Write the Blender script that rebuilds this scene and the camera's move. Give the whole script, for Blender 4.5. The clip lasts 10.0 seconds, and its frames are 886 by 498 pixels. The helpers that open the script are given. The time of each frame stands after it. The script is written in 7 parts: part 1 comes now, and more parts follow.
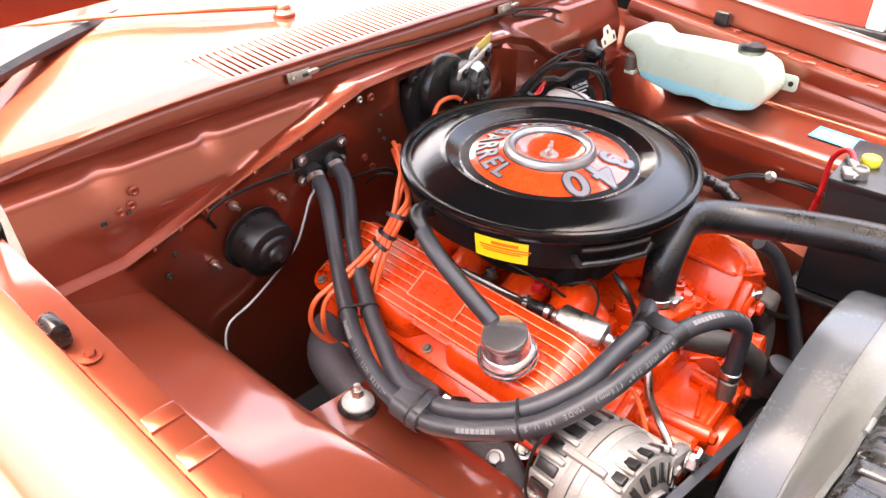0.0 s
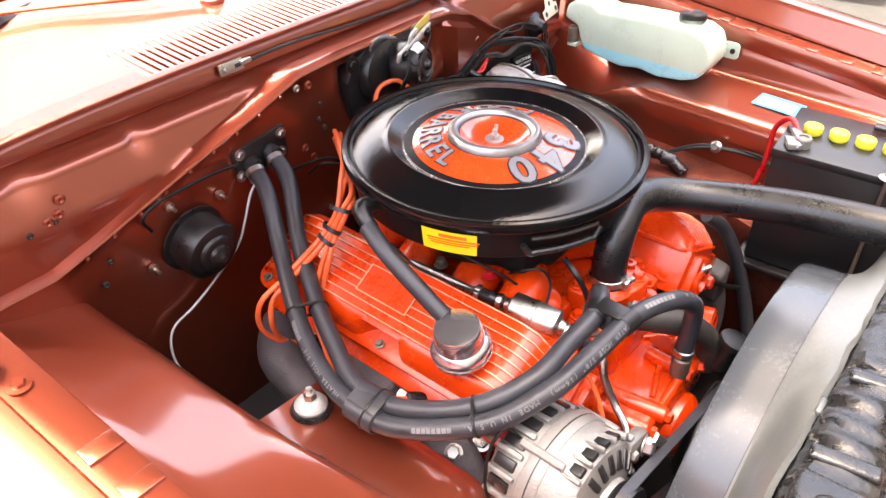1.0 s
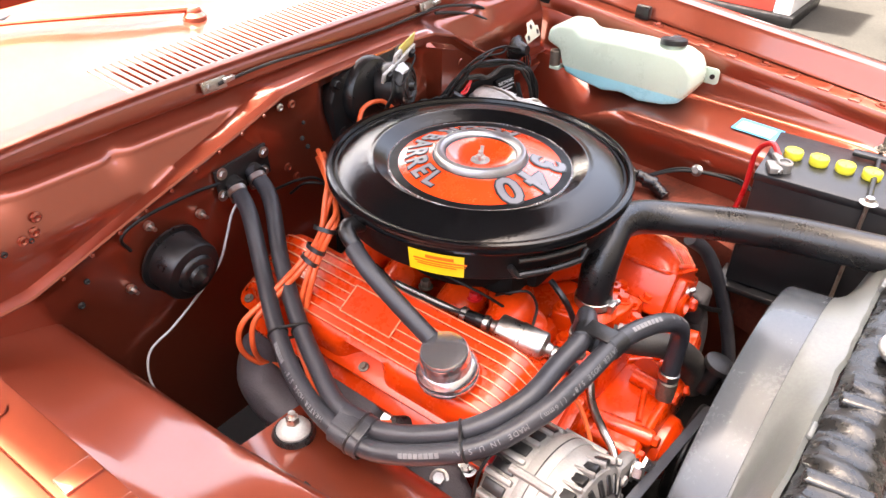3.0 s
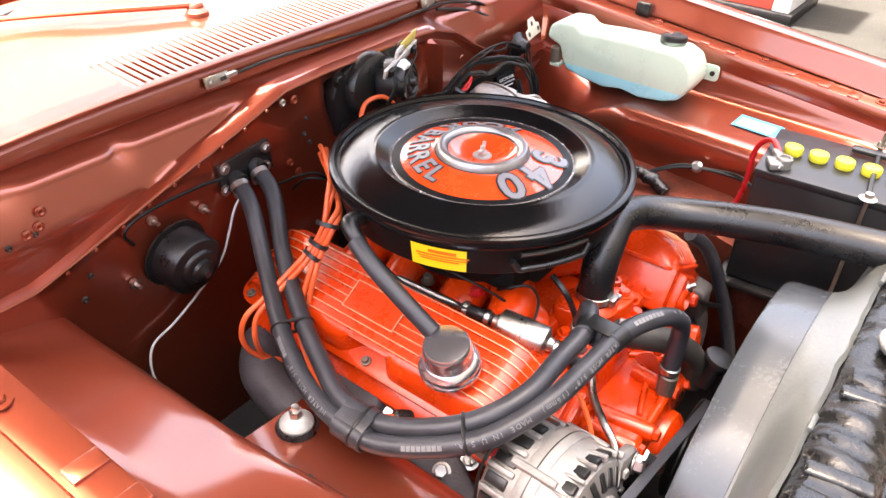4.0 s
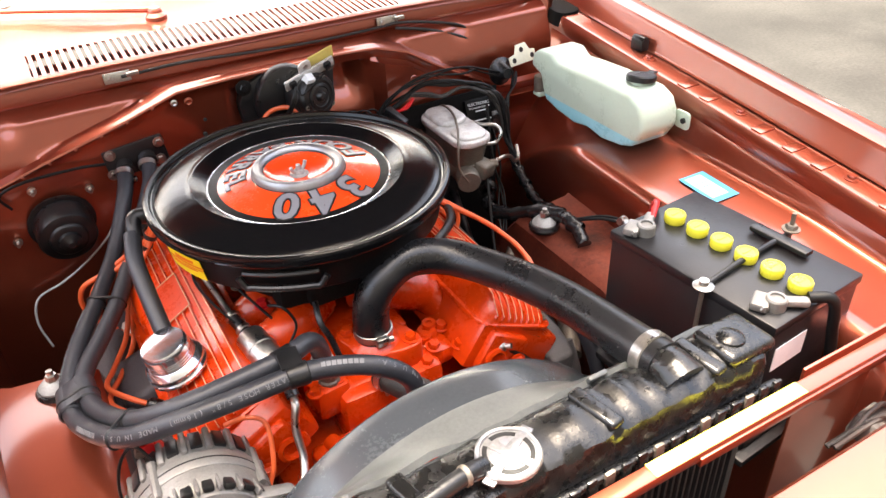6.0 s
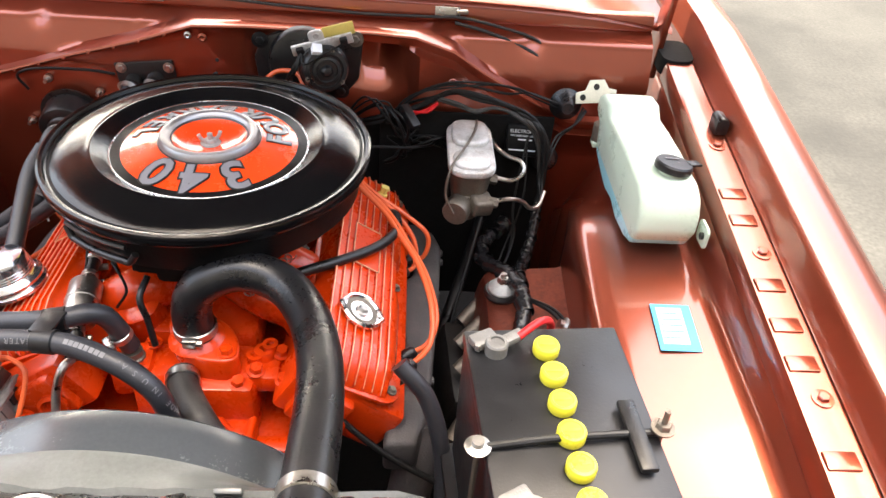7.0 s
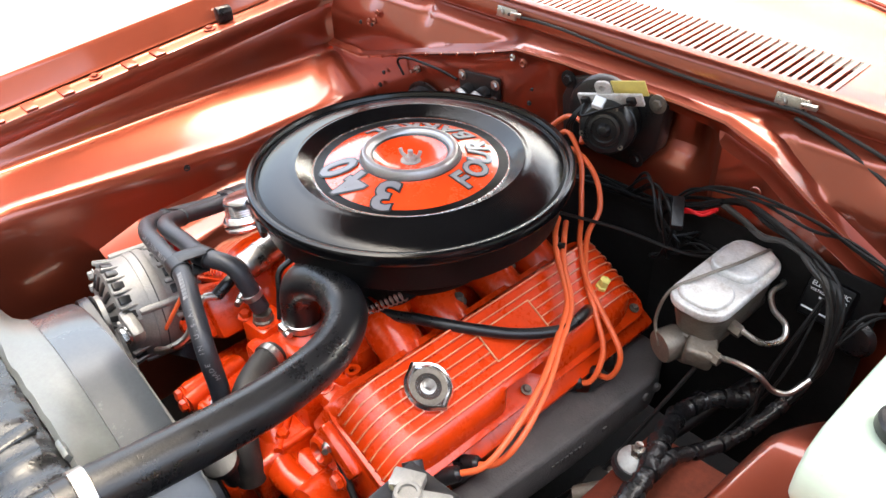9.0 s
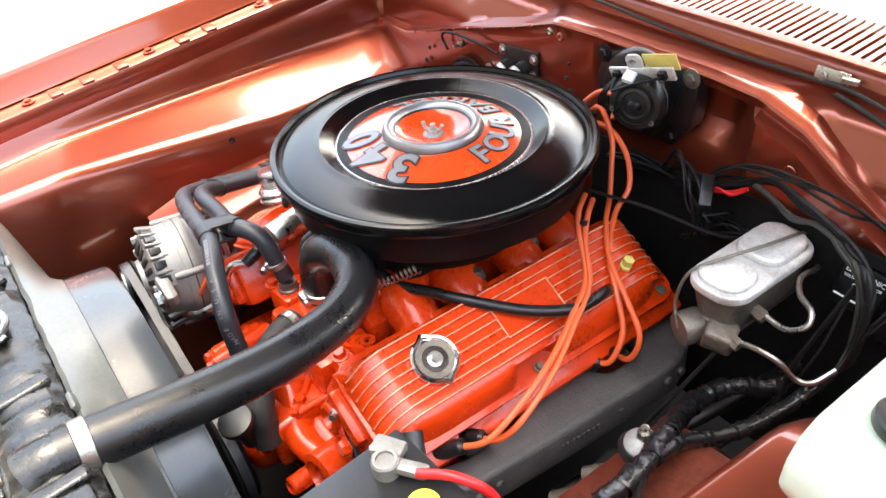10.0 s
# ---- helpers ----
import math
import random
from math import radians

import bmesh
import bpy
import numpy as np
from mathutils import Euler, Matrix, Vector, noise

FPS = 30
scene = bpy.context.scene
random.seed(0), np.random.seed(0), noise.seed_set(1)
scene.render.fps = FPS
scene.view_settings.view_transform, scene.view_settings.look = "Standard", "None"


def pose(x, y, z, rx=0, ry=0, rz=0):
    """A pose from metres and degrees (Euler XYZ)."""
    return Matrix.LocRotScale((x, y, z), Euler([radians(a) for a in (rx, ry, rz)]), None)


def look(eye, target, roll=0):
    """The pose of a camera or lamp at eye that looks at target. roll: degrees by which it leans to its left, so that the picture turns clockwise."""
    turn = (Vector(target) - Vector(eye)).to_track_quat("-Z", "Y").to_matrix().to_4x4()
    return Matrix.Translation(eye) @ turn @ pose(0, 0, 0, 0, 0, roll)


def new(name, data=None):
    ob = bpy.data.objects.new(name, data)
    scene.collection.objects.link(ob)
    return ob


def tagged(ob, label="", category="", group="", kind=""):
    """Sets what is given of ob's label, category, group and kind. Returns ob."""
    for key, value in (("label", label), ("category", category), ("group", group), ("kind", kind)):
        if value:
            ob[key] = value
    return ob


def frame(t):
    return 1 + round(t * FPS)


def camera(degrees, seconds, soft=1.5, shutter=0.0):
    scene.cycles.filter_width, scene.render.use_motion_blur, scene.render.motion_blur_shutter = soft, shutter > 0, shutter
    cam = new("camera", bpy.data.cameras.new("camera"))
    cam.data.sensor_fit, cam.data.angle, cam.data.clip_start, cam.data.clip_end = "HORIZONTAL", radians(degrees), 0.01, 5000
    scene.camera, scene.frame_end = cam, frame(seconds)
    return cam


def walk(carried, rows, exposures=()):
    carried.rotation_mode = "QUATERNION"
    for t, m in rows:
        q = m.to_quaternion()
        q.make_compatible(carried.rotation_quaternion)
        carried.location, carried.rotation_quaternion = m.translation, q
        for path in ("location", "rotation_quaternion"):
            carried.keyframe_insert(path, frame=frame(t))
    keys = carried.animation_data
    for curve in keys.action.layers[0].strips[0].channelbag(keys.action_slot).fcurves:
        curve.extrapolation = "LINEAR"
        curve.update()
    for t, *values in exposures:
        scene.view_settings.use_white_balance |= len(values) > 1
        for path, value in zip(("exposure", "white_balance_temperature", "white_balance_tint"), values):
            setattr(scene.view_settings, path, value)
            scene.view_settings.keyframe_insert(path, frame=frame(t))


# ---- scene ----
cam = camera(60.2, 10.0, 1.5)
PATH = [
    (0, (-0.819, -0.562, 1.4), (0.389, 0.571, 0.279), 0.7),
    (0.5, (-0.797, -0.555, 1.404), (0.439, 0.485, 0.224), 1.1),
    (1, (-0.783, -0.544, 1.414), (0.464, 0.469, 0.222), 0.1),
    (1.5, (-0.777, -0.539, 1.411), (0.495, 0.47, 0.243), 0.3),
    (2, (-0.774, -0.535, 1.411), (0.516, 0.474, 0.263), 0.5),
    (2.5, (-0.782, -0.527, 1.409), (0.529, 0.462, 0.268), 1.5),
    (4, (-0.795, -0.526, 1.406), (0.521, 0.448, 0.258), 2.0),
    (4.5, (-0.808, -0.572, 1.411), (0.497, 0.441, 0.284), 0.6),
    (5, (-0.75, -0.797, 1.416), (0.422, 0.409, 0.333), 0.4),
    (5.5, (-0.591, -0.911, 1.413), (0.397, 0.425, 0.3), -2.7),
    (6, (-0.289, -0.935, 1.416), (0.51, 0.511, 0.289), -2.2),
    (6.2, (-0.136, -0.967, 1.418), (0.563, 0.537, 0.3), -3.0),
    (7.3, (0.379, -0.859, 1.445), (0.19, 0.692, 0.198), 4.7),
    (7.5, (0.476, -0.835, 1.459), (0.053, 0.683, 0.228), 2.2),
    (8, (0.641, -0.808, 1.46), (-0.282, 0.557, 0.326), -1.1),
    (8.5, (0.637, -0.708, 1.43), (-0.453, 0.515, 0.284), -2.5),
    (9, (0.685, -0.547, 1.394), (-0.534, 0.514, 0.215), -2.4),
    (9.5, (0.721, -0.496, 1.389), (-0.573, 0.432, 0.178), -4.4),
    (10, (0.741, -0.485, 1.382), (-0.595, 0.385, 0.175), -5.6),
]
walk(cam, [(t, look(eye, target, roll)) for t, eye, target, roll in PATH],
     exposures=[(0.0, 3.58, 7500, 14), (2.5, 3.52, 7450, 13), (5.4, 3.38, 7350, 12), (6.0, 3.05, 7300, 9), (7.5, 3.12, 7100, 6), (8.5, 3.08, 6850, 3), (10.0, 3.35, 6900, 3)])

# ---- light: open bright sky, the raised bonnet shades the middle of the bay ----
world = bpy.data.worlds.new("sky")
scene.world = world
world.use_nodes = True
wn = world.node_tree
sky = wn.nodes.new("ShaderNodeTexSky")
sky.sky_type = "NISHITA"
sky.sun_disc = False
sky.sun_elevation, sky.sun_rotation = radians(75), radians(-12)
sky.air_density, sky.dust_density, sky.ozone_density = 1.0, 8.0, 1.0
wn.nodes["Background"].inputs["Strength"].default_value = 0.15
wn.links.new(sky.outputs[0], wn.nodes["Background"].inputs["Color"])
sun = new("sun", bpy.data.lights.new("sun", "SUN"))
sun.data.energy, sun.data.angle, sun.data.color = 5.0, radians(2.0), (1.0, 0.97, 0.93)
SUN_ROT, SUN_EL = radians(-12), radians(75)
sun_dir = Vector((math.sin(SUN_ROT) * math.cos(SUN_EL), math.cos(SUN_ROT) * math.cos(SUN_EL), math.sin(SUN_EL)))
sun.matrix_world = look(sun_dir * 20, (0, 0, 0))

# ---- building helpers ----
WORLD_OF = {}


def thing(name, label, category, at=(0, 0, 0), group="", kind=""):
    ob = new(name)
    ob.empty_display_size = 0.02
    ob.location = at
    WORLD_OF[ob.name] = Matrix.Translation(at)
    return tagged(ob, label, category, group, kind)


def part(name, shape, material, parent=None, label="", smooth=35):
    """One mesh object from a bmesh or a mesh, in world coordinates, under a thing or a part."""
    if isinstance(shape, bmesh.types.BMesh):
        me = bpy.data.meshes.new(name)
        bmesh.ops.recalc_face_normals(shape, faces=shape.faces)
        shape.to_mesh(me)
        shape.free()
    else:
        me = shape
    if material and not me.materials:
        me.materials.append(material)
    if smooth:
        me.shade_smooth()
        me.set_sharp_from_angle(angle=radians(smooth))
    ob = new(name, me)
    if parent is not None:
        ob.parent = parent
        ob.matrix_parent_inverse = WORLD_OF.get(parent.name, Matrix()).inverted()
    if label:
        ob["label"] = label
    return ob


def solo(name, shape, material, label, category, group="", kind="", smooth=35):
    return tagged(part(name, shape, material, None, "", smooth), label, category, group, kind)


def join(*bms):
    out = bms[0]
    for b in bms[1:]:
        me = bpy.data.meshes.new("tmp")
        b.to_mesh(me)
        b.free()
        out.from_mesh(me)
        bpy.data.meshes.remove(me)
    return out


def along(p, d, up=(0, 0, 1)):
    """A frame at p whose z axis points along d and whose x axis is level where it can be."""
    z = Vector(d).normalized()
    x = Vector(up).cross(z)
    if x.length < 1e-4:
        x = Vector((1, 0, 0))
    x.normalize()
    y = z.cross(x)
    m = Matrix((x, y, z)).transposed().to_4x4()
    return Matrix.Translation(p) @ m


def box(size, m=None, bevel=0.0, seg=2):
    b = bmesh.new()
    bmesh.ops.create_cube(b, size=1.0)
    bmesh.ops.scale(b, vec=size, verts=b.verts)
    if bevel > 0:
        bmesh.ops.bevel(b, geom=b.edges[:], offset=bevel, segments=seg, profile=0.5, affect="EDGES")
    if m is not None:
        bmesh.ops.transform(b, matrix=m, verts=b.verts)
    return b


def at(x, y, z, rx=0, ry=0, rz=0):
    return pose(x, y, z, rx, ry, rz)


def lathe(profile, m=None, seg=48, wobble=None, hoop=False):
    """A turned shape: profile of (radius, height) from one end to the other, axis z. hoop: the profile closes on itself."""
    if hoop:
        profile = list(profile) + [profile[0]]
    b = bmesh.new()
    rings = []
    for r, z in profile:
        if r < 1e-6:
            rings.append([b.verts.new((0, 0, z))])
        else:
            ring = []
            for i in range(seg):
                a = 2 * math.pi * i / seg
                k = r * (wobble(a, z) if wobble else 1.0)
                ring.append(b.verts.new((k * math.cos(a), k * math.sin(a), z)))
            rings.append(ring)
    for r0, r1 in zip(rings, rings[1:]):
        for i in range(seg):
            j = (i + 1) % seg
            if len(r0) == 1 and len(r1) == 1:
                continue
            if len(r0) == 1:
                b.faces.new((r0[0], r1[i], r1[j]))
            elif len(r1) == 1:
                b.faces.new((r0[i], r1[0], r0[j]))
            else:
                b.faces.new((r0[i], r1[i], r1[j], r0[j]))
    if hoop:
        bmesh.ops.remove_doubles(b, verts=b.verts, dist=1e-7)
    for ring in () if hoop else (rings[0], rings[-1]):
        if len(ring) > 1:
            b.faces.new(ring)
    if m is not None:
        bmesh.ops.transform(b, matrix=m, verts=b.verts)
    return b


def spline(points, res=8):
    """Catmull-Rom through the points."""
    pts = [Vector(p) for p in points]
    pts = [pts[0] * 2 - pts[1]] + pts + [pts[-1] * 2 - pts[-2]]
    out = []
    for i in range(1, len(pts) - 2):
        p0, p1, p2, p3 = pts[i - 1:i + 3]
        for k in range(res):
            t = k / res
            out.append(0.5 * ((2 * p1) + (p2 - p0) * t + (2 * p0 - 5 * p1 + 4 * p2 - p3) * t * t
                              + (3 * p1 - p0 - 3 * p2 + p3) * t ** 3))
    out.append(pts[-2])
    return out


def tube(points, radius, seg=14, res=8, smooth_path=True, ripple=0.0, pitch=0.01):
    """A hose, wire or pipe through the points; radius: a number, or one for each end."""
    path = spline(points, res) if smooth_path else [Vector(p) for p in points]
    n = len(path)
    r0, r1 = radius if isinstance(radius, tuple) else (radius, radius)
    b = bmesh.new()
    rings, ref, run = [], None, 0.0
    for i, p in enumerate(path):
        d = (path[min(i + 1, n - 1)] - path[max(i - 1, 0)]).normalized()
        if ref is None:
            ref = d.orthogonal().normalized()
        ref = (ref - d * ref.dot(d)).normalized()
        side = d.cross(ref)
        if i:
            run += (p - path[i - 1]).length
        r = r0 + (r1 - r0) * i / (n - 1)
        r += ripple * math.sin(2 * math.pi * run / pitch)
        rings.append([b.verts.new(p + r * (math.cos(2 * math.pi * k / seg) * ref + math.sin(2 * math.pi * k / seg) * side)) for k in range(seg)])
    for a, c in zip(rings, rings[1:]):
        for k in range(seg):
            b.faces.new((a[k], a[(k + 1) % seg], c[(k + 1) % seg], c[k]))
    b.faces.new(rings[0])
    b.faces.new(rings[-1])
    return b


def path_frame(path, s):
    """Point and direction at the share s of a path's length."""
    lens = [0.0]
    for p, q in zip(path, path[1:]):
        lens.append(lens[-1] + (q - p).length)
    want = s * lens[-1]
    for i in range(len(path) - 1):
        if lens[i + 1] >= want:
            k = (want - lens[i]) / max(lens[i + 1] - lens[i], 1e-9)
            return path[i].lerp(path[i + 1], k), (path[i + 1] - path[i]).normalized()
    return path[-1], (path[-1] - path[-2]).normalized()


def prism(outline, depth, m=None, bevel=0.0, seg=2):
    """A plate of the outline (x, y), from z = 0 to depth."""
    b = bmesh.new()
    lo = [b.verts.new((x, y, 0)) for x, y in outline]
    hi = [b.verts.new((x, y, depth)) for x, y in outline]
    b.faces.new(lo)
    b.faces.new(hi)
    for i in range(len(lo)):
        j = (i + 1) % len(lo)
        b.faces.new((lo[i], lo[j], hi[j], hi[i]))
    bmesh.ops.recalc_face_normals(b, faces=b.faces)
    if bevel > 0:
        bmesh.ops.bevel(b, geom=[e for e in b.edges], offset=bevel, segments=seg, profile=0.5, affect="EDGES")
    if m is not None:
        bmesh.ops.transform(b, matrix=m, verts=b.verts)
    return b


def sheet(rows, thick=0.0):
    """A skin through rows of points (all rows of one length), with a thickness."""
    b = bmesh.new()
    vs = [[b.verts.new(p) for p in row] for row in rows]
    for r0, r1 in zip(vs, vs[1:]):
        for k in range(len(r0) - 1):
            b.faces.new((r0[k], r0[k + 1], r1[k + 1], r1[k]))
    bmesh.ops.recalc_face_normals(b, faces=b.faces)
    if thick:
        bmesh.ops.solidify(b, geom=b.faces[:], thickness=thick)
    return b


def rounded(w, h, r, n=5):
    """Outline of a rounded rectangle round the origin."""
    out = []
    for cx, cy, a0 in ((w / 2 - r, h / 2 - r, 0), (-w / 2 + r, h / 2 - r, 90), (-w / 2 + r, -h / 2 + r, 180), (w / 2 - r, -h / 2 + r, 270)):
        for i in range(n):
            a = radians(a0 + 90 * i / (n - 1))
            out.append((cx + r * math.cos(a), cy + r * math.sin(a)))
    return out


def hexbolt(p, d, r=0.007, h=0.006, washer=0.0):
    """A hexagon head on a washer, proud of the surface at p along d."""
    m = along(p, d)
    b = lathe([(r * 0.2, 0.0), (r, 0.0), (r, h * 0.8), (r * 0.85, h), (0, h)], m, 6)
    if washer:
        b = join(b, lathe([(0, 0), (washer, 0), (washer, 0.0018), (r, 0.0022), (0, 0.0022)], m, 20))
    return b


def clamp_band(p, d, r, w=0.011):
    """A worm-drive hose clamp: band and screw housing."""
    m = along(p, d)
    b = lathe([(r, -w / 2), (r + 0.0018, -w / 2 + 0.001), (r + 0.0018, w / 2 - 0.001), (r, w / 2)], m, 28, None, True)
    b = join(b, box((0.018, 0.009, w * 1.05), m @ at(0, -r - 0.004, 0), 0.002))
    return join(b, lathe([(0, 0), (0.0045, 0), (0.0045, 0.007), (0, 0.007)], m @ at(0.008, -r - 0.005, 0) @ pose(0, 0, 0, 0, 90, 0), 8))


def glyphs(text, size, thick=0.0006, offset=0.0):
    """A flat mesh of a text in the built-in font, lying in the xy plane, centred in x on the origin."""
    cu = bpy.data.curves.new("glyph", "FONT")
    cu.body, cu.size, cu.extrude, cu.offset = text, size, thick, offset
    cu.align_x, cu.align_y, cu.resolution_u = "CENTER", "CENTER", 3
    ob = bpy.data.objects.new("glyph", cu)
    scene.collection.objects.link(ob)
    dg = bpy.context.evaluated_depsgraph_get()
    me = bpy.data.meshes.new_from_object(ob.evaluated_get(dg))
    bpy.data.objects.remove(ob)
    bpy.data.curves.remove(cu)
    me.materials.clear()
    return me


# ---- materials ----
def surface(name, color, rough=0.5, metal=0.0, coat=0.0, coat_rough=0.1, vary=0.12, scale=14.0, grain=220.0, bump=0.08, rvary=0.1,
            stain=None, stain_amount=0.0, stain_scale=9.0, transmission=0.0, stretch=(1, 1, 1), flake=0.0, sheen=0.0, specular=0.5):
    m = bpy.data.materials.new(name)
    m.use_nodes = True
    nt = m.node_tree
    p = nt.nodes["Principled BSDF"]
    tc = nt.nodes.new("ShaderNodeTexCoord")
    mp = nt.nodes.new("ShaderNodeMapping")
    mp.inputs["Scale"].default_value = stretch
    nt.links.new(tc.outputs["Object"], mp.inputs["Vector"])

    def noise_tex(sc, detail=4.0, r=0.6):
        n = nt.nodes.new("ShaderNodeTexNoise")
        n.inputs["Scale"].default_value, n.inputs["Detail"].default_value, n.inputs["Roughness"].default_value = sc, detail, r
        nt.links.new(mp.outputs[0], n.inputs["Vector"])
        return n

    big, fine = noise_tex(scale), noise_tex(grain, 3.0)

    def ramp(src, lo, hi, a, b):
        r = nt.nodes.new("ShaderNodeMapRange")
        r.inputs["From Min"].default_value, r.inputs["From Max"].default_value = lo, hi
        r.inputs["To Min"].default_value, r.inputs["To Max"].default_value = a, b
        nt.links.new(src, r.inputs["Value"])
        return r.outputs[0]

    def math_node(op, a, b):
        n = nt.nodes.new("ShaderNodeMath")
        n.operation = op
        for k, v in ((0, a), (1, b)):
            if isinstance(v, (int, float)):
                n.inputs[k].default_value = v
            else:
                nt.links.new(v, n.inputs[k])
        return n.outputs[0]

    mul = math_node("MULTIPLY", ramp(big.outputs["Fac"], 0.3, 0.7, 1 - vary, 1 + vary), ramp(fine.outputs["Fac"], 0.3, 0.7, 1 - vary * 0.6 - flake, 1 + vary * 0.6 + flake))
    mix = nt.nodes.new("ShaderNodeMix")
    mix.data_type, mix.blend_type = "RGBA", "MULTIPLY"
    mix.inputs["Factor"].default_value = 1.0
    mix.inputs["A"].default_value = (*color, 1)
    nt.links.new(mul, mix.inputs["B"])
    out = mix.outputs["Result"]
    if stain:
        st = noise_tex(stain_scale, 8.0, 0.7)
        mx = nt.nodes.new("ShaderNodeMix")
        mx.data_type = "RGBA"
        nt.links.new(ramp(st.outputs["Fac"], 0.5, 0.72, 0, stain_amount), mx.inputs["Factor"])
        nt.links.new(out, mx.inputs["A"])
        mx.inputs["B"].default_value = (*stain, 1)
        out = mx.outputs["Result"]
    nt.links.new(out, p.inputs["Base Color"])
    rg = math_node("ADD", ramp(big.outputs["Fac"], 0.3, 0.7, rough - rvary, rough + rvary), ramp(fine.outputs["Fac"], 0.3, 0.7, -rvary * 0.4, rvary * 0.4))
    cl = nt.nodes.new("ShaderNodeClamp")
    cl.inputs["Min"].default_value = 0.03
    nt.links.new(rg, cl.inputs["Value"])
    nt.links.new(cl.outputs[0], p.inputs["Roughness"])
    p.inputs["Metallic"].default_value = metal
    p.inputs["Coat Weight"].default_value, p.inputs["Coat Roughness"].default_value = coat, coat_rough
    p.inputs["Transmission Weight"].default_value = transmission
    p.inputs["Specular IOR Level"].default_value = specular
    if bump:
        bp = nt.nodes.new("ShaderNodeBump")
        bp.inputs["Strength"].default_value, bp.inputs["Distance"].default_value = bump, 0.002
        hgt = math_node("ADD", fine.outputs["Fac"], math_node("MULTIPLY", big.outputs["Fac"], 1.5))
        nt.links.new(hgt, bp.inputs["Height"])
        nt.links.new(bp.outputs[0], p.inputs["Normal"])
    return m


PAINT = surface("copper_metallic_paint", (0.315, 0.066, 0.034), 0.36, 0.84, 1.0, 0.09, 0.03, 3.0, 30.0, 0.0, 0.01)
PAINT.node_tree.nodes["Principled BSDF"].inputs["Coat IOR"].default_value = 1.6
ORANGE = surface("engine_orange_enamel", (0.60, 0.041, 0.0036), 0.28, 0.0, 0.35, 0.08, 0.10, 14.0, 160.0, 0.10, 0.06, (0.44, 0.027, 0.004), 0.22, 9.0, specular=0.35)
BLACK = surface("black_gloss_paint", (0.0035, 0.0035, 0.004), 0.10, 0.0, 0.0, 0.05, 0.2, 30.0, 420.0, 0.10, 0.04, specular=0.4)
RINGM = surface("dark_bright_trim", (0.26, 0.26, 0.27), 0.30, 0.9, 0.0, 0.1, 0.08, 20.0, 300.0, 0.02)
CENTRE = surface("satin_silver_trim", (0.36, 0.36, 0.37), 0.40, 0.85, 0.0, 0.1, 0.08, 20.0, 300.0, 0.02)
BREATHER = surface("dull_bright_plating", (0.68, 0.68, 0.72), 0.16, 0.95, 0.0, 0.1, 0.06, 40.0, 500.0, 0.03, 0.05)
SATIN = surface("satin_black_metal", (0.007, 0.007, 0.0075), 0.36, 0.0, 0.0, 0.1, 0.25, 22.0, 300.0, 0.12, 0.1, (0.035, 0.032, 0.03), 0.3, 20.0)
DARK = surface("grimy_dark_metal", (0.010, 0.009, 0.0085), 0.6, 0.2, 0.0, 0.1, 0.4, 20.0, 200.0, 0.3, 0.15, (0.04, 0.028, 0.02), 0.5, 18.0)
PANBLACK = surface("worn_black_pan_paint", (0.004, 0.004, 0.0043), 0.42, 0.0, 0.0, 0.1, 0.25, 22.0, 300.0, 0.12, 0.1, specular=0.16)
ZINC = surface("dull_zinc", (0.32, 0.32, 0.31), 0.55, 0.3, 0.0, 0.1, 0.2, 40.0, 300.0, 0.15, 0.1, (0.16, 0.13, 0.09), 0.4, 60.0)
RUBBER = surface("black_rubber_hose", (0.008, 0.008, 0.009), 0.31, 0.0, 0.0, 0.1, 0.25, 25.0, 400.0, 0.10, 0.08, (0.016, 0.016, 0.017), 0.12, 16.0)
HEATER = surface("dark_grey_heater_hose", (0.026, 0.027, 0.032), 0.40, 0.0, 0.0, 0.1, 0.25, 25.0, 500.0, 0.12, 0.08, (0.045, 0.045, 0.05), 0.35, 16.0)
WIRE = surface("black_wire_sleeve", (0.006, 0.006, 0.006), 0.45, 0.0, 0.0, 0.1, 0.3, 30.0, 300.0, 0.1, specular=0.3)
TAPE = surface("shiny_black_tape", (0.010, 0.010, 0.011), 0.22, 0.0, 0.0, 0.1, 0.2, 40.0, 120.0, 0.6, 0.08)
PLUGWIRE = surface("orange_spark_wire", (0.72, 0.115, 0.032), 0.42, 0.0, 0.1, 0.2, 0.08, 30.0, 300.0, 0.05)
CHROME = surface("chrome", (0.86, 0.86, 0.88), 0.16, 1.0, 0.0, 0.1, 0.05, 20.0, 300.0, 0.02, 0.04)
STEEL = surface("zinc_plated_steel", (0.50, 0.485, 0.455), 0.34, 1.0, 0.0, 0.1, 0.15, 30.0, 300.0, 0.1, 0.1, (0.22, 0.17, 0.11), 0.5, 40.0)
ALU = surface("cast_aluminium", (0.25, 0.24, 0.225), 0.52, 0.55, 0.0, 0.1, 0.15, 20.0, 350.0, 0.35, 0.1, (0.2, 0.19, 0.17), 0.45, 22.0)
IRON = surface("grey_cast_iron", (0.070, 0.064, 0.063), 0.62, 0.25, 0.0, 0.1, 0.2, 25.0, 320.0, 0.5, 0.1, (0.14, 0.12, 0.11), 0.4, 18.0)
IRON_DARK = surface("dark_slate_cast_iron", (0.062, 0.057, 0.064), 0.55, 0.25, 0.0, 0.1, 0.2, 25.0, 320.0, 0.5, 0.1, (0.09, 0.08, 0.085), 0.4, 18.0)
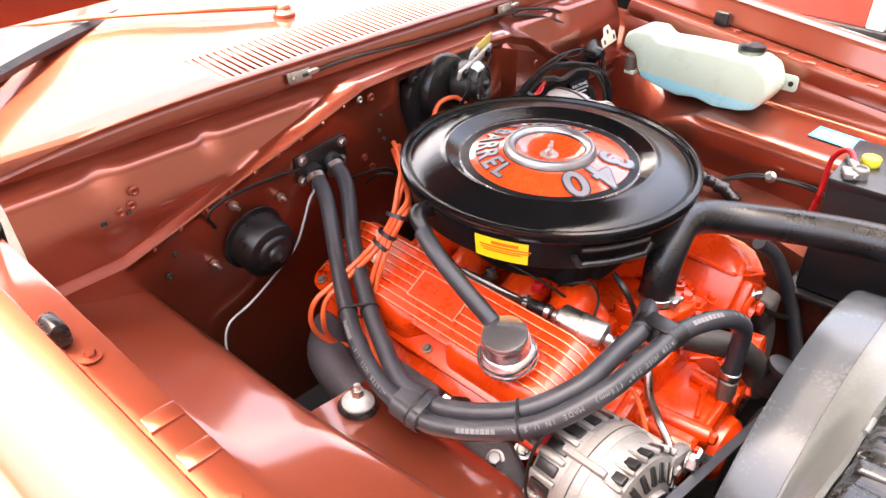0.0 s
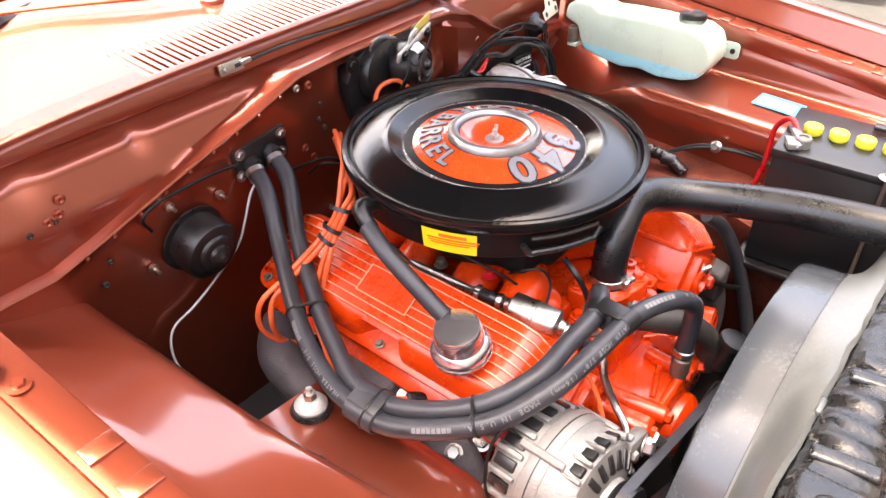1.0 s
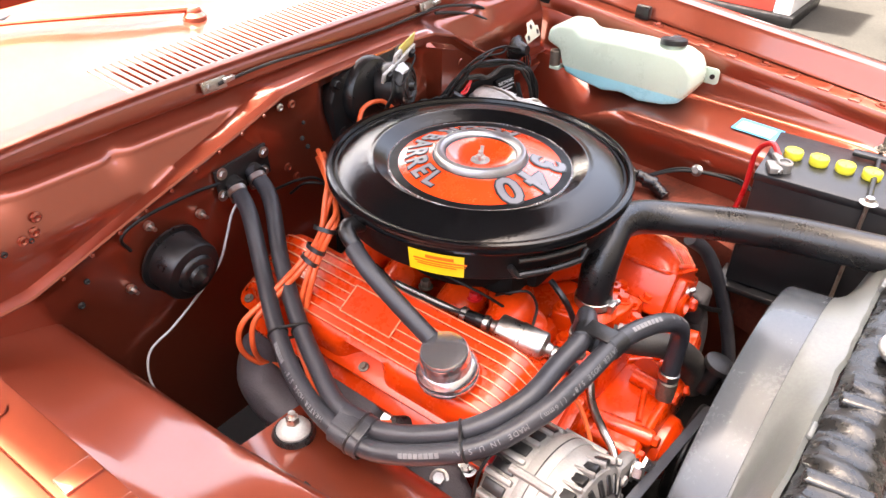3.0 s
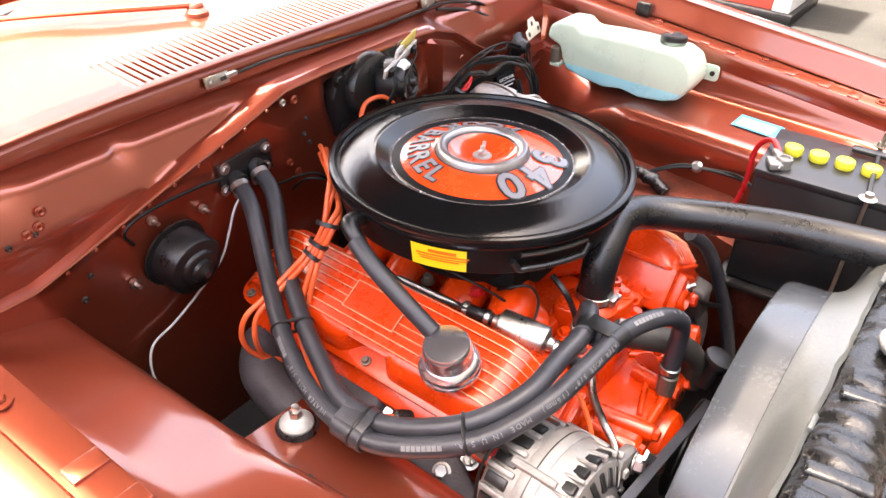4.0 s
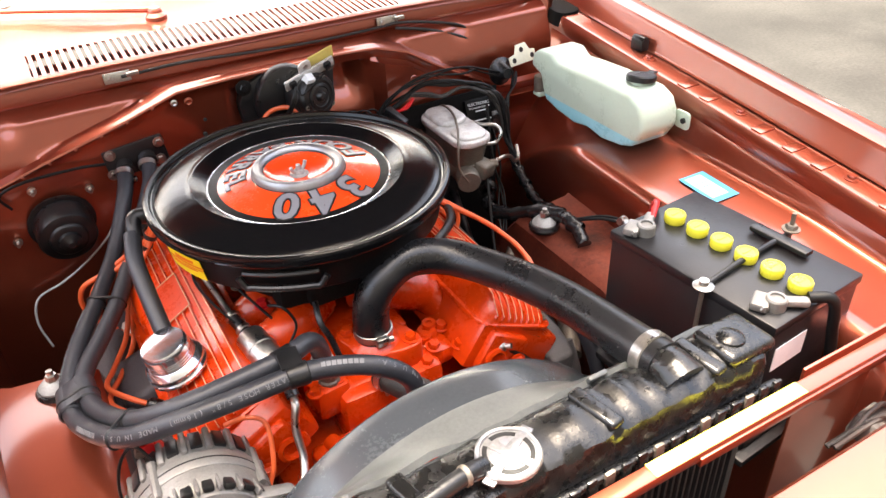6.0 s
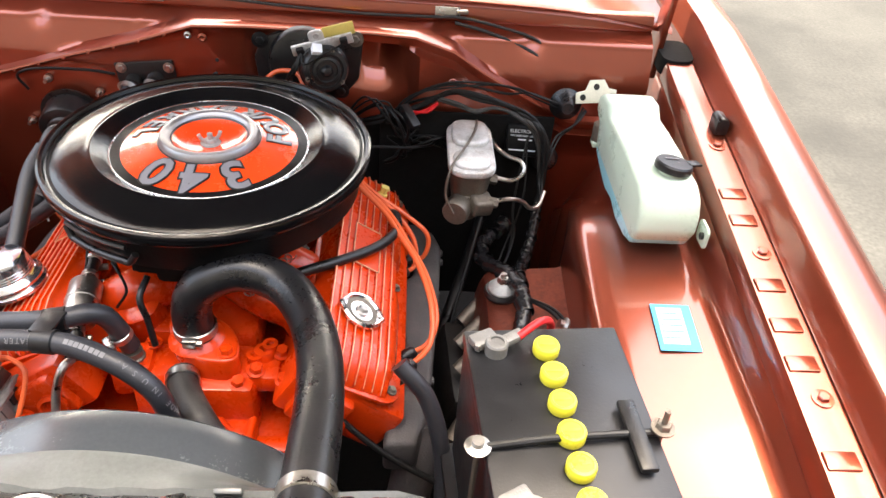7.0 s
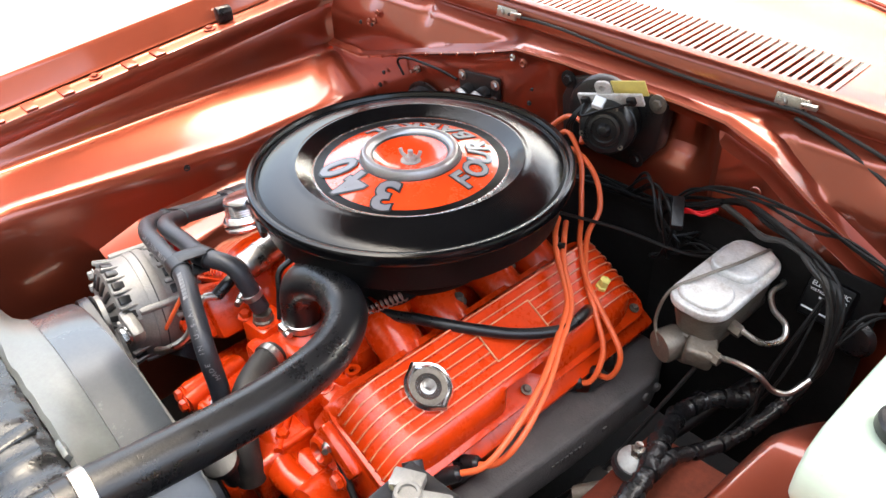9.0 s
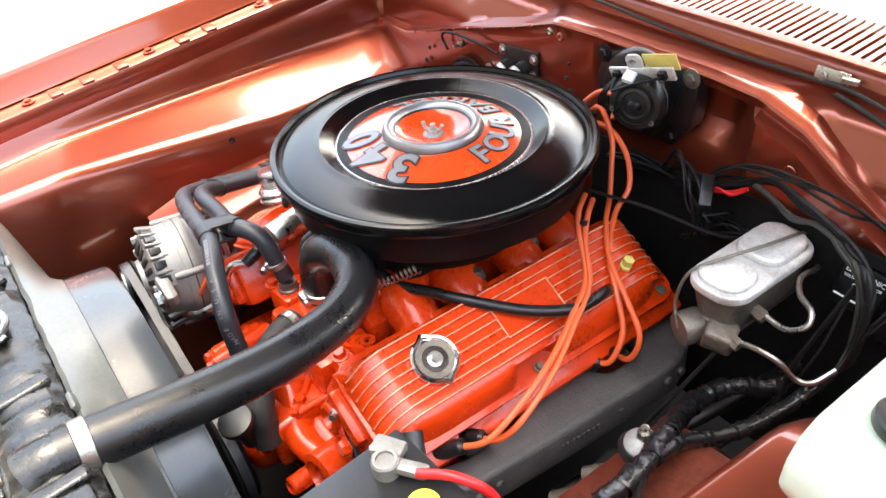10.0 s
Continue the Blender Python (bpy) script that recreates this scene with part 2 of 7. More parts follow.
CASTSTEEL = surface("aged_cast_metal", (0.20, 0.175, 0.145), 0.5, 0.7, 0.0, 0.1, 0.25, 25.0, 300.0, 0.45, 0.12, (0.12, 0.085, 0.05), 0.55, 25.0)
SHROUD = surface("grey_weathered_plastic", (0.046, 0.052, 0.058), 0.27, 0.0, 0.35, 0.2, 0.10, 6.0, 250.0, 0.0, 0.03)
SHROUD_DUST = surface("dusty_grey_plastic", (0.082, 0.087, 0.083), 0.34, 0.0, 0.3, 0.2, 0.2, 5.0, 250.0, 0.06, 0.1)
TANK = surface("glossy_black_tank_paint", (0.008, 0.008, 0.008), 0.28, 0.0, 0.1, 0.12, 0.25, 30.0, 120.0, 0.3, 0.08, (0.05, 0.047, 0.044), 0.3, 30.0)
CASE = surface("black_battery_case", (0.011, 0.011, 0.012), 0.36, 0.0, 0.0, 0.1, 0.15, 20.0, 350.0, 0.08, 0.08, (0.03, 0.03, 0.03), 0.15, 14.0)
YELLOW = surface("yellow_plastic", (0.72, 0.66, 0.05), 0.35, 0.0, 0.0, 0.1, 0.05, 20.0, 200.0, 0.03)
STRIP = surface("bright_yellow", (0.92, 0.86, 0.10), 0.3, 0.0, 0.3, 0.1, 0.05, 20.0, 200.0, 0.02)
LABELY = surface("yellow_patch", (0.86, 0.62, 0.02), 0.4, 0.0, 0.0, 0.1, 0.05, 20.0, 200.0, 0.02)
PALEYELLOW = surface("pale_yellow_card", (0.70, 0.58, 0.16), 0.5, 0.0, 0.0, 0.1, 0.08, 40.0, 300.0, 0.02)
WHITE = surface("white_paper", (0.8, 0.82, 0.84), 0.5, 0.0, 0.0, 0.1, 0.05, 20.0, 200.0, 0.02)
PALETUBE = surface("clouded_clear_tube", (0.5, 0.5, 0.5), 0.4, 0.0, 0.0, 0.1, 0.1, 30.0, 200.0, 0.03)
PALEBLUE = surface("faded_label_paper", (0.52, 0.66, 0.72), 0.5, 0.0, 0.0, 0.1, 0.12, 60.0, 300.0, 0.0)
BLUE = surface("cyan_print", (0.07, 0.42, 0.72), 0.45, 0.0, 0.0, 0.1, 0.05, 20.0, 200.0, 0.02)
REDWIRE = surface("red_cable", (0.55, 0.012, 0.015), 0.35, 0.0, 0.1, 0.1, 0.1, 30.0, 200.0, 0.03)
DECAL = surface("orange_decal", (0.80, 0.060, 0.009), 0.26, 0.0, 1.0, 0.06, 0.04, 20.0, 300.0, 0.02, 0.04)
SILVER = surface("silver_trim", (0.62, 0.62, 0.63), 0.22, 0.9, 0.0, 0.1, 0.08, 20.0, 300.0, 0.02)
GREYINK = surface("grey_ink", (0.19, 0.185, 0.20), 0.4, 0.0, 0.2, 0.1, 0.05, 20.0, 300.0, 0.0)
INK = surface("black_ink", (0.01, 0.01, 0.01), 0.4, 0.0, 0.2, 0.1, 0.05, 20.0, 300.0, 0.0)
ORANGEINK = surface("orange_ink", (0.7, 0.15, 0.01), 0.4, 0.0, 0.0, 0.1, 0.05, 20.0, 300.0, 0.0)
HOSEINK = surface("pale_hose_print", (0.15, 0.15, 0.155), 0.6, 0.0, 0.0, 0.1, 0.2, 60.0, 300.0, 0.0)
IVORY = surface("ivory_connector", (0.72, 0.70, 0.55), 0.45, 0.0, 0.0, 0.1, 0.08, 40.0, 300.0, 0.02)
CAPMETAL = surface("worn_cap_metal", (0.27, 0.27, 0.275), 0.42, 0.7, 0.0, 0.1, 0.2, 40.0, 350.0, 0.2, 0.1, (0.16, 0.15, 0.14), 0.6, 60.0)
LIDMETAL = surface("bright_pressed_steel", (0.62, 0.61, 0.59), 0.45, 0.35, 0.0, 0.1, 0.2, 30.0, 350.0, 0.2, 0.1, (0.26, 0.19, 0.12), 0.6, 48.0)
OLDHOSE = surface("aged_brown_hose", (0.020, 0.018, 0.016), 0.6, 0.0, 0.0, 0.1, 0.25, 25.0, 300.0, 0.2, 0.1, (0.09, 0.075, 0.06), 0.5, 20.0)
# matt black for dark parts and for sheets that stand in for shade
BLACK_AND_SHADE = surface("matt_black_and_shade", (0.009, 0.0085, 0.0082), 0.8, 0.0, 0.0, 0.1, 0.4, 8.0, 120.0, 0.3, specular=0.12)
FINS = surface("dark_radiator_fins", (0.02, 0.02, 0.021), 0.5, 0.4, 0.0, 0.1, 0.3, 30.0, 300.0, 0.2)
# darker blotched copy of the copper paint, its shade put into the colour
SHADEPAINT = surface("copper_paint_darkened_as_shade", (0.17, 0.042, 0.025), 0.48, 0.6, 0.0, 0.1, 0.3, 12.0, 150.0, 0.2, 0.12, (0.020, 0.013, 0.010), 0.8, 11.0, specular=0.3)
FIN_EDGE = surface("bare_fin_edge", (0.62, 0.34, 0.20), 0.40, 0.3, 0.0, 0.1, 0.3, 60.0, 300.0, 0.05)
CONCRETE = surface("worn_asphalt", (0.022, 0.0215, 0.020), 0.9, 0.0, 0.0, 0.1, 0.4, 1.3, 60.0, 0.3, 0.05, (0.009, 0.009, 0.0088), 0.75, 0.9, specular=0.15)
PALESLAB = surface("pale_concrete", (0.21, 0.205, 0.195), 0.85, 0.0, 0.0, 0.1, 0.2, 1.1, 50.0, 0.3, 0.05, (0.2, 0.195, 0.185), 0.5, 0.8)
REDPAINT = surface("red_wall_paint", (0.62, 0.075, 0.05), 0.55, 0.0, 0.0, 0.1, 0.1, 4.0, 60.0, 0.1)
WHITEPAINT = surface("white_wall_paint", (0.78, 0.78, 0.77), 0.5, 0.0, 0.0, 0.1, 0.05, 4.0, 60.0, 0.1)
BOTTLE = surface("milky_polythene", (0.56, 0.67, 0.55), 0.3, 0.0, 0.0, 0.1, 0.03, 12.0, 200.0, 0.03, 0.05)
BOTTLE.node_tree.nodes["Principled BSDF"].inputs["Subsurface Weight"].default_value = 0.35
BOTTLE.node_tree.nodes["Principled BSDF"].inputs["Subsurface Radius"].default_value = (0.02, 0.02, 0.018)
FLUID = surface("blue_washer_fluid", (0.36, 0.78, 0.86), 0.3, 0.0, 0.0, 0.1, 0.04, 12.0, 200.0, 0.03, 0.05)
LINER = surface("dark_grey_added_liner", (0.05, 0.047, 0.046), 0.9, 0.0, 0.0, 0.1, 0.2, 20.0, 300.0, 0.3)
BLOCKWALL = surface("dark_blocker_wall", (0.075, 0.070, 0.062), 0.85, 0.0, 0.0, 0.1, 0.2, 1.5, 40.0, 0.3)
# dark red that puts the shade of the louvre slots into the colour
SLOTSHADE = surface("dark_red_slot_shade", (0.014, 0.0045, 0.0042), 0.8, 0.0, 0.0, 0.1, 0.15, 12.0, 200.0, 0.1)
DASH = surface("dark_red_vinyl", (0.20, 0.035, 0.03), 0.5, 0.0, 0.0, 0.1, 0.1, 20.0, 300.0, 0.1)
GLASS = bpy.data.materials.new("windscreen_glass")
GLASS.use_nodes = True
gp = GLASS.node_tree.nodes["Principled BSDF"]
gp.inputs["Base Color"].default_value = (0.92, 0.95, 0.94, 1)
gp.inputs["Transmission Weight"].default_value = 1.0
gp.inputs["IOR"].default_value = 1.45
gp.inputs["Roughness"].default_value = 0.03
gp.inputs["Specular IOR Level"].default_value = 0.6
# ---- the ground and the yard ----
ground = bmesh.new()
bmesh.ops.create_grid(ground, x_segments=60, y_segments=60, size=60)
solo("ground", ground, CONCRETE, "worn grey asphalt yard with dark stains", "ground", kind="structure")

slab = bmesh.new()
bmesh.ops.create_grid(slab, x_segments=40, y_segments=60, size=1)
bmesh.ops.transform(slab, matrix=Matrix.Translation((-31.4, 0, 0.004)) @ Matrix.Diagonal((30, 60, 1, 1)), verts=slab.verts)
solo("pavement", slab, PALESLAB, "pale sunlit concrete paving beside the car", "pavement", kind="structure")

# two walls added out of view to keep low sky light off the bay
solo("light_block_front", box((16, 0.2, 6.0), at(1.0, -4.6, 3.0), 0.02), BLOCKWALL, "plain dark wall added out of view to block light from the front", "wall", kind="structure")
solo("light_block_side", box((0.2, 12, 3.2), at(6.6, 1.4, 1.6), 0.02), BLOCKWALL, "plain dark wall added out of view to block light from the side", "wall", kind="structure")

# ---- the car's body round the engine bay ----
XC = 0.03
YS = [-0.62 + 0.019 * i for i in range(51)]


def hw(y):
    return 0.652 + 0.04 * y


def zf(y):
    return 0.893 + 0.09 * y


body = thing("car_body", "copper brown metallic car body with its engine bay open", "car", (XC, 0.0, 0.0))


def dents(x, y, a):
    return a * noise.noise(Vector((x * 4.1, y * 4.1, 0.7)))


def inner_fender(s):
    rows = []
    for y in YS:
        h, z = hw(y), zf(y)
        d = max(0.0, y - 0.02)
        e = 0.152 if s < 0 else 0.166 - 0.12 * min(d, 0.2)
        zi = min(0.80, max(0.760, 0.785 - 0.11 * (y + 0.25))) if s < 0 else 0.785
        fall = 0.0 if s < 0 else 0.85 * d ** 1.3
        zo = min(0.793, z - 0.066)
        back = 0.030 * max(0.0, y - 0.2)
        pr = [(h + 0.047, z - 0.001), (h + 0.006, z), (h + 0.001, z - 0.001), (h - 0.001, z - 0.006), (h - 0.003, z - 0.030), (h - 0.001, z - 0.034), (h - 0.004, z - 0.040),
              (h - 0.006, (z - 0.026 + zo) / 2), (h - 0.009, zo + 0.014), (h - 0.012, zo + 0.006), (h - 0.018, zo + 0.0015), (h - 0.030, zo)]
        for k in range(1, 7):
            t = k / 6
            pr.append((h - 0.030 + (0.030 - e + 0.012) * t, zo + (zi - zo) * t - 0.0025 * math.sin(math.pi * t) - fall * t))
        pr += [(h - e + 0.007, zi - 0.0018 - fall), (h - e + 0.001, zi - 0.0065 - fall), (h - e - 0.003, zi - 0.016 - fall), (h - e - 0.0055, zi - 0.028 - fall), (h - e - 0.007, zi - 0.05 - fall), (h - e - 0.009, 0.62 - fall * 0.2), (h - e - 0.012, 0.30)]
        rows.append([(XC + s * (a + dents(y * 2, b * 3 + s, 0.0005)), y, b + (back if 8 <= i <= 16 else 0)) for i, (a, b) in enumerate(pr)])
    return sheet(rows, -0.0015 * s)


def outer_fender(s):
    rows = []
    for i in range(54):
        y = -0.98 + 0.04 * i
        h, z = hw(y), zf(min(y, 0.35)) - 0.02 * max(0, -0.62 - y)
        pr = [(h + 0.0455, z + 0.0025), (h + 0.049, z + 0.008), (h + 0.053, z + 0.043), (h + 0.057, z + 0.050), (h + 0.066, z + 0.052), (h + 0.085, z + 0.052),
              (h + 0.105, z + 0.048), (h + 0.125, z + 0.038), (h + 0.150, z + 0.012), (h + 0.168, z - 0.03), (h + 0.178, z - 0.10), (h + 0.18, z - 0.26), (h + 0.17, z - 0.5)]
        rows.append([(XC + s * a, y, b) for a, b in pr])
    return sheet(rows, -0.0015 * s)


def shock_platform(s):
    rows = []
    for i in range(19 if s < 0 else 24):
        y = 0.06 - 0.02 * i
        drop = 0.0 if y < 0.02 else (y - 0.02) * 1.2
        front = max(0.0, -0.22 - y) * 0.25
        rows.append([(XC + s * a, y, b - drop - front) for a, b in ((0.492, 0.705), (0.470, 0.694), (0.43, 0.690), (0.395, 0.688), (0.372, 0.684), (0.360, 0.674), (0.355, 0.65), (0.345, 0.55))])
    return sheet(rows, 0.002)


for s in (-1, 1):
    wall = part("inner_fender", inner_fender(s), PAINT, body)
    part("outer_fender", outer_fender(s), PAINT, body)
    # the driver's platform takes the paint darkened for shade
    part("shock_platform", shock_platform(s), PAINT if s < 0 else SHADEPAINT, body)
    for i in range(9):
        y = -0.52 + 0.0585 * i + (0.004 if i % 2 else 0)
        if abs(y - 0.06) < 0.02 or abs(y + 0.168) < 0.02 or abs(y + 0.385) < 0.02:
            continue
        part("pressed_rib", box((0.034, 0.021, 0.005), at(XC + s * (hw(y) + 0.019), y, zf(y) + 0.0012, 5, 0, 0), 0.0018), PAINT, wall)
    for y in (-0.385, -0.168, 0.06):
        part("flange_bolt", hexbolt((XC + s * (hw(y) + 0.026), y, zf(y) + 0.001), (0, -0.09, 1), 0.0065, 0.006, 0.0115), PAINT, wall)

# firewall with the air plenum above it
SEAM = ((-0.70, 0.815), (-0.51, 0.818), (-0.44, 0.838), (-0.316, 0.876), (-0.18, 0.914), (-0.09, 0.943), (0.0, 0.947), (0.2, 0.947), (0.27, 0.943), (0.335, 0.922), (0.394, 0.884), (0.44, 0.86), (0.54, 0.806), (0.8, 0.80))


def seam_z(x):
    for (a, za), (b, zb) in zip(SEAM, SEAM[1:]):
        if a <= x <= b:
            return za + (zb - za) * (x - a) / (b - a)
    return 0.8


rows = []
for i in range(141):
    x = XC - 0.645 + 1.29 * i / 140
    zs = seam_z(x)
    side = max(0.0, abs(x - 0.09) - 0.16)
    wob = 0.006 * math.exp(-((x + 0.345) / 0.012) ** 2) + 0.005 * math.exp(-((x + 0.50) / 0.02) ** 2) + 0.006 * math.exp(-((x - 0.47) / 0.015) ** 2)
    pr = [(0.373, 0.9775), (0.364, 0.974), (0.3605, 0.967), (0.3595, 0.951), (0.362, 0.9475)]
    top = 0.9465
    deep = top - zs - 0.004
    for k in range(19):
        d = deep * k / 18 if deep < 0.03 else (0.0022 * k if k < 12 else 0.0242 + (deep - 0.0242) * (k - 11) / 7)
        t = d / deep
        z = top - d
        full = min(1.0, max(0.0, (top - zs) / 0.03))
        ridge = 0.357 - 0.027 * math.sin(min(1.0, d / 0.020) * math.pi / 2) * full
        low = 0.330 - 0.020 * min(1.0, max(0.0, d - 0.020) / 0.05)
        flat = 0.357 - 0.05 * t
        y = (ridge if d < 0.020 else low) * full + flat * (1 - full)
        if k == 18:
            y = min(y, 0.310)
        pr.append((y + wob * math.exp(-((d - 0.016) / 0.014) ** 2) * 1.6, z))
    pr += [(0.304, zs + 0.002), (0.296, zs), (0.2945, zs - 0.003), (0.296, zs - 0.006), (0.303, zs - 0.008), (0.305, zs - 0.02)]
    for k in range(1, 19):
        z = (zs - 0.02) + (0.40 - (zs - 0.02)) * (k / 18) ** 1.5
        recess = 0.0
        if x > 0.262:
            recess = -0.022 * min(1, (x - 0.262) / 0.012) * min(1, max(0, (z - 0.74) / 0.06))
        elif x > -0.012:
            u = min(1, (x + 0.012) / 0.035) * min(1, (0.264 - x) / 0.055)
            v = min(1, max(0, (z - 0.835) / 0.045))
            recess = (0.020 + 0.018 * min(1, max(0, (x - 0.12) / 0.10))) * u * u * (3 - 2 * u) * v * v * (3 - 2 * v)
        pr.append((0.305 + recess + dents(x * 2, z * 3, 0.002), z))
    rows.append([(x, y, z) for y, z in pr])
firewall = part("firewall", sheet(rows, 0.0015), PAINT, body)

# black sheets in place of the shade and dark wiring on the firewall
part("firewall_shade_sheet", box((0.215, 0.004, 0.38), at(0.11, 0.2985, 0.600), 0.001), BLACK_AND_SHADE, firewall, "black sheet standing in for shade on the firewall")
part("firewall_shade_sheet", box((0.30, 0.006, 0.40), at(0.365, 0.2745, 0.622), 0.002), BLACK_AND_SHADE, firewall, "black sheet standing in for shade on the firewall")
part("weld_dimple", lathe([(0.008, 0), (0.007, 0.001), (0, 0.0015)], along((0.335, 0.2815, 0.872), (0, -1, 0)), 16), PAINT, firewall)

# cowl panel with the louvred air intake
gx0, gx1, gy0, gy1 = -0.285, 0.362, 0.379, 0.474
xs = sorted({gx0, gx1, *[XC - 0.68 + 1.36 * i / 30 for i in range(31)]})
ys = sorted({gy0, gy1, 0.356, 0.360, 0.366, 0.43, 0.50, 0.54, 0.58, 0.62, 0.66, 0.70, 0.74, 0.78})


def cowl_z(x, y):
    z = 0.978 + 0.008 * math.sqrt(min(1, max(0, y - 0.356) / 0.010)) + 0.05 * max(0, y - 0.37)
    z += max(0, y - 0.56) ** 1.5 * 0.55
    return z - 0.03 * ((x - XC) / 0.68) ** 4


cb = bmesh.new()
grid = {(i, j): cb.verts.new((x, y, cowl_z(x, y))) for i, x in enumerate(xs) for j, y in enumerate(ys)}
for i in range(len(xs) - 1):
    for j in range(len(ys) - 1):
        mx, my = (xs[i] + xs[i + 1]) / 2, (ys[j] + ys[j + 1]) / 2
        if gx0 < mx < gx1 and gy0 < my < gy1:
            continue
        cb.faces.new((grid[i, j], grid[i + 1, j], grid[i + 1, j + 1], grid[i, j + 1]))
bmesh.ops.solidify(cb, geom=cb.faces[:], thickness=0.002)
cowl = part("cowl_panel", cb, PAINT, body)
# floor coloured near black so that the slots above look shaded
part("plenum_floor", box((0.72, 0.20, 0.02), at(0.04, 0.462, 0.930)), SLOTSHADE, body)
slat_rows = []
for k in range(9):
    y = gy0 - 0.003 + (gy1 - gy0 + 0.006) * k / 8
    slat_rows.append([(dx, y, cowl_z(XC, y) + dz) for dx, dz in ((-0.0034, -0.005), (-0.0034, -0.0008), (-0.0026, 0.0), (0.0026, 0.0), (0.0034, -0.0008), (0.0034, -0.005))])
slat_bm = sheet(slat_rows)
slat_me = bpy.data.meshes.new("slat")
slat_bm.to_mesh(slat_me)
slat_bm.free()
slat_me.materials.append(PAINT)
N_SLAT = 52
for i in range(N_SLAT):
    x = gx0 + (gx1 - gx0) * (i + 0.5) / N_SLAT
    ob = part("slat", slat_me, None, cowl, smooth=0)
    ob.location = (x, 0, cowl_z(x, 0.44) - cowl_z(XC, 0.44))

# windscreen with its rubber seal
def screen_y(x):
    return 0.735 - 0.30 * ((x - XC) / 0.68) ** 2


rows = []
for i in range(25):
    x = XC - 0.70 + 1.40 * i / 24
    y = screen_y(x)
    rows.append([(x, y + 0.015 + 0.72 * k / 6, 1.012 + 0.50 * k / 6) for k in range(7)])
part("windscreen", sheet(rows, 0.005), GLASS, body)
part("windscreen_seal", tube([(XC - 0.70 + 1.40 * i / 16, screen_y(XC - 0.70 + 1.40 * i / 16) + 0.01, 1.012) for i in range(17)], 0.013, 8, 3), SATIN, body)
for x, y in ((-0.055, 0.535), (0.53, 0.535)):
    z = cowl_z(x, y)
    piv = part("wiper_pivot", lathe([(0.02, 0), (0.019, 0.006), (0.013, 0.012), (0.0125, 0.016), (0.009, 0.020), (0, 0.021)], at(x, y, z), 20), PAINT, body)
    part("wiper_arm", tube([(x, y, z + 0.016), (x - 0.06, y + 0.03, z + 0.018), (x - 0.24, y + 0.10, z + 0.03), (x - 0.42, y + 0.12, z + 0.045)], (0.006, 0.003), 8, 5), PAINT, piv)

dash = part("dashboard", sheet([[(XC - 0.66 + 1.32 * i / 12, screen_y(XC - 0.66 + 1.32 * i / 12) + dy, z) for dy, z in ((0.03, 0.99), (0.08, 1.03), (0.30, 1.045), (0.36, 1.02), (0.38, 0.8))] for i in range(13)], 0.004), DASH, body, "dark red dashboard top behind the windscreen")
for x0 in (-0.28, 0.14):
    for k in range(14):
        part("defroster_slot", box((0.006, 0.035, 0.002), at(x0 + 0.014 * k, screen_y(x0) + 0.16, 1.0405, 4, 0, 0)), INK, dash)

# raised bonnet and its hinges
rows = []
for i in range(15):
    x = XC - 0.73 + 1.46 * i / 14
    u = abs(x - XC) / 0.73
    q = 1 - 0.10 * u ** 4
    rows.append([(x, 0.44 - 0.66 * q * k / 8, 1.13 + 1.06 * q * k / 8 + 0.03 * math.sin(math.pi * k / 8) - 0.02 * u ** 2) for k in range(9)])
bonnet = part("bonnet", sheet(rows, 0.022), PAINT, body, "raised bonnet with a painted underside")
# unseen liner added so that the air cleaner lid reflects something dark
part("added_dark_liner", sheet([[(x * 0.95, y - 0.026, z - 0.014) for x, y, z in r[1:-1]] for r in rows[1:-1]], 0.006), LINER, bonnet, "dark grey liner, added unseen to darken reflections")
for s in (-1, 1):
    x = XC + s * 0.672
    part("hinge_arm", box((0.012, 0.045, 0.34), at(x - s * 0.012, 0.345, 1.04, 8, 0, 0), 0.004), PAINT, body)
    # solid black plug gives the shade inside the hinge hole
    part("hinge_well", prism(rounded(0.055, 0.075, 0.02), 0.03, at(x + s * 0.012, 0.335, 0.899, 5, 0, 0), 0.0), BLACK_AND_SHADE, body)

# radiator support and nose panel
part("radiator_support", box((1.25, 0.018, 0.014), at(XC, -0.619, 0.836), 0.003), PAINT, body)
part("support_lip", box((0.17, 0.006, 0.016), at(-0.20, -0.6275, 0.829), 0.001), PAINT, body)
part("support_lip", box((0.30, 0.006, 0.012), at(0.30, -0.6275, 0.831), 0.001), PAINT, body)
# bright yellow strip over part of the support's top
part("yellow_patch", box((0.205, 0.0165, 0.0008), at(0.198, -0.6190, 0.8438), 0.0002), STRIP, body, "bright yellow strip on the radiator support")
for s, w in ((-1, 0.30), (1, 0.33)):
    part("support_side", box((w, 0.004, 0.34), at(XC + s * (0.645 - w / 2), -0.592, 0.655), 0.001), PAINT, body)
rows = []
for i in range(31):
    x = XC - 0.72 + 1.44 * i / 30
    rows.append([(x, y, z) for y, z in ((-0.672, 0.745), (-0.676, 0.80), (-0.684, 0.812), (-0.71, 0.818), (-0.78, 0.814), (-0.86, 0.80), (-0.93, 0.785), (-0.95, 0.76), (-0.955, 0.60))])
part("nose_panel", sheet(rows, 0.002), PAINT, body)
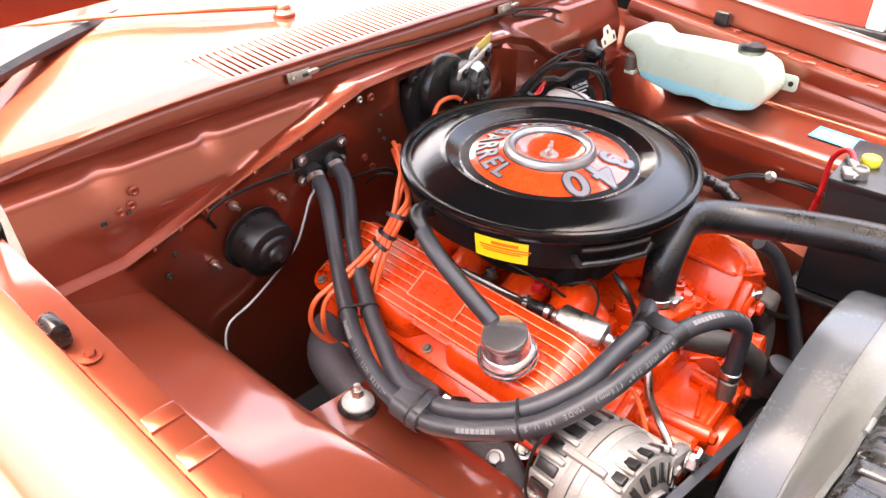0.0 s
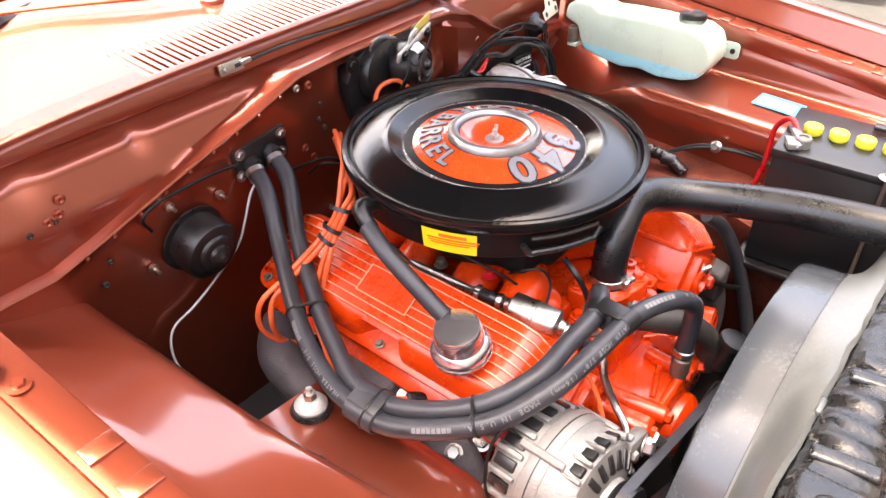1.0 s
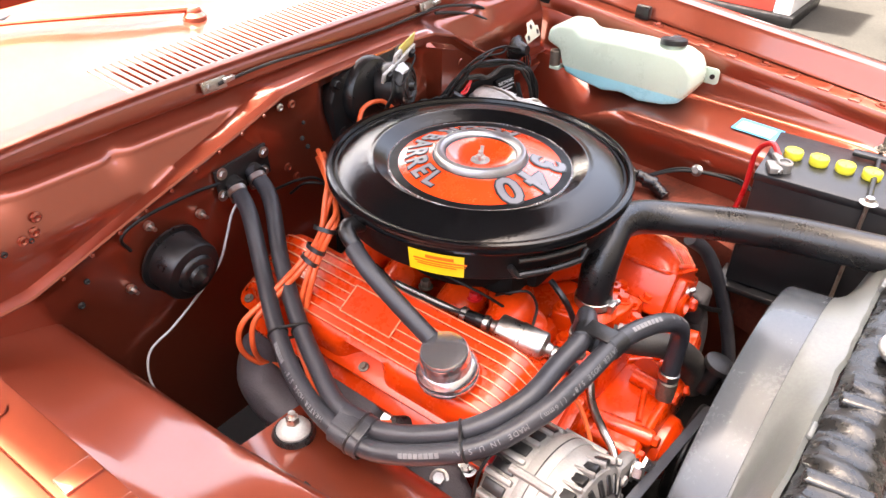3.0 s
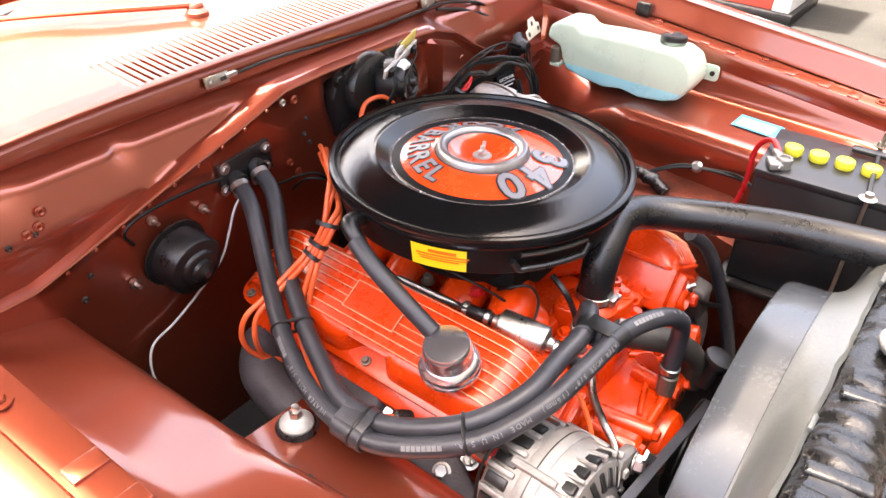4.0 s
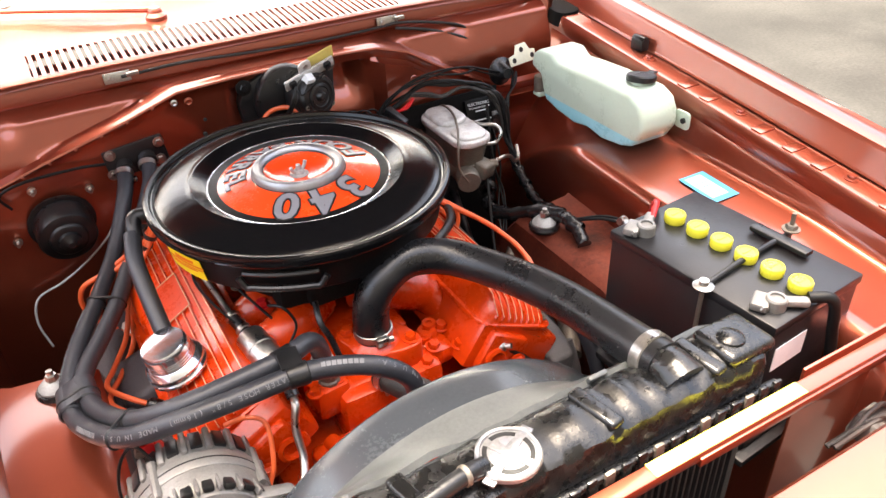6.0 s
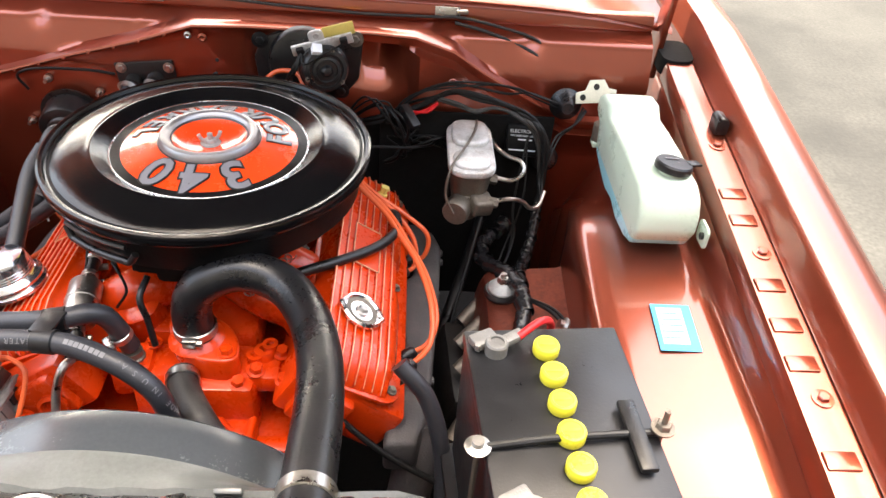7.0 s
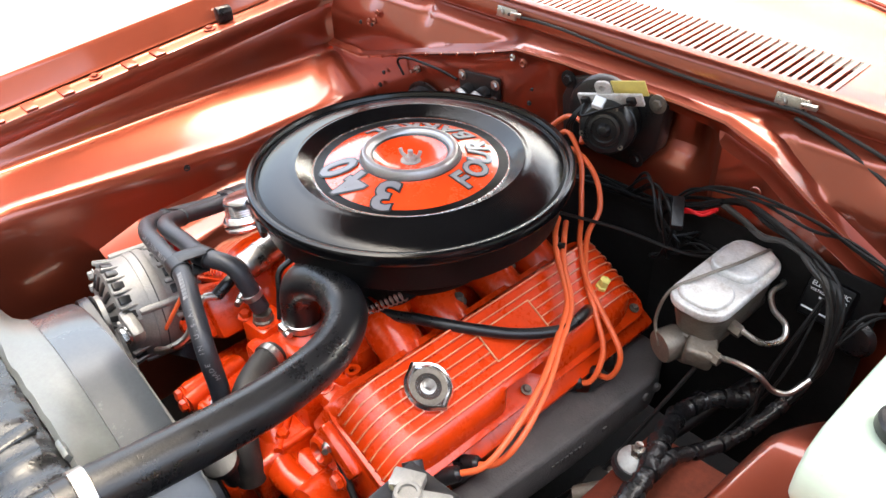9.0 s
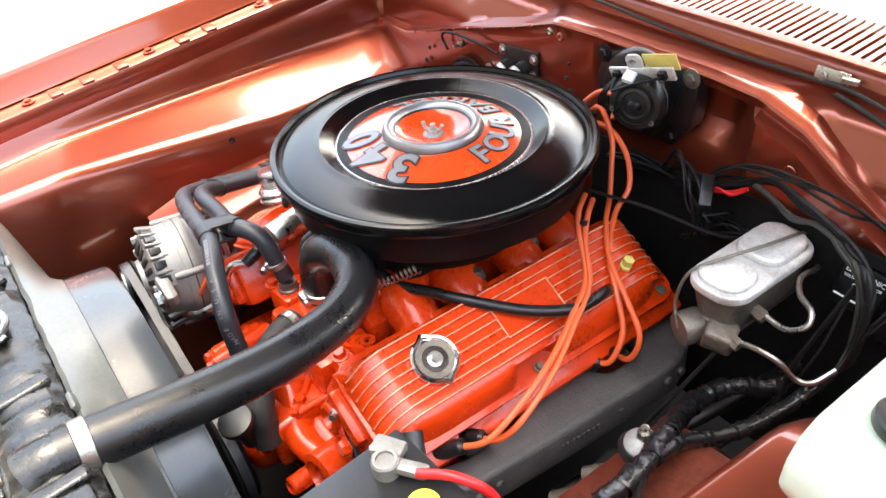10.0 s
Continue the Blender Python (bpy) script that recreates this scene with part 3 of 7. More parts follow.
for s in (-1, 1):
    for y in (-0.06,):
        w = part("wheel", lathe([(0.10, -0.10), (0.19, -0.10), (0.195, -0.085), (0.17, -0.06), (0.17, 0.06), (0.195, 0.085), (0.19, 0.10), (0.10, 0.07), (0, 0.07)], along((XC + s * 0.66, y, 0.325), (s, 0, 0)), 32), STEEL, body)
        part("tyre", lathe([(0.19, -0.095), (0.26, -0.105), (0.31, -0.095), (0.325, -0.07), (0.325, 0.07), (0.31, 0.095), (0.26, 0.105), (0.19, 0.095)], along((XC + s * 0.66, y, 0.325), (s, 0, 0)), 40, None, True), RUBBER, w)
# black sheet closes the bay below and stands in for its shade
part("bay_shade_sheet", box((1.15, 1.12, 0.01), at(XC, -0.10, 0.315)), BLACK_AND_SHADE, body)
# ---- air cleaner ----
ac = thing("air_cleaner", "round gloss black air cleaner with an orange lid decal", "air cleaner", (0, 0, 0.83))
LID = at(0, 0, 0.9005)
LIDC = at(0, 0, 0.8963)
lid = part("lid", lathe([(0.2125, -0.013), (0.2135, -0.010), (0.2135, -0.002), (0.2125, 0.001), (0.2095, 0.0025), (0.2055, 0.0015), (0.2035, -0.003), (0.2005, -0.0045), (0.196, -0.002), (0.190, 0.001),
    (0.175, 0.005), (0.158, 0.0078), (0.1525, 0.0085), (0.1500, 0.0100), (0.1480, 0.0100), (0.1455, 0.0082), (0.139, 0.0040), (0.1325, -0.0008), (0.1285, -0.0034), (0.1255, -0.0048), (0.120, -0.0050), (0.115, -0.0046), (0.07, 0.0060),
    (0.05, 0.0000), (0, -0.0050)], LID, 128), BLACK, ac)
part("trim_ring", lathe([(0.1275, -0.0026), (0.1250, -0.0040), (0.1215, -0.0043), (0.1180, -0.0038), (0.1170, -0.0046), (0.123, -0.0056), (0.128, -0.0040)], LID, 128, None, True), RINGM, lid, "dark bright ring")
part("trim_line", lathe([(0.1288, -0.0022), (0.1272, -0.0024), (0.1272, -0.0040), (0.1295, -0.0035)], LID, 128, None, True), SILVER, lid, "thin silver line")
part("decal", lathe([(0.1180, -0.0040), (0.092, 0.0028), (0.064, 0.0085), (0.064, 0.0075), (0.092, 0.0018), (0.1180, -0.0050)], LID, 128, None, True), DECAL, lid, "orange printed decal")
part("centre_ring", lathe([(0.0655, 0.0115), (0.0650, 0.0180), (0.062, 0.0222), (0.058, 0.0232), (0.054, 0.0218), (0.0515, 0.0185), (0.0495, 0.0155), (0.0495, 0.0085), (0.0655, 0.0085)], LIDC, 96, None, True), CENTRE, lid, "raised silver ring")
part("centre_line", lathe([(0.0502, 0.0172), (0.0482, 0.0152), (0.0482, 0.0105), (0.0502, 0.0105)], LIDC, 96, None, True), INK, lid)
part("centre_disc", lathe([(0, 0.0010), (0.0484, 0.0080), (0.0484, 0.0150), (0.045, 0.0124), (0.037, 0.0078), (0.02, 0.0048), (0, 0.0040)], LIDC, 64), DECAL, lid, "orange printed disc")
for r, z in ((0.1176, -0.0036), (0.0664, 0.0082)):
    part("decal_line", lathe([(r - 0.0013, z + 0.0004), (r + 0.0008, z), (r + 0.0008, z - 0.003), (r - 0.0013, z - 0.003)], LID, 96, None, True), INK, lid)


def decal_letter(ch, deg, size, outward, r):
    """One character of the lid's ring; outward: its top points away from the middle."""
    a = radians(deg)
    z = 0.0028 - (r - 0.092) * 0.23
    tilt = -13.5 if outward else 13.5
    turn = deg - 90 if outward else deg + 90
    m = LID @ at(r * math.cos(a), r * math.sin(a), z + 0.0009, 0, 0, turn) @ pose(0, 0, 0, tilt, 0, 0)
    for nm, mt, off, lift in (("letter_edge", INK, 0.0030 * size / 0.05, 0.0), ("letter", GREYINK, 0.0012 * size / 0.05, 0.0006)):
        me = glyphs(ch, size, 0.0003, off)
        me.transform(m @ at(0, 0, lift))
        part(nm, me, mt, lid, smooth=0)


for ch, d in zip("340", (-60, -91, -121)):
    decal_letter(ch, d, 0.067, True, 0.0915)
for ch, d in zip("FOUR", (6, 26, 45, 64)):
    decal_letter(ch, d, 0.043, False, 0.0915)
for ch, d in zip("BARREL", (87, 104, 121.5, 138.5, 155, 171)):
    decal_letter(ch, d, 0.041, False, 0.0905)
nut = part("wing_nut", lathe([(0.0135, 0), (0.0135, 0.0014), (0.0085, 0.0026), (0.0070, 0.007), (0.0038, 0.0075), (0.0034, 0.015), (0, 0.0155)], LIDC @ at(0, 0, 0.0040), 20), ZINC, ac, "zinc wing nut on a threaded stud")
for s in (-1, 1):
    part("wing", tube([(s * 0.004, s * 0.002, 0.904), (s * 0.010, s * 0.005, 0.909), (s * 0.0130, s * 0.0062, 0.916)], 0.0026, 8, 4), ZINC, nut)
base = part("base_pan", lathe([(0.12, -0.068), (0.17, -0.066), (0.190, -0.064), (0.197, -0.058), (0.2035, -0.020), (0.2045, -0.012), (0.2045, -0.006), (0.20, -0.003), (0, -0.003)], LID, 128), PANBLACK, ac)
# throat drawn wide and black, so it also gives the shade below the pan
part("throat", lathe([(0.090, -0.145), (0.118, -0.132), (0.136, -0.112), (0.148, -0.090), (0.156, -0.072), (0.156, -0.060), (0, -0.060)], LID, 64), BLACK_AND_SHADE, ac)
# pressed air inlet in the side
inl = []
for k in range(13):
    a = radians(-134 + 31 * k / 12)
    inl.append((0.2055 * math.cos(a), 0.2055 * math.sin(a), 0.853 if 1 <= k <= 11 else 0.866))
part("inlet_lip", tube(inl, 0.0045, 10, 4), SATIN, base)
inl2 = [(p[0] * 1.012, p[1] * 1.012, 0.876) for p in inl[1:-1]]
part("inlet_slot", tube(inl2, 0.0035, 8, 3), INK, base)


def wrap_plate(deg0, deg1, z0, z1, r0, r1, n=10):
    rows = []
    for i in range(n + 1):
        a = radians(deg0 + (deg1 - deg0) * i / n)
        rows.append([((r0 + (r1 - r0) * k) * math.cos(a), (r0 + (r1 - r0) * k) * math.sin(a), z0 + (z1 - z0) * k) for k in (0, 1)])
    return sheet(rows, 0.0006)


sticker = part("sticker", wrap_plate(-169.5, -149.5, 0.844, 0.878, 0.1995, 0.2054), LABELY, base, "yellow sticker with orange print")
for zc, d0, d1, h, mt in ((0.8715, -163, -153, 0.0045, ORANGEINK), (0.8655, -167.5, -148.5, 0.0022, ORANGEINK), (0.862, -167, -149, 0.0012, ORANGEINK), (0.8585, -166, -152, 0.0014, ORANGEINK)):
    part("print_bar", wrap_plate(d0, d1, zc - h / 2, zc + h / 2, 0.2000 + (zc - 0.847) * 0.173 + 0.0010, 0.2000 + (zc - 0.847) * 0.173 + 0.0014), mt, sticker)

# ---- valve covers ----
def bar(path, w, h, up):
    """A square bar along the path, as wide as w and as high as h along up."""
    b, rings, n = bmesh.new(), [], len(path)
    for i, p in enumerate(path):
        side = (path[min(i + 1, n - 1)] - path[max(i - 1, 0)]).cross(up).normalized() * (w / 2)
        rings.append([b.verts.new(q) for q in (p - side - up * h / 2, p + side - up * h / 2, p + side * 0.7 + up * h / 2, p - side * 0.7 + up * h / 2)])
    for a, c in zip(rings, rings[1:]):
        for k in range(4):
            b.faces.new((a[k], a[(k + 1) % 4], c[(k + 1) % 4], c[k]))
    b.faces.new(rings[0])
    b.faces.new(rings[-1])
    return b


def valve_cover(s):
    y0, y1 = (-0.264, 0.196) if s > 0 else (-0.228, 0.246)
    yc = (y0 + y1) / 2
    pa, pb_ = (-0.070, 0.020) if s > 0 else (-0.028, 0.060)
    A, B, C, D = (0.168, 0.776), (0.250, 0.728), (0.256, 0.691), (0.142, 0.745)
    vc = thing("valve_cover", "finned orange cast valve cover on the engine" if s > 0 else "finned orange cast valve cover with a chrome breather", "valve cover", (s * 0.205, -0.035, 0.70), "valve covers")
    nrm = Vector((s * (A[1] - B[1]), 0, B[0] - A[0])).normalized()

    def top(u, y):
        """A point of the top skin: u from 0 (inner) to 1 (outer)."""
        e = 0.0
        for d in (y - y0, y1 - y):
            t = max(0.0, 1 - d / 0.056)
            e = max(e, 1 - math.sqrt(max(0.0, 1 - t * t)))
        x = A[0] + (B[0] - A[0]) * u
        z = A[1] + (B[1] - A[1]) * u
        return Vector((s * (x - e * 0.012), y, z - e * 0.046))

    rows = []
    n = 64
    for i in range(n + 1):
        y = y0 + (y1 - y0) * i / n
        scal = 0.0
        for c in ((pa + pb_) / 2 - 0.02,):
            scal = max(scal, math.exp(-((y - c) / 0.032) ** 4))
        for c in (y0, y1):
            scal = max(scal, math.exp(-((y - c) / 0.035) ** 2) * 0.9)
        r = []
        t0, t1 = top(0, y), top(1, y)
        r.append(Vector((s * D[0], y, D[1])))
        r.append(t0.lerp(Vector((s * D[0], y, D[1])), 0.5))
        r.append(t0 + Vector((0, 0, -0.006)))
        for k in range(9):
            r.append(top(0.04 + 0.92 * k / 8, y))
        foot = Vector((s * C[0], y, C[1]))
        r.append(t1 + Vector((s * 0.003, 0, -0.004)))
        r.append(t1.lerp(foot, 0.3) + Vector((s * (0.005 - 0.018 * scal), 0, 0)))
        r.append(t1.lerp(foot, 0.65) + Vector((s * (0.005 - 0.024 * scal), 0, 0)))
        r.append(foot + Vector((s * (0.001 - 0.022 * scal), 0, 0)))
        rows.append(r)
    b = sheet(rows)
    for row in (rows[0], rows[-1]):
        vs = [b.verts.new(p) for p in row]
        b.faces.new(vs)
    bmesh.ops.remove_doubles(b, verts=b.verts, dist=1e-5)
    shell = part("shell", b, ORANGE, vc, smooth=50)
    # bolted rail
    ang = math.atan2(C[1] - D[1], s * (C[0] - D[0]))
    rl = math.hypot(C[0] - D[0], C[1] - D[1]) + 0.016
    mid = ((C[0] + D[0]) / 2, (C[1] + D[1]) / 2)
    m = Matrix.Translation((s * mid[0], (y0 + y1) / 2, mid[1] - 0.002)) @ Matrix.Rotation(-ang, 4, "Y")
    part("rail", prism(rounded(rl, y1 - y0 + 0.002, 0.026), 0.006, m @ at(0, 0, -0.003), 0.0012), ORANGE, vc)
    # cooling ribs
    N = 8
    for k in range(N):
        u = 0.05 + 0.90 * k / (N - 1)
        spans = [(y0 + 0.004, y1 - 0.004)]
        if 2 <= k <= 5:
            spans = [(y0 + 0.004, pa), (pb_, y1 - 0.004)]
        for a, c in spans:
            pts = [top(u, a + (c - a) * j / 20) for j in range(21)]
            fin = part("rib", bar(pts, 0.0042, 0.0058, nrm), ORANGE, shell)
            part("rib_edge", bar([p + nrm * 0.0031 for p in pts], 0.0015, 0.0010, nrm), FIN_EDGE, fin)
    # plain panel between the ribs
    q = [top(0.05 + 0.90 * u / 7, y) + nrm * 0.0034 for u, y in ((1.8, pa), (5.2, pa), (5.2, pb_), (1.8, pb_))]
    pb = bmesh.new()
    hi, lo = [pb.verts.new(p) for p in q], [pb.verts.new(p - nrm * 0.006) for p in q]
    pb.faces.new(hi)
    pb.faces.new(lo[::-1])
    for k in range(4):
        pb.faces.new((hi[k], lo[k], lo[(k + 1) % 4], hi[(k + 1) % 4]))
    pan = part("name_panel", pb, ORANGE, shell)
    for p, r in zip(q, q[1:] + q[:1]):
        part("rib_edge", bar([p + nrm * 0.0006, r + nrm * 0.0006], 0.0019, 0.0014, nrm), FIN_EDGE, pan)
    for y in (y0 + 0.020, (pa + pb_) / 2 - 0.02, y1 - 0.022):
        p = (s * (C[0] - 0.003), y, C[1] + 0.005)
        part("cover_bolt", hexbolt(p, (s * 0.4, 0, 0.9), 0.0050, 0.006, 0.0072), CASTSTEEL, vc)
    return vc, top


vcR, topR = valve_cover(-1)
vcL, topL = valve_cover(1)

# chrome breather on the passenger's cover
br = thing("oil_breather", "round chrome oil breather cap on the valve cover", "breather", (-0.238, -0.130, 0.745))
BR = at(-0.236, -0.130, 0.750, 0, -14, 0)
part("mounting_ring", lathe([(0.037, 0.0), (0.0390, 0.002), (0.0390, 0.006), (0.036, 0.009), (0.0355, 0.011)], BR, 48), BREATHER, br)
for k in range(3):
    part("groove", lathe([(0.0312 - 0.0003 * k, 0.0245 + 0.0035 * k), (0.0317 - 0.0003 * k, 0.0253 + 0.0035 * k), (0.0312 - 0.0003 * k, 0.0261 + 0.0035 * k), (0.0290, 0.0253 + 0.0035 * k)], BR, 48, None, True), BREATHER, br)
part("skirt", lathe([(0.0355, 0.010), (0.0380, 0.012), (0.0380, 0.015), (0.0335, 0.021), (0.0315, 0.0225)], BR, 48), BREATHER, br)
part("cap_drum", lathe([(0.0315, 0.022), (0.0300, 0.040), (0.0295, 0.045), (0.0275, 0.0475), (0.022, 0.0485), (0, 0.049)], BR, 48), BREATHER, br)
bh = solo("breather_hose", tube([(-0.240, -0.105, 0.794), (-0.242, -0.055, 0.824), (-0.242, -0.012, 0.850), (-0.234, 0.024, 0.867)], 0.0115, 16), HEATER, "dark grey rubber breather hose between valve cover and air cleaner", "hose")
part("elbow", tube([(-0.231, 0.018, 0.863), (-0.229, 0.034, 0.874), (-0.221, 0.045, 0.880), (-0.198, 0.044, 0.876)], (0.010, 0.012), 14), SATIN, bh, "black metal elbow")

# oil cap on the driver's cover
oc = thing("oil_filler_cap", "chrome oil filler cap with two lugs", "cap", (0.214, -0.165, 0.755))
p0 = topL(0.5, -0.165)
OC = along(p0 + Vector((0, 0, 0.003)), (0.5, 0, 0.86))
part("cap_rim", lathe([(0.026, 0), (0.029, 0.002), (0.0295, 0.006), (0.027, 0.009), (0.0245, 0.0085), (0.0225, 0.006), (0.0225, 0.0045)], OC, 40, lambda a, z: 1 + 0.16 * max(0, math.cos(2 * (a - 1.57))) ** 14), CHROME, oc)
part("cap_face", lathe([(0.0225, 0.002), (0.0225, 0.0050), (0.012, 0.0042), (0, 0.0045)], OC, 32), CASTSTEEL, oc, "dull stained cap face")
part("centre_bolt", hexbolt(OC @ Vector((0, 0, 0.0045)), OC.to_3x3() @ Vector((0, 0, 1)), 0.0065, 0.007, 0.009), STEEL, oc)

# ---- engine block, heads and intake ----
eng = thing("engine", "orange painted V8 engine block with its intake manifold", "engine", (0, 0, 0.45))
part("block", box((0.34, 0.52, 0.20), at(0, -0.03, 0.52), 0.02), ORANGE, eng)
for s in (-1, 1):
    part("cylinder_head", box((0.155, 0.47, 0.075), at(s * 0.188, -0.03, 0.675, 0, s * 33, 0), 0.008), ORANGE, eng)
    part("head_front", box((0.07, 0.02, 0.06), at(s * 0.165, -0.268, 0.69, 0, s * 33, 0), 0.006), ORANGE, eng)
intake = part("intake_manifold", box((0.15, 0.34, 0.05), at(0, 0.0, 0.69), 0.012), ORANGE, eng)
for s in (-1, 1):
    for y, dy in ((-0.13, -0.03), (-0.05, -0.01), (0.05, 0.01), (0.13, 0.03)):
        part("runner", tube([(s * 0.03, y * 0.6, 0.742), (s * 0.08, y - dy * 0.3, 0.744), (s * 0.125, y, 0.722), (s * 0.15, y + dy, 0.695)], (0.034, 0.030), 14), ORANGE, intake)
part("carburettor_pad", box((0.11, 0.12, 0.03), at(0, 0.0, 0.762), 0.006), ORANGE, intake)
# black carburettor drawn large, also standing in for shade under the air cleaner
part("carburettor", box((0.185, 0.25, 0.080), at(0, 0.0, 0.803), 0.014), BLACK_AND_SHADE, eng, "black four-barrel carburettor")
part("float_bowl", box((0.11, 0.05, 0.05), at(0.0, -0.115, 0.795), 0.010), BLACK_AND_SHADE, eng)
part("choke_housing", lathe([(0.026, 0), (0.028, 0.004), (0.028, 0.02), (0.02, 0.024), (0, 0.024)], along((0.078, 0.02, 0.80), (1, 0, 0)), 20), BLACK_AND_SHADE, eng)
for x, y, z in ((0.07, -0.10, 0.778), (-0.07, -0.10, 0.778), (0.082, -0.04, 0.79)):
    part("linkage", tube([(x, y, z), (x * 1.05, y + 0.05, z + 0.012), (x * 0.95, y + 0.11, z)], 0.0035, 8), CASTSTEEL, eng)
part("inlet_tower", box((0.052, 0.052, 0.05), at(-0.073, -0.212, 0.690, 0, 0, 6), 0.010), ORANGE, intake)
for dx, dy in ((-0.022, -0.018), (0.020, 0.022)):
    part("tower_bolt", hexbolt((-0.073 + dx, -0.212 + dy, 0.713), (0, 0, 1), 0.008, 0.009, 0.011), ORANGE, intake)
part("hose_fitting", lathe([(0.0145, 0), (0.0145, 0.010), (0.0125, 0.012), (0.0125, 0.02), (0, 0.02)], at(-0.070, -0.217, 0.708), 24, lambda a, z: 1 + 0.03 * math.cos(14 * a)), CASTSTEEL, intake, "knurled brass hose fitting")
for x, y, z in ((0.110, -0.195, 0.708), (0.082, -0.225, 0.706), (-0.028, -0.156, 0.708), (0.062, -0.242, 0.700), (0.118, -0.235, 0.700)):
    part("intake_bolt", hexbolt((x, y, z), (0.1, -0.2, 1), 0.0085, 0.010, 0.012), ORANGE, intake)
part("sender_boss", lathe([(0.016, 0), (0.015, 0.022), (0.012, 0.026), (0.006, 0.026), (0.005, 0.020), (0, 0.020)], at(0.087, -0.197, 0.690), 20), ORANGE, intake)
part("front_runner_boss", lathe([(0.03, 0), (0.03, 0.05), (0.022, 0.056), (0, 0.057)], at(-0.075, -0.135, 0.69, 12, -10, 0), 24), ORANGE, intake)
TH = at(0.014, -0.196, 0.690, 0, 0, -40)
th = part("thermostat_housing", prism([(0.052 * math.cos(a) * (1 + 0.16 * math.cos(a) ** 6), 0.034 * math.sin(a)) for a in [2 * math.pi * i / 36 for i in range(36)]], 0.046, TH, 0.003), ORANGE, eng, smooth=50)
part("housing_neck", lathe([(0.036, 0), (0.030, 0.006), (0.0235, 0.010), (0.0205, 0.014), (0.0205, 0.03), (0, 0.03)], at(0.007, -0.198, 0.734), 32), ORANGE, th)
for x in (-0.045, 0.045):
    part("housing_bolt", hexbolt(TH @ Vector((x, 0, 0.046)), (0, 0, 1), 0.0085, 0.009, 0.0115), ORANGE, th)
part("water_passage", box((0.150, 0.085, 0.10), at(0.008, -0.214, 0.652), 0.012), ORANGE, eng)
part("passage_rim", box((0.20, 0.06, 0.030), at(0.012, -0.207, 0.690), 0.010), ORANGE, eng)
for x, y, z, r, h in ((0.078, -0.205, 0.695, 0.011, 0.02), (0.095, -0.19, 0.69, 0.010, 0.03), (-0.06, -0.222, 0.695, 0.009, 0.02), (0.055, -0.225, 0.695, 0.009, 0.014)):
    part("boss", lathe([(r * 1.25, 0), (r * 1.2, h * 0.5), (r, h * 0.55), (r, h), (r * 0.5, h), (r * 0.45, h - 0.004), (0, h - 0.004)], at(x, y, z), 16), ORANGE, eng)
pump = part("water_pump", box((0.205, 0.092, 0.075), at(-0.018, -0.292, 0.608, 3, 0, 0), 0.010, 3), ORANGE, eng)
part("timing_cover", box((0.30, 0.03, 0.22), at(0, -0.275, 0.52), 0.012), ORANGE, eng)
part("pump_arm", tube([(0.03, -0.285, 0.645), (0.10, -0.295, 0.60), (0.15, -0.29, 0.56)], (0.022, 0.02), 12), ORANGE, pump)
for x, z, r, h in ((0.150, 0.612, 0.030, 0.045), (0.120, 0.585, 0.013, 0.075), (0.165, 0.565, 0.013, 0.06), (0.140, 0.560, 0.012, 0.065)):
    part("casting_lug", lathe([(r, 0), (r, h), (r * 0.7, h + 0.003), (r * 0.6, h - 0.01), (0, h - 0.01)], along((x, -0.27, z), (0.15, -1, 0.1)), 20), ORANGE, eng)

part("pump_housing", lathe([(0.050, 0), (0.052, 0.008), (0.048, 0.035), (0.040, 0.043), (0.028, 0.046), (0.026, 0.060), (0, 0.060)], along((-0.005, -0.315, 0.560), (0, -1, 0.02)), 36), ORANGE, pump)
part("pump_outlet", tube([(0.06, -0.30, 0.625), (0.10, -0.305, 0.618), (0.135, -0.295, 0.61)], (0.020, 0.019), 18), ORANGE, pump)
for a, c, r in (((0.008, -0.276, 0.652), (0.004, -0.334, 0.650), 0.0115), ((0.030, -0.250, 0.648), (0.080, -0.302, 0.647), 0.0055), ((0.006, -0.330, 0.646), (-0.072, -0.332, 0.636), 0.0075), ((-0.004, -0.300, 0.648), (-0.060, -0.318, 0.644), 0.0045), ((-0.092, -0.254, 0.645), (-0.076, -0.344, 0.642), 0.0125), ((0.078, -0.252, 0.645), (0.076, -0.30, 0.644), 0.006), ((-0.05, -0.252, 0.645), (0.078, -0.252, 0.645), 0.006),
                ((-0.115, -0.262, 0.640), (-0.105, -0.335, 0.636), 0.008), ((0.012, -0.322, 0.640), (0.070, -0.322, 0.610), 0.011)):
    part("casting_web", tube([a, tuple((p + q) / 2 for p, q in zip(a, c)), c], r, 14, 3), ORANGE, pump)
for p, d in (((0.014, -0.330, 0.650), (0.1, -0.5, 0.85)), ((0.050, -0.337, 0.630), (0.2, -0.9, 0.3)), ((0.004, -0.335, 0.650), (0, -1, 0.1)), ((-0.076, -0.346, 0.642), (0, -1, 0.1)), ((0.138, -0.27, 0.655), (0.2, -0.9, 0.3)), ((-0.105, -0.340, 0.634), (0, -1, 0.2)), ((0.065, -0.285, 0.648), (0, 0, 1))):
    part("pump_bolt", hexbolt(p, d, 0.0085, 0.009, 0.011), ORANGE, pump)
part("hose_stub", lathe([(0.013, 0), (0.013, 0.03), (0.011, 0.032), (0, 0.032)], at(-0.001, -0.327, 0.650), 20), CASTSTEEL, pump)
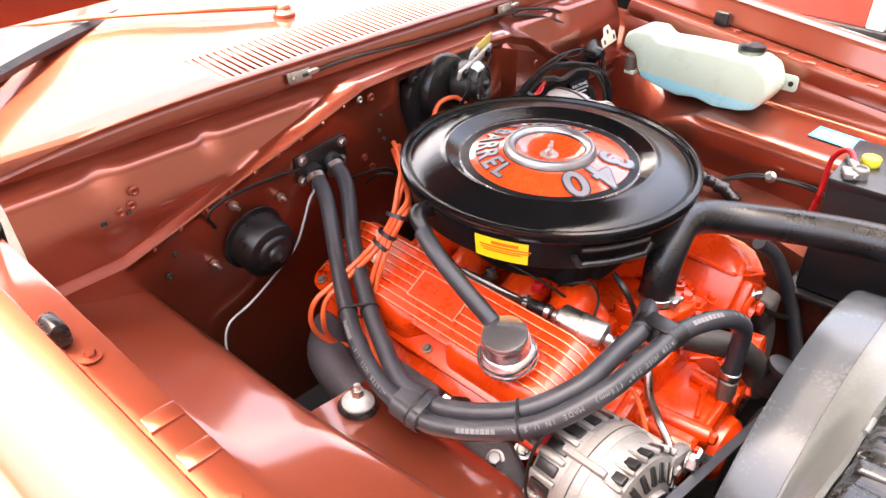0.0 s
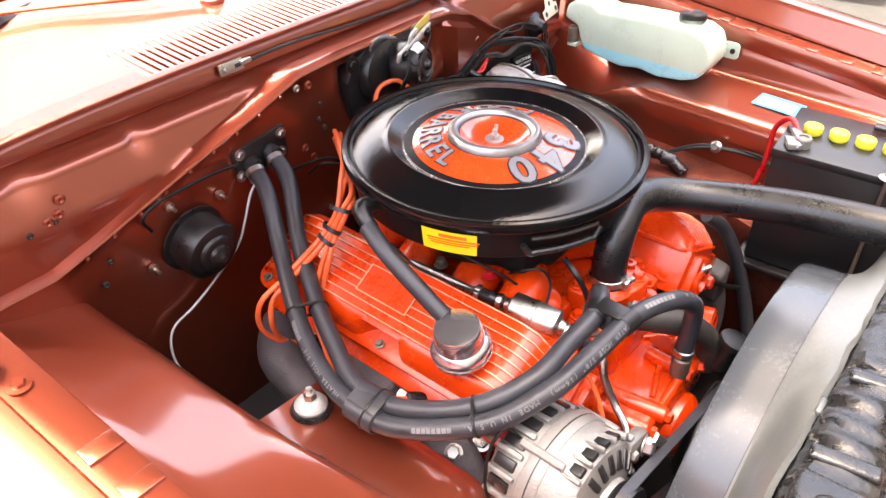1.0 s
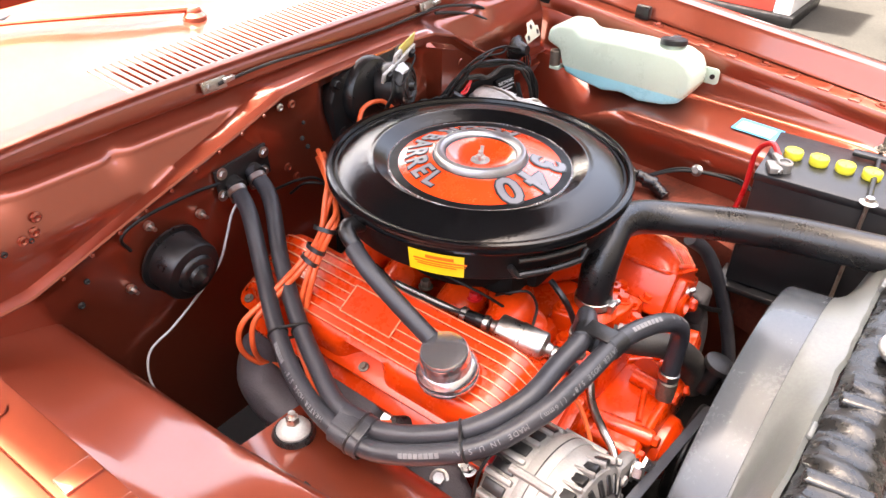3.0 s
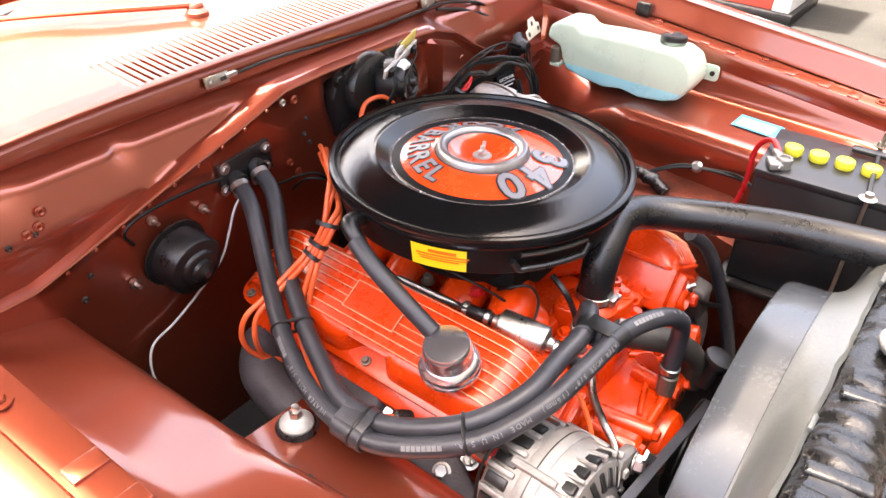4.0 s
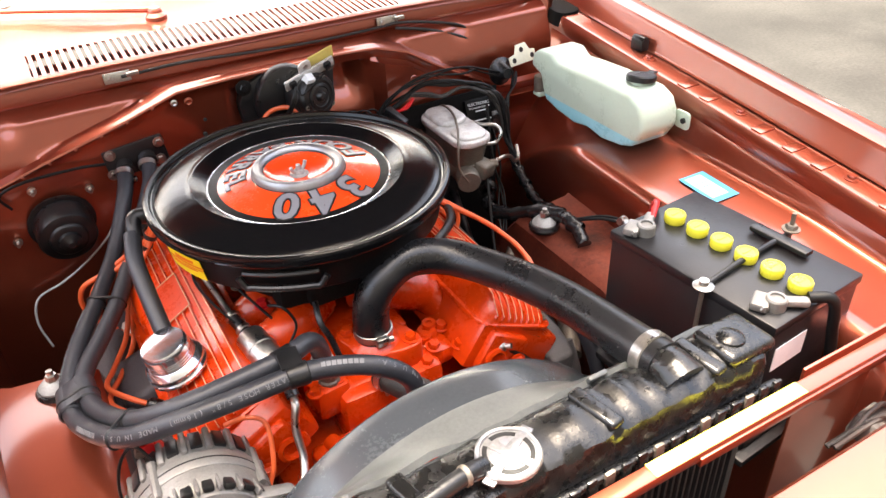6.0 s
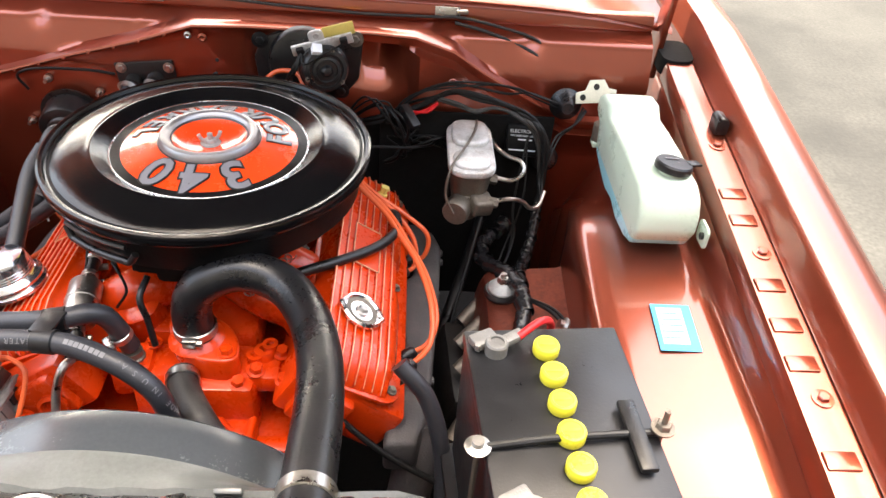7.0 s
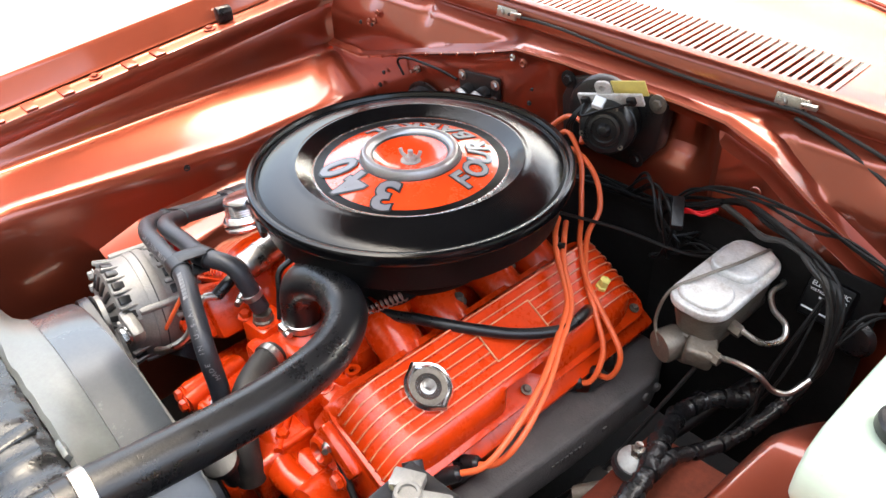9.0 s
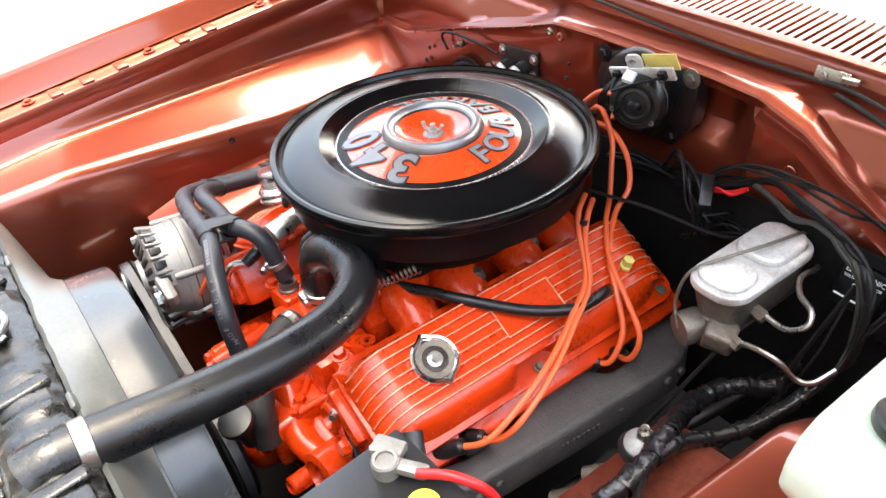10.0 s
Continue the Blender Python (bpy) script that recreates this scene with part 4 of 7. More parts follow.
for s in (-1, 1):
    part("head_bolt", hexbolt((s * 0.185, -0.281, 0.672), (0, -1, 0.1), 0.010, 0.010, 0.013), ORANGE, eng)
    part("head_lug", lathe([(0.018, 0), (0.018, 0.016), (0.013, 0.018), (0.010, 0.010), (0, 0.010)], along((s * 0.150, -0.268, 0.690), (0, -1, 0.15)), 20), ORANGE, eng)
# ---- cooling: radiator, shroud, hoses ----
rad = thing("radiator", "black painted radiator with a ribbed top tank", "radiator", (-0.015, -0.55, 0.36))
part("core", box((0.60, 0.055, 0.46), at(-0.015, -0.552, 0.60), 0.002), FINS, rad)
rows = []
for i in range(121):
    x = -0.33 + 0.632 * i / 120
    rib = 0.0013 * math.cos(2 * math.pi * (x + 0.33) / 0.030 + 1.5 * noise.noise(Vector((x * 9, 2, 0)))) * (1 if abs(x + 0.018) > 0.05 else 0) + 0.0022 * noise.noise(Vector((x * 45, 0, 0)))
    end = min(1, min(i, 120 - i) / 3)
    e = 0.7 + 0.3 * end
    rows.append([(x, -0.548 + dy * e + (0.0035 * noise.noise(Vector((x * 38, dz * 60, 4))) if dz > 0.01 else 0), 0.826 + dz * e + (rib + 0.0035 * noise.noise(Vector((x * 30, dy * 40, 9))) if dz > 0.02 else 0)) for dy, dz in ((-0.036, 0.0), (-0.036, 0.022), (-0.032, 0.036), (-0.022, 0.043), (0.0, 0.046), (0.022, 0.043), (0.034, 0.034), (0.037, 0.02), (0.037, 0.0))])
tb = sheet(rows)
for row in (rows[0], rows[-1]):
    tb.faces.new([tb.verts.new(p) for p in row])
tank = part("top_tank", tb, TANK, rad, "dented glossy black top tank")
for x, w in ((0.272, 0.07), (-0.292, 0.06)):
    part("tank_end", box((w, 0.058, 0.018), at(x, -0.549, 0.869, 0, 3, 2), 0.0075, 3), TANK, tank)
for x, w in ((0.262, 0.016), (-0.300, 0.014)):
    part("tank_lump", lathe([(w, 0), (w * 0.9, 0.005), (w * 0.6, 0.008), (0, 0.009)], at(x, -0.552, 0.8765), 20), TANK, tank)
for x in (0.222, 0.085, -0.115, -0.235):
    part("tank_fold", box((0.018, 0.060, 0.009), at(x, -0.549, 0.8700, 0, 0, 5 + 60 * (x % 0.1)), 0.0042, 3), TANK, tank)
part("tank_seam", box((0.645, 0.010, 0.009), at(-0.015, -0.588, 0.822), 0.003), TANK, tank)
random.seed(11)
for i in range(31):
    part("crimp_tab", box((0.012, 0.005, 0.016 + 0.004 * random.random()), at(-0.325 + 0.0208 * i, -0.5935, 0.824, random.uniform(-8, 8), random.uniform(-6, 6), 0), 0.0018), CASTSTEEL if i % 3 == 1 else TANK, tank)
neck = part("filler_neck", lathe([(0.022, 0), (0.022, 0.010), (0.026, 0.013), (0.026, 0.016), (0, 0.016)], at(-0.024, -0.560, 0.862), 32), TANK, rad)
part("overflow_spigot", tube([(-0.045, -0.560, 0.874), (-0.062, -0.563, 0.880)], 0.0055, 10, 2), STEEL, neck)
cap = part("filler_cap", lathe([(0.0295, 0), (0.0305, 0.002), (0.0305, 0.006), (0.029, 0.008), (0.0265, 0.0075), (0.0255, 0.0060), (0.012, 0.0066), (0.0, 0.0068)], at(-0.024, -0.561, 0.8785), 40, lambda a, z: 1 + 0.09 * max(0, math.cos(2 * (a - 0.5))) ** 10), CAPMETAL, rad, "worn metal pressure cap")
CAPM = at(-0.024, -0.561, 0.8785, 0, 0, 28)
for k in range(4):
    arc = []
    for i in range(7):
        a = radians(90 * k + 12 + 66 * i / 6)
        arc.append([CAPM @ Vector((r_ * math.cos(a), r_ * math.sin(a), 0.0070)) for r_ in (0.0195, 0.0238)])
    part("cap_mark", sheet(arc, 0.0005), INK, cap)
    part("cap_mark", prism([(-0.0065, 0.007), (0.0065, 0.007), (0.0035, 0.0165), (-0.0035, 0.0165)], 0.0006, CAPM @ at(0, 0, 0.0066) @ pose(0, 0, 0, 0, 0, 90 * k + 45), 0.0002), GREYINK, cap)
part("cap_bar", box((0.010, 0.036, 0.0022), CAPM @ at(0, 0, 0.0072), 0.0008), CAPMETAL, cap)
part("cap_bar", box((0.036, 0.010, 0.0022), CAPM @ at(0, 0, 0.0070), 0.0008), CAPMETAL, cap)
part("cap_ear", box((0.014, 0.012, 0.003), CAPM @ at(0.031, 0, 0.003), 0.001), CAPMETAL, cap)
part("cap_ear", box((0.014, 0.012, 0.003), CAPM @ at(-0.031, 0, 0.003), 0.001), CAPMETAL, cap)
part("inlet_neck", tube([(0.186, -0.562, 0.862), (0.186, -0.545, 0.867), (0.186, -0.51, 0.865)], (0.027, 0.0215), 20, 3), TANK, rad)
part("front_fins", box((0.58, 0.004, 0.40), at(-0.015, -0.582, 0.615), 0.001), FINS, rad)
for i in range(56):
    part("fin", box((0.002, 0.006, 0.38), at(-0.29 + 0.01 * i, -0.586, 0.62)), FINS, rad, smooth=0)

shr = thing("fan_shroud", "grey weathered plastic fan shroud behind the radiator", "shroud", (-0.02, -0.46, 0.40))
FC = (-0.015, 0.592)


def ring_pt(a, r, y):
    return (FC[0] + r * math.cos(a), y, FC[1] + r * math.sin(a))


rows = []
for i in range(73):
    a = radians(-20 + 220 * i / 72)
    ca, sa = math.cos(a), math.sin(a)
    k = min(0.315 / max(abs(ca), 1e-4), 0.268 / max(abs(sa), 1e-4), 0.40)
    rr = max(k, 0.262)
    rows.append((rr, a))
band, panel = [], []
for rr, a in rows:
    band.append([ring_pt(a, r, y) for r, y in ((0.2525, -0.417), (0.254, -0.4145), (0.2575, -0.4145), (0.2595, -0.418), (0.2615, -0.440), (0.2635, -0.4625), (0.2640, -0.4665), (0.2610, -0.4685))])
    wav = noise.noise(Vector((a * 7, 0, 3)))
    panel.append([ring_pt(a, r, y) for r, y in ((0.2605, -0.4660), (0.2650, -0.4672), (0.2660, -0.4700), (0.2665 + 0.1 * (rr - 0.264), -0.478), (0.264 + 0.45 * (rr - 0.264), -0.488 + 0.003 * wav),
                                                (0.264 + 0.8 * (rr - 0.264), -0.498 + 0.004 * wav), (rr + 0.005 * wav, -0.507 + 0.004 * wav), (rr - 0.005 + 0.005 * wav, -0.512 + 0.003 * wav))])
shell = part("shroud_band", sheet(band, 0.003), SHROUD, shr)
part("shroud_panel", sheet(panel, 0.003), SHROUD_DUST, shr, "dusty pale grey flange of the shroud")
part("mounting_tab", box((0.024, 0.006, 0.022), at(0.12, -0.508, 0.856, 20, 0, 0), 0.002), SHROUD_DUST, shr)
part("mounting_tab", box((0.024, 0.006, 0.022), at(-0.17, -0.508, 0.852, 20, 0, 0), 0.002), SHROUD_DUST, shr)

fan = thing("cooling_fan", "dark metal cooling fan inside the shroud", "fan", (-0.015, -0.44, 0.592))
part("hub", lathe([(0.05, 0), (0.055, 0.02), (0.04, 0.05), (0, 0.05)], along((-0.015, -0.41, 0.592), (0, -1, 0)), 24), DARK, fan)
for k in range(7):
    a = 2 * math.pi * k / 7 + 0.2
    part("blade", box((0.17, 0.004, 0.055), at(-0.015, -0.45, 0.592) @ Matrix.Rotation(-a, 4, "Y") @ at(0.135, 0, 0, 28, 0, 0), 0.001), DARK, fan)

uh = thing("radiator_hose", "thick black moulded upper radiator hose", "hose", (0.006, -0.197, 0.72))
UPPER = [(0.008, -0.199, 0.722), (0.006, -0.198, 0.785), (0.025, -0.195, 0.822), (0.068, -0.188, 0.837), (0.117, -0.201, 0.832), (0.152, -0.247, 0.830), (0.174, -0.317, 0.838), (0.184, -0.40, 0.850), (0.186, -0.538, 0.868)]
part("hose", tube(UPPER, 0.0245, 28, 10), RUBBER, uh)
part("hose_clamp", clamp_band((0.0065, -0.198, 0.752), (0, 0, 1), 0.0248, 0.012), STEEL, uh)
part("hose_clamp", clamp_band((0.186, -0.517, 0.8655), (0.01, -0.98, 0.12), 0.0248, 0.015), STEEL, uh)
lh = thing("bypass_hose", "short dark water pump hose with a clamp", "hose", (-0.004, -0.26, 0.70))
part("hose", tube([(-0.006, -0.240, 0.712), (0.006, -0.270, 0.713), (0.032, -0.308, 0.706), (0.062, -0.335, 0.672), (0.072, -0.340, 0.620)], 0.0185, 18), OLDHOSE, lh)
part("hose_clamp", clamp_band((-0.002, -0.250, 0.713), (0.3, -0.95, 0.02), 0.019, 0.012), STEEL, lh)

hh = thing("heater_hoses", "pair of dark grey heater hoses strapped together", "hose", (-0.18, 0.29, 0.80))
H1 = [(-0.198, 0.298, 0.840), (-0.213, 0.250, 0.815), (-0.255, 0.180, 0.762), (-0.302, 0.105, 0.732), (-0.345, 0.02, 0.722), (-0.368, -0.062, 0.722), (-0.366, -0.135, 0.728), (-0.325, -0.228, 0.764), (-0.264, -0.272, 0.796),
      (-0.192, -0.284, 0.806), (-0.112, -0.291, 0.811), (-0.045, -0.312, 0.803), (-0.004, -0.325, 0.772), (0.004, -0.325, 0.720), (-0.001, -0.325, 0.672)]
H2 = [(-0.162, 0.298, 0.846), (-0.172, 0.250, 0.820), (-0.222, 0.180, 0.768), (-0.272, 0.095, 0.732), (-0.312, 0.020, 0.726), (-0.346, -0.052, 0.729), (-0.345, -0.122, 0.733), (-0.311, -0.203, 0.762), (-0.258, -0.247, 0.793),
      (-0.188, -0.250, 0.800), (-0.132, -0.252, 0.808), (-0.088, -0.232, 0.800), (-0.070, -0.217, 0.735)]
for pts in (H1, H2):
    part("hose", tube(pts, 0.0122, 18, 8), HEATER, hh)
    d = Vector(pts[1]) - Vector(pts[0])
    part("hose_clamp", clamp_band(Vector(pts[0]) + d * 0.3, d, 0.0124, 0.010), STEEL, hh)
    d = Vector(pts[-2]) - Vector(pts[-1])
    part("hose_clamp", clamp_band(Vector(pts[-1]) + d * 0.35, d, 0.0124, 0.010), STEEL, hh)


def strap(s1, w, mat, name, r=0.0142):
    """A band round both hoses, abreast of the share s1 of the first one's length."""
    a, da = path_frame(spline(H1, 8), s1)
    c, dc = min((path_frame(spline(H2, 8), k / 200) for k in range(10, 196)), key=lambda f: (f[0] - a).length)
    bms = []
    for p, d in ((a, da), (c, dc)):
        bms.append(lathe([(r - 0.002, -w / 2), (r, -w / 2 + 0.0015), (r, w / 2 - 0.0015), (r - 0.002, w / 2)], along(p, d), 24, None, True))
    ax = (c - a).normalized()
    for up in (-1, 1):
        m = along((a + c) / 2, da, da.cross(ax))
        bms.append(box(((a - c).length, 0.003, w * 0.98), m @ at(0, up * (r - 0.0016), 0), 0.001))
    return part(name, join(*bms), mat, hh)


strap(0.425, 0.046, HEATER, "rubber_sleeve", 0.0152)
strap(0.431, 0.005, SATIN, "cable_tie", 0.0166)
strap(0.562, 0.004, SATIN, "cable_tie")
strap(0.235, 0.004, SATIN, "cable_tie")
strap(0.775, 0.026, SATIN, "hose_clip")

# ---- alternator ----
alt = thing("alternator", "cast aluminium alternator with a black pulley", "alternator", (-0.262, -0.31, 0.60))
AX = along((-0.264, -0.245, 0.674), (-0.07, -1, 0.07))
part("rear_housing", lathe([(0.05, -0.005), (0.066, 0.0), (0.074, 0.012), (0.076, 0.03), (0.076, 0.045), (0, 0.045)], AX, 48, lambda a, z: 1 + (0.025 * math.cos(16 * a) if z < 0.02 else 0)), ALU, alt)
part("stator", lathe([(0.079, 0.045), (0.080, 0.047), (0.080, 0.068), (0.079, 0.070), (0, 0.07)], AX, 64), ALU, alt)
front = part("front_housing", lathe([(0.078, 0.070), (0.077, 0.095), (0.070, 0.108), (0.050, 0.116), (0.028, 0.120), (0.0, 0.121)], AX, 48), ALU, alt)
part("case_seam", lathe([(0.0795, 0.0565), (0.0806, 0.0570), (0.0806, 0.0582), (0.0795, 0.0587)], AX, 64, None, True), INK, alt)
for deg in (12, 29, 46, 63, 80, 97, 114, 194, 212, 230, 248, 266, 300, 318, 336):
    R = AX @ Matrix.Rotation(radians(deg), 4, "Z")
    part("vent_slot", box((0.007, 0.0125, 0.030), R @ at(0.0738, 0, 0.0915, 0, 14, 0), 0.002), INK, front)
    part("vent_slot", box((0.022, 0.0088, 0.006), R @ at(0.0545, 0, 0.1135, 0, 24, 0), 0.002), INK, front)
    R = AX @ Matrix.Rotation(radians(deg + 8.5), 4, "Z")
    part("cooling_fin", box((0.008, 0.0050, 0.036), R @ at(0.0752, 0, 0.0920, 0, 12, 0), 0.0022), ALU, front)
for k in range(18):
    R = AX @ Matrix.Rotation(2 * math.pi * k / 18, 4, "Z")
    part("vent_slot", box((0.006, 0.0135, 0.028), R @ at(0.0752, 0, 0.022, 0, 4, 0), 0.0015), INK, alt)
    R = AX @ Matrix.Rotation(2 * math.pi * (k + 0.5) / 18, 4, "Z")
    part("cooling_fin", box((0.008, 0.0075, 0.036), R @ at(0.0762, 0, 0.022), 0.0025), ALU, alt)
part("bearing_boss", lathe([(0.036, 0.110), (0.034, 0.126), (0.030, 0.128), (0, 0.128)], AX, 32), ALU, front)
for deg in (20, 140, 170, 285):
    part("front_bolt", hexbolt(AX @ Matrix.Rotation(radians(deg), 4, "Z") @ Vector((0.066, 0, 0.108)), AX.to_3x3() @ Vector((0, 0, 1)), 0.007, 0.009, 0.009), ALU, front)
part("wire_stud", hexbolt(AX @ Matrix.Rotation(radians(128), 4, "Z") @ Vector((0.078, 0, 0.0)), AX.to_3x3() @ Vector((0, 0, -1)), 0.006, 0.014), CASTSTEEL, alt)
part("insulator", box((0.03, 0.016, 0.022), AX @ Matrix.Rotation(radians(118), 4, "Z") @ at(0.070, 0, -0.008), 0.003), REDWIRE, alt, "red terminal insulator")
for k in range(4):
    a = 2 * math.pi * k / 4 + 0.5
    part("case_bolt", lathe([(0.0055, 0.0), (0.0055, 0.05), (0.0045, 0.056), (0, 0.056)], AX @ Matrix.Rotation(a, 4, "Z") @ at(0.0790, 0, 0.030), 10), ALU, alt)
pul = part("pulley", lathe([(0.036, 0.126), (0.037, 0.129), (0.028, 0.136), (0.037, 0.143), (0.036, 0.147), (0.015, 0.147), (0.013, 0.155), (0, 0.155)], AX, 40), SATIN, alt)
part("pulley_face", lathe([(0.026, 0.147), (0.026, 0.1485), (0.02, 0.1485), (0.02, 0.147)], AX, 32, None, True), STEEL, pul)
part("mounting_ear", box((0.05, 0.02, 0.03), at(-0.196, -0.35, 0.705, 0, 20, 0), 0.008), ALU, alt)
part("ear_bolt", hexbolt((-0.187, -0.362, 0.703), (0.1, -1, 0.1), 0.011, 0.012, 0.014), STEEL, alt)
part("pivot_stud", tube([(-0.325, -0.33, 0.615), (-0.333, -0.40, 0.612)], 0.006, 10, 2), STEEL, alt)
part("adjusting_arm", bar([Vector(p) for p in ((-0.186, -0.372, 0.722), (-0.160, -0.374, 0.690), (-0.118, -0.374, 0.652), (-0.080, -0.372, 0.632))], 0.014, 0.004, Vector((0, -1, 0))), STEEL, alt, "bent zinc adjusting arm")


def belt_loop(c0, r0, c1, r1, y, w, t):
    """A flat belt round two pulleys (centres as x, z) in the plane y."""
    a = Vector(c1) - Vector(c0)
    th_ = math.atan2(a.y, a.x)
    al = math.acos((r0 - r1) / a.length)
    ring_ = [(c0, r0, th_ + al + (2 * math.pi - 2 * al) * i / 14) for i in range(15)] + [(c1, r1, th_ - al + 2 * al * i / 14) for i in range(15)]
    rows_ = []
    for c, r, g in ring_ + ring_[:1]:
        rows_.append([(c[0] + (r + dr) * math.cos(g), y + dy, c[1] + (r + dr) * math.sin(g)) for dr, dy in ((0, -w * 0.35), (t, -w / 2), (t, w / 2), (0, w * 0.35), (0, -w * 0.35))])
    b = sheet(rows_)
    bmesh.ops.remove_doubles(b, verts=b.verts, dist=1e-6)
    return b


PUL = AX @ Vector((0, 0, 0.136))
solo("fan_belt", belt_loop((PUL.x, PUL.z), 0.029, (0.002, 0.566), 0.066, PUL.y, 0.012, 0.008), HEATER, "black rubber fan belt round the alternator pulley", "belt")
pb = solo("fan_pulley", lathe([(0.073, 0), (0.075, 0.003), (0.066, 0.010), (0.066, 0.013), (0.075, 0.020), (0.073, 0.023), (0.03, 0.028), (0, 0.028)], along((0.002, PUL.y + 0.0115, 0.566), (0, -1, 0)), 48), SATIN, "black fan pulley on the water pump", "pulley")

# ---- battery ----
bat = thing("battery", "black car battery with six yellow caps", "battery", (0.428, -0.405, 0.64))
BM = at(0.4275, -0.408, 0.74, 0, 0, 4.7)
part("case", box((0.170, 0.256, 0.196), BM @ at(0, 0, -0.002), 0.004), CASE, bat)
part("cover", box((0.174, 0.260, 0.014), BM @ at(0, 0, 0.098), 0.003), CASE, bat)
for k in range(6):
    y = 0.092 - 0.0385 * k
    cp = part("cell_cap", lathe([(0.0135, 0), (0.0145, 0.002), (0.0145, 0.011), (0.0135, 0.013), (0.011, 0.0135), (0.010, 0.0125), (0, 0.0125)], BM @ at(-0.002, y, 0.105), 28), YELLOW, bat, "yellow screw cap")
    part("cap_slot", box((0.016, 0.003, 0.001), BM @ at(-0.002, y, 0.1178), 0.0003), YELLOW, cp)
for y, nm in ((0.095, "live"), (-0.105, "earth")):
    t = part("terminal_clamp", lathe([(0.0125, 0), (0.0125, 0.014), (0.011, 0.016), (0.008, 0.016), (0.008, 0.013), (0, 0.013)], BM @ at(-0.056, y, 0.105), 24), ALU, bat, "lead battery clamp")
    part("clamp_ear", box((0.030, 0.020, 0.011), BM @ at(-0.068, y + 0.012, 0.112, 0, 0, 25), 0.003), ALU, t)
    part("clamp_neck", box((0.034, 0.014, 0.010), BM @ at(-0.038, y + (0.012 if y > 0 else -0.012), 0.113, 0, 0, 30 if y > 0 else -40), 0.004), ALU, t)
    part("clamp_bolt", hexbolt(BM @ Vector((-0.074, y + 0.004, 0.112)), BM.to_3x3() @ Vector((-0.5, -0.8, 0)), 0.0055, 0.006), STEEL, t)
solo("battery_cable", tube([BM @ Vector((-0.03, 0.108, 0.114)), BM @ Vector((0.0, 0.128, 0.118)), BM @ Vector((0.02, 0.150, 0.085)), BM @ Vector((0.015, 0.152, 0.01)), BM @ Vector((0.0, 0.17, -0.08))], 0.0045, 14), REDWIRE, "thick red battery cable on the live terminal", "cable")
solo("battery_cable", tube([BM @ Vector((-0.020, -0.122, 0.114)), BM @ Vector((0.0, -0.142, 0.112)), BM @ Vector((0.010, -0.148, 0.06)), BM @ Vector((0.03, -0.152, -0.02)), BM @ Vector((0.08, -0.15, -0.06))], 0.007, 14), WIRE, "thick black battery cable on the earth terminal", "cable")
hd = thing("battery_clamp", "steel hold-down bar across the battery", "bracket", (0.42, -0.43, 0.85))
y = -0.028
part("bar", tube([BM @ Vector((-0.095, y - 0.004, 0.108)), BM @ Vector((-0.02, y, 0.112)), BM @ Vector((0.095, y + 0.004, 0.110))], 0.004, 10), SATIN, hd)
part("cross_foot", box((0.018, 0.085, 0.008), BM @ at(0.062, y, 0.112), 0.003), SATIN, hd)
part("rod_washer", lathe([(0.012, 0), (0.013, 0.002), (0.006, 0.004), (0.006, 0.010), (0, 0.010)], BM @ at(-0.094, y - 0.004, 0.109), 20), STEEL, hd)
part("rod", tube([BM @ Vector((-0.094, y - 0.004, 0.118)), BM @ Vector((-0.094, y - 0.004, -0.10))], 0.003, 8, 2), CASTSTEEL, hd)
part("rod", tube([BM @ Vector((0.088, y + 0.004, 0.140)), BM @ Vector((0.092, y + 0.004, -0.10))], 0.003, 8, 2), CASTSTEEL, hd)
part("rod_nut", hexbolt(BM @ Vector((0.0885, y + 0.004, 0.115)), (0, 0, 1), 0.008, 0.008, 0.012), CASTSTEEL, hd)
part("case_label", box((0.06, 0.001, 0.035), BM @ at(-0.045, -0.1295, 0.05), 0.0), WHITE, bat)
solo("battery_tray", box((0.20, 0.28, 0.012), BM @ at(0, 0, -0.108), 0.004), SATIN, "black steel battery tray", "tray")

# ---- washer bottle ----
wb = thing("washer_bottle", "milky white washer bottle half full of blue fluid", "bottle", (0.61, 0.08, 0.79))
OUTLINE = [(0.238, 0.862), (0.234, 0.888), (0.214, 0.901), (0.178, 0.904), (0.158, 0.890), (0.110, 0.894), (0.05, 0.897), (-0.040, 0.897), (-0.066, 0.886), (-0.078, 0.864),
           (-0.080, 0.838), (-0.060, 0.806), (-0.03, 0.796), (0.02, 0.790), (0.06, 0.797), (0.10, 0.790), (0.15, 0.797), (0.188, 0.806), (0.199, 0.826), (0.206, 0.850), (0.222, 0.856)]
mY = Matrix(((0, 0, 1, 0.572), (1, 0, 0, 0), (0, 1, 0, 0), (0, 0, 0, 1)))
for nm, mt, keep_top, lb_ in (("jar", BOTTLE, True, ""), ("fluid", FLUID, False, "pale blue washer fluid showing through the jar")):
    jb = prism(OUTLINE, 0.084, mY, 0.0085, 3)
    bmesh.ops.bisect_plane(jb, geom=jb.verts[:] + jb.edges[:] + jb.faces[:], plane_co=(0, 0, 0.820), plane_no=(0, 0, 1), clear_inner=keep_top, clear_outer=not keep_top)
    part(nm, jb, mt, wb, lb_, 60)
part("filler_neck", lathe([(0.019, 0), (0.018, 0.010), (0, 0.010)], at(0.625, -0.012, 0.892, -6, 8, 0), 24), BOTTLE, wb)
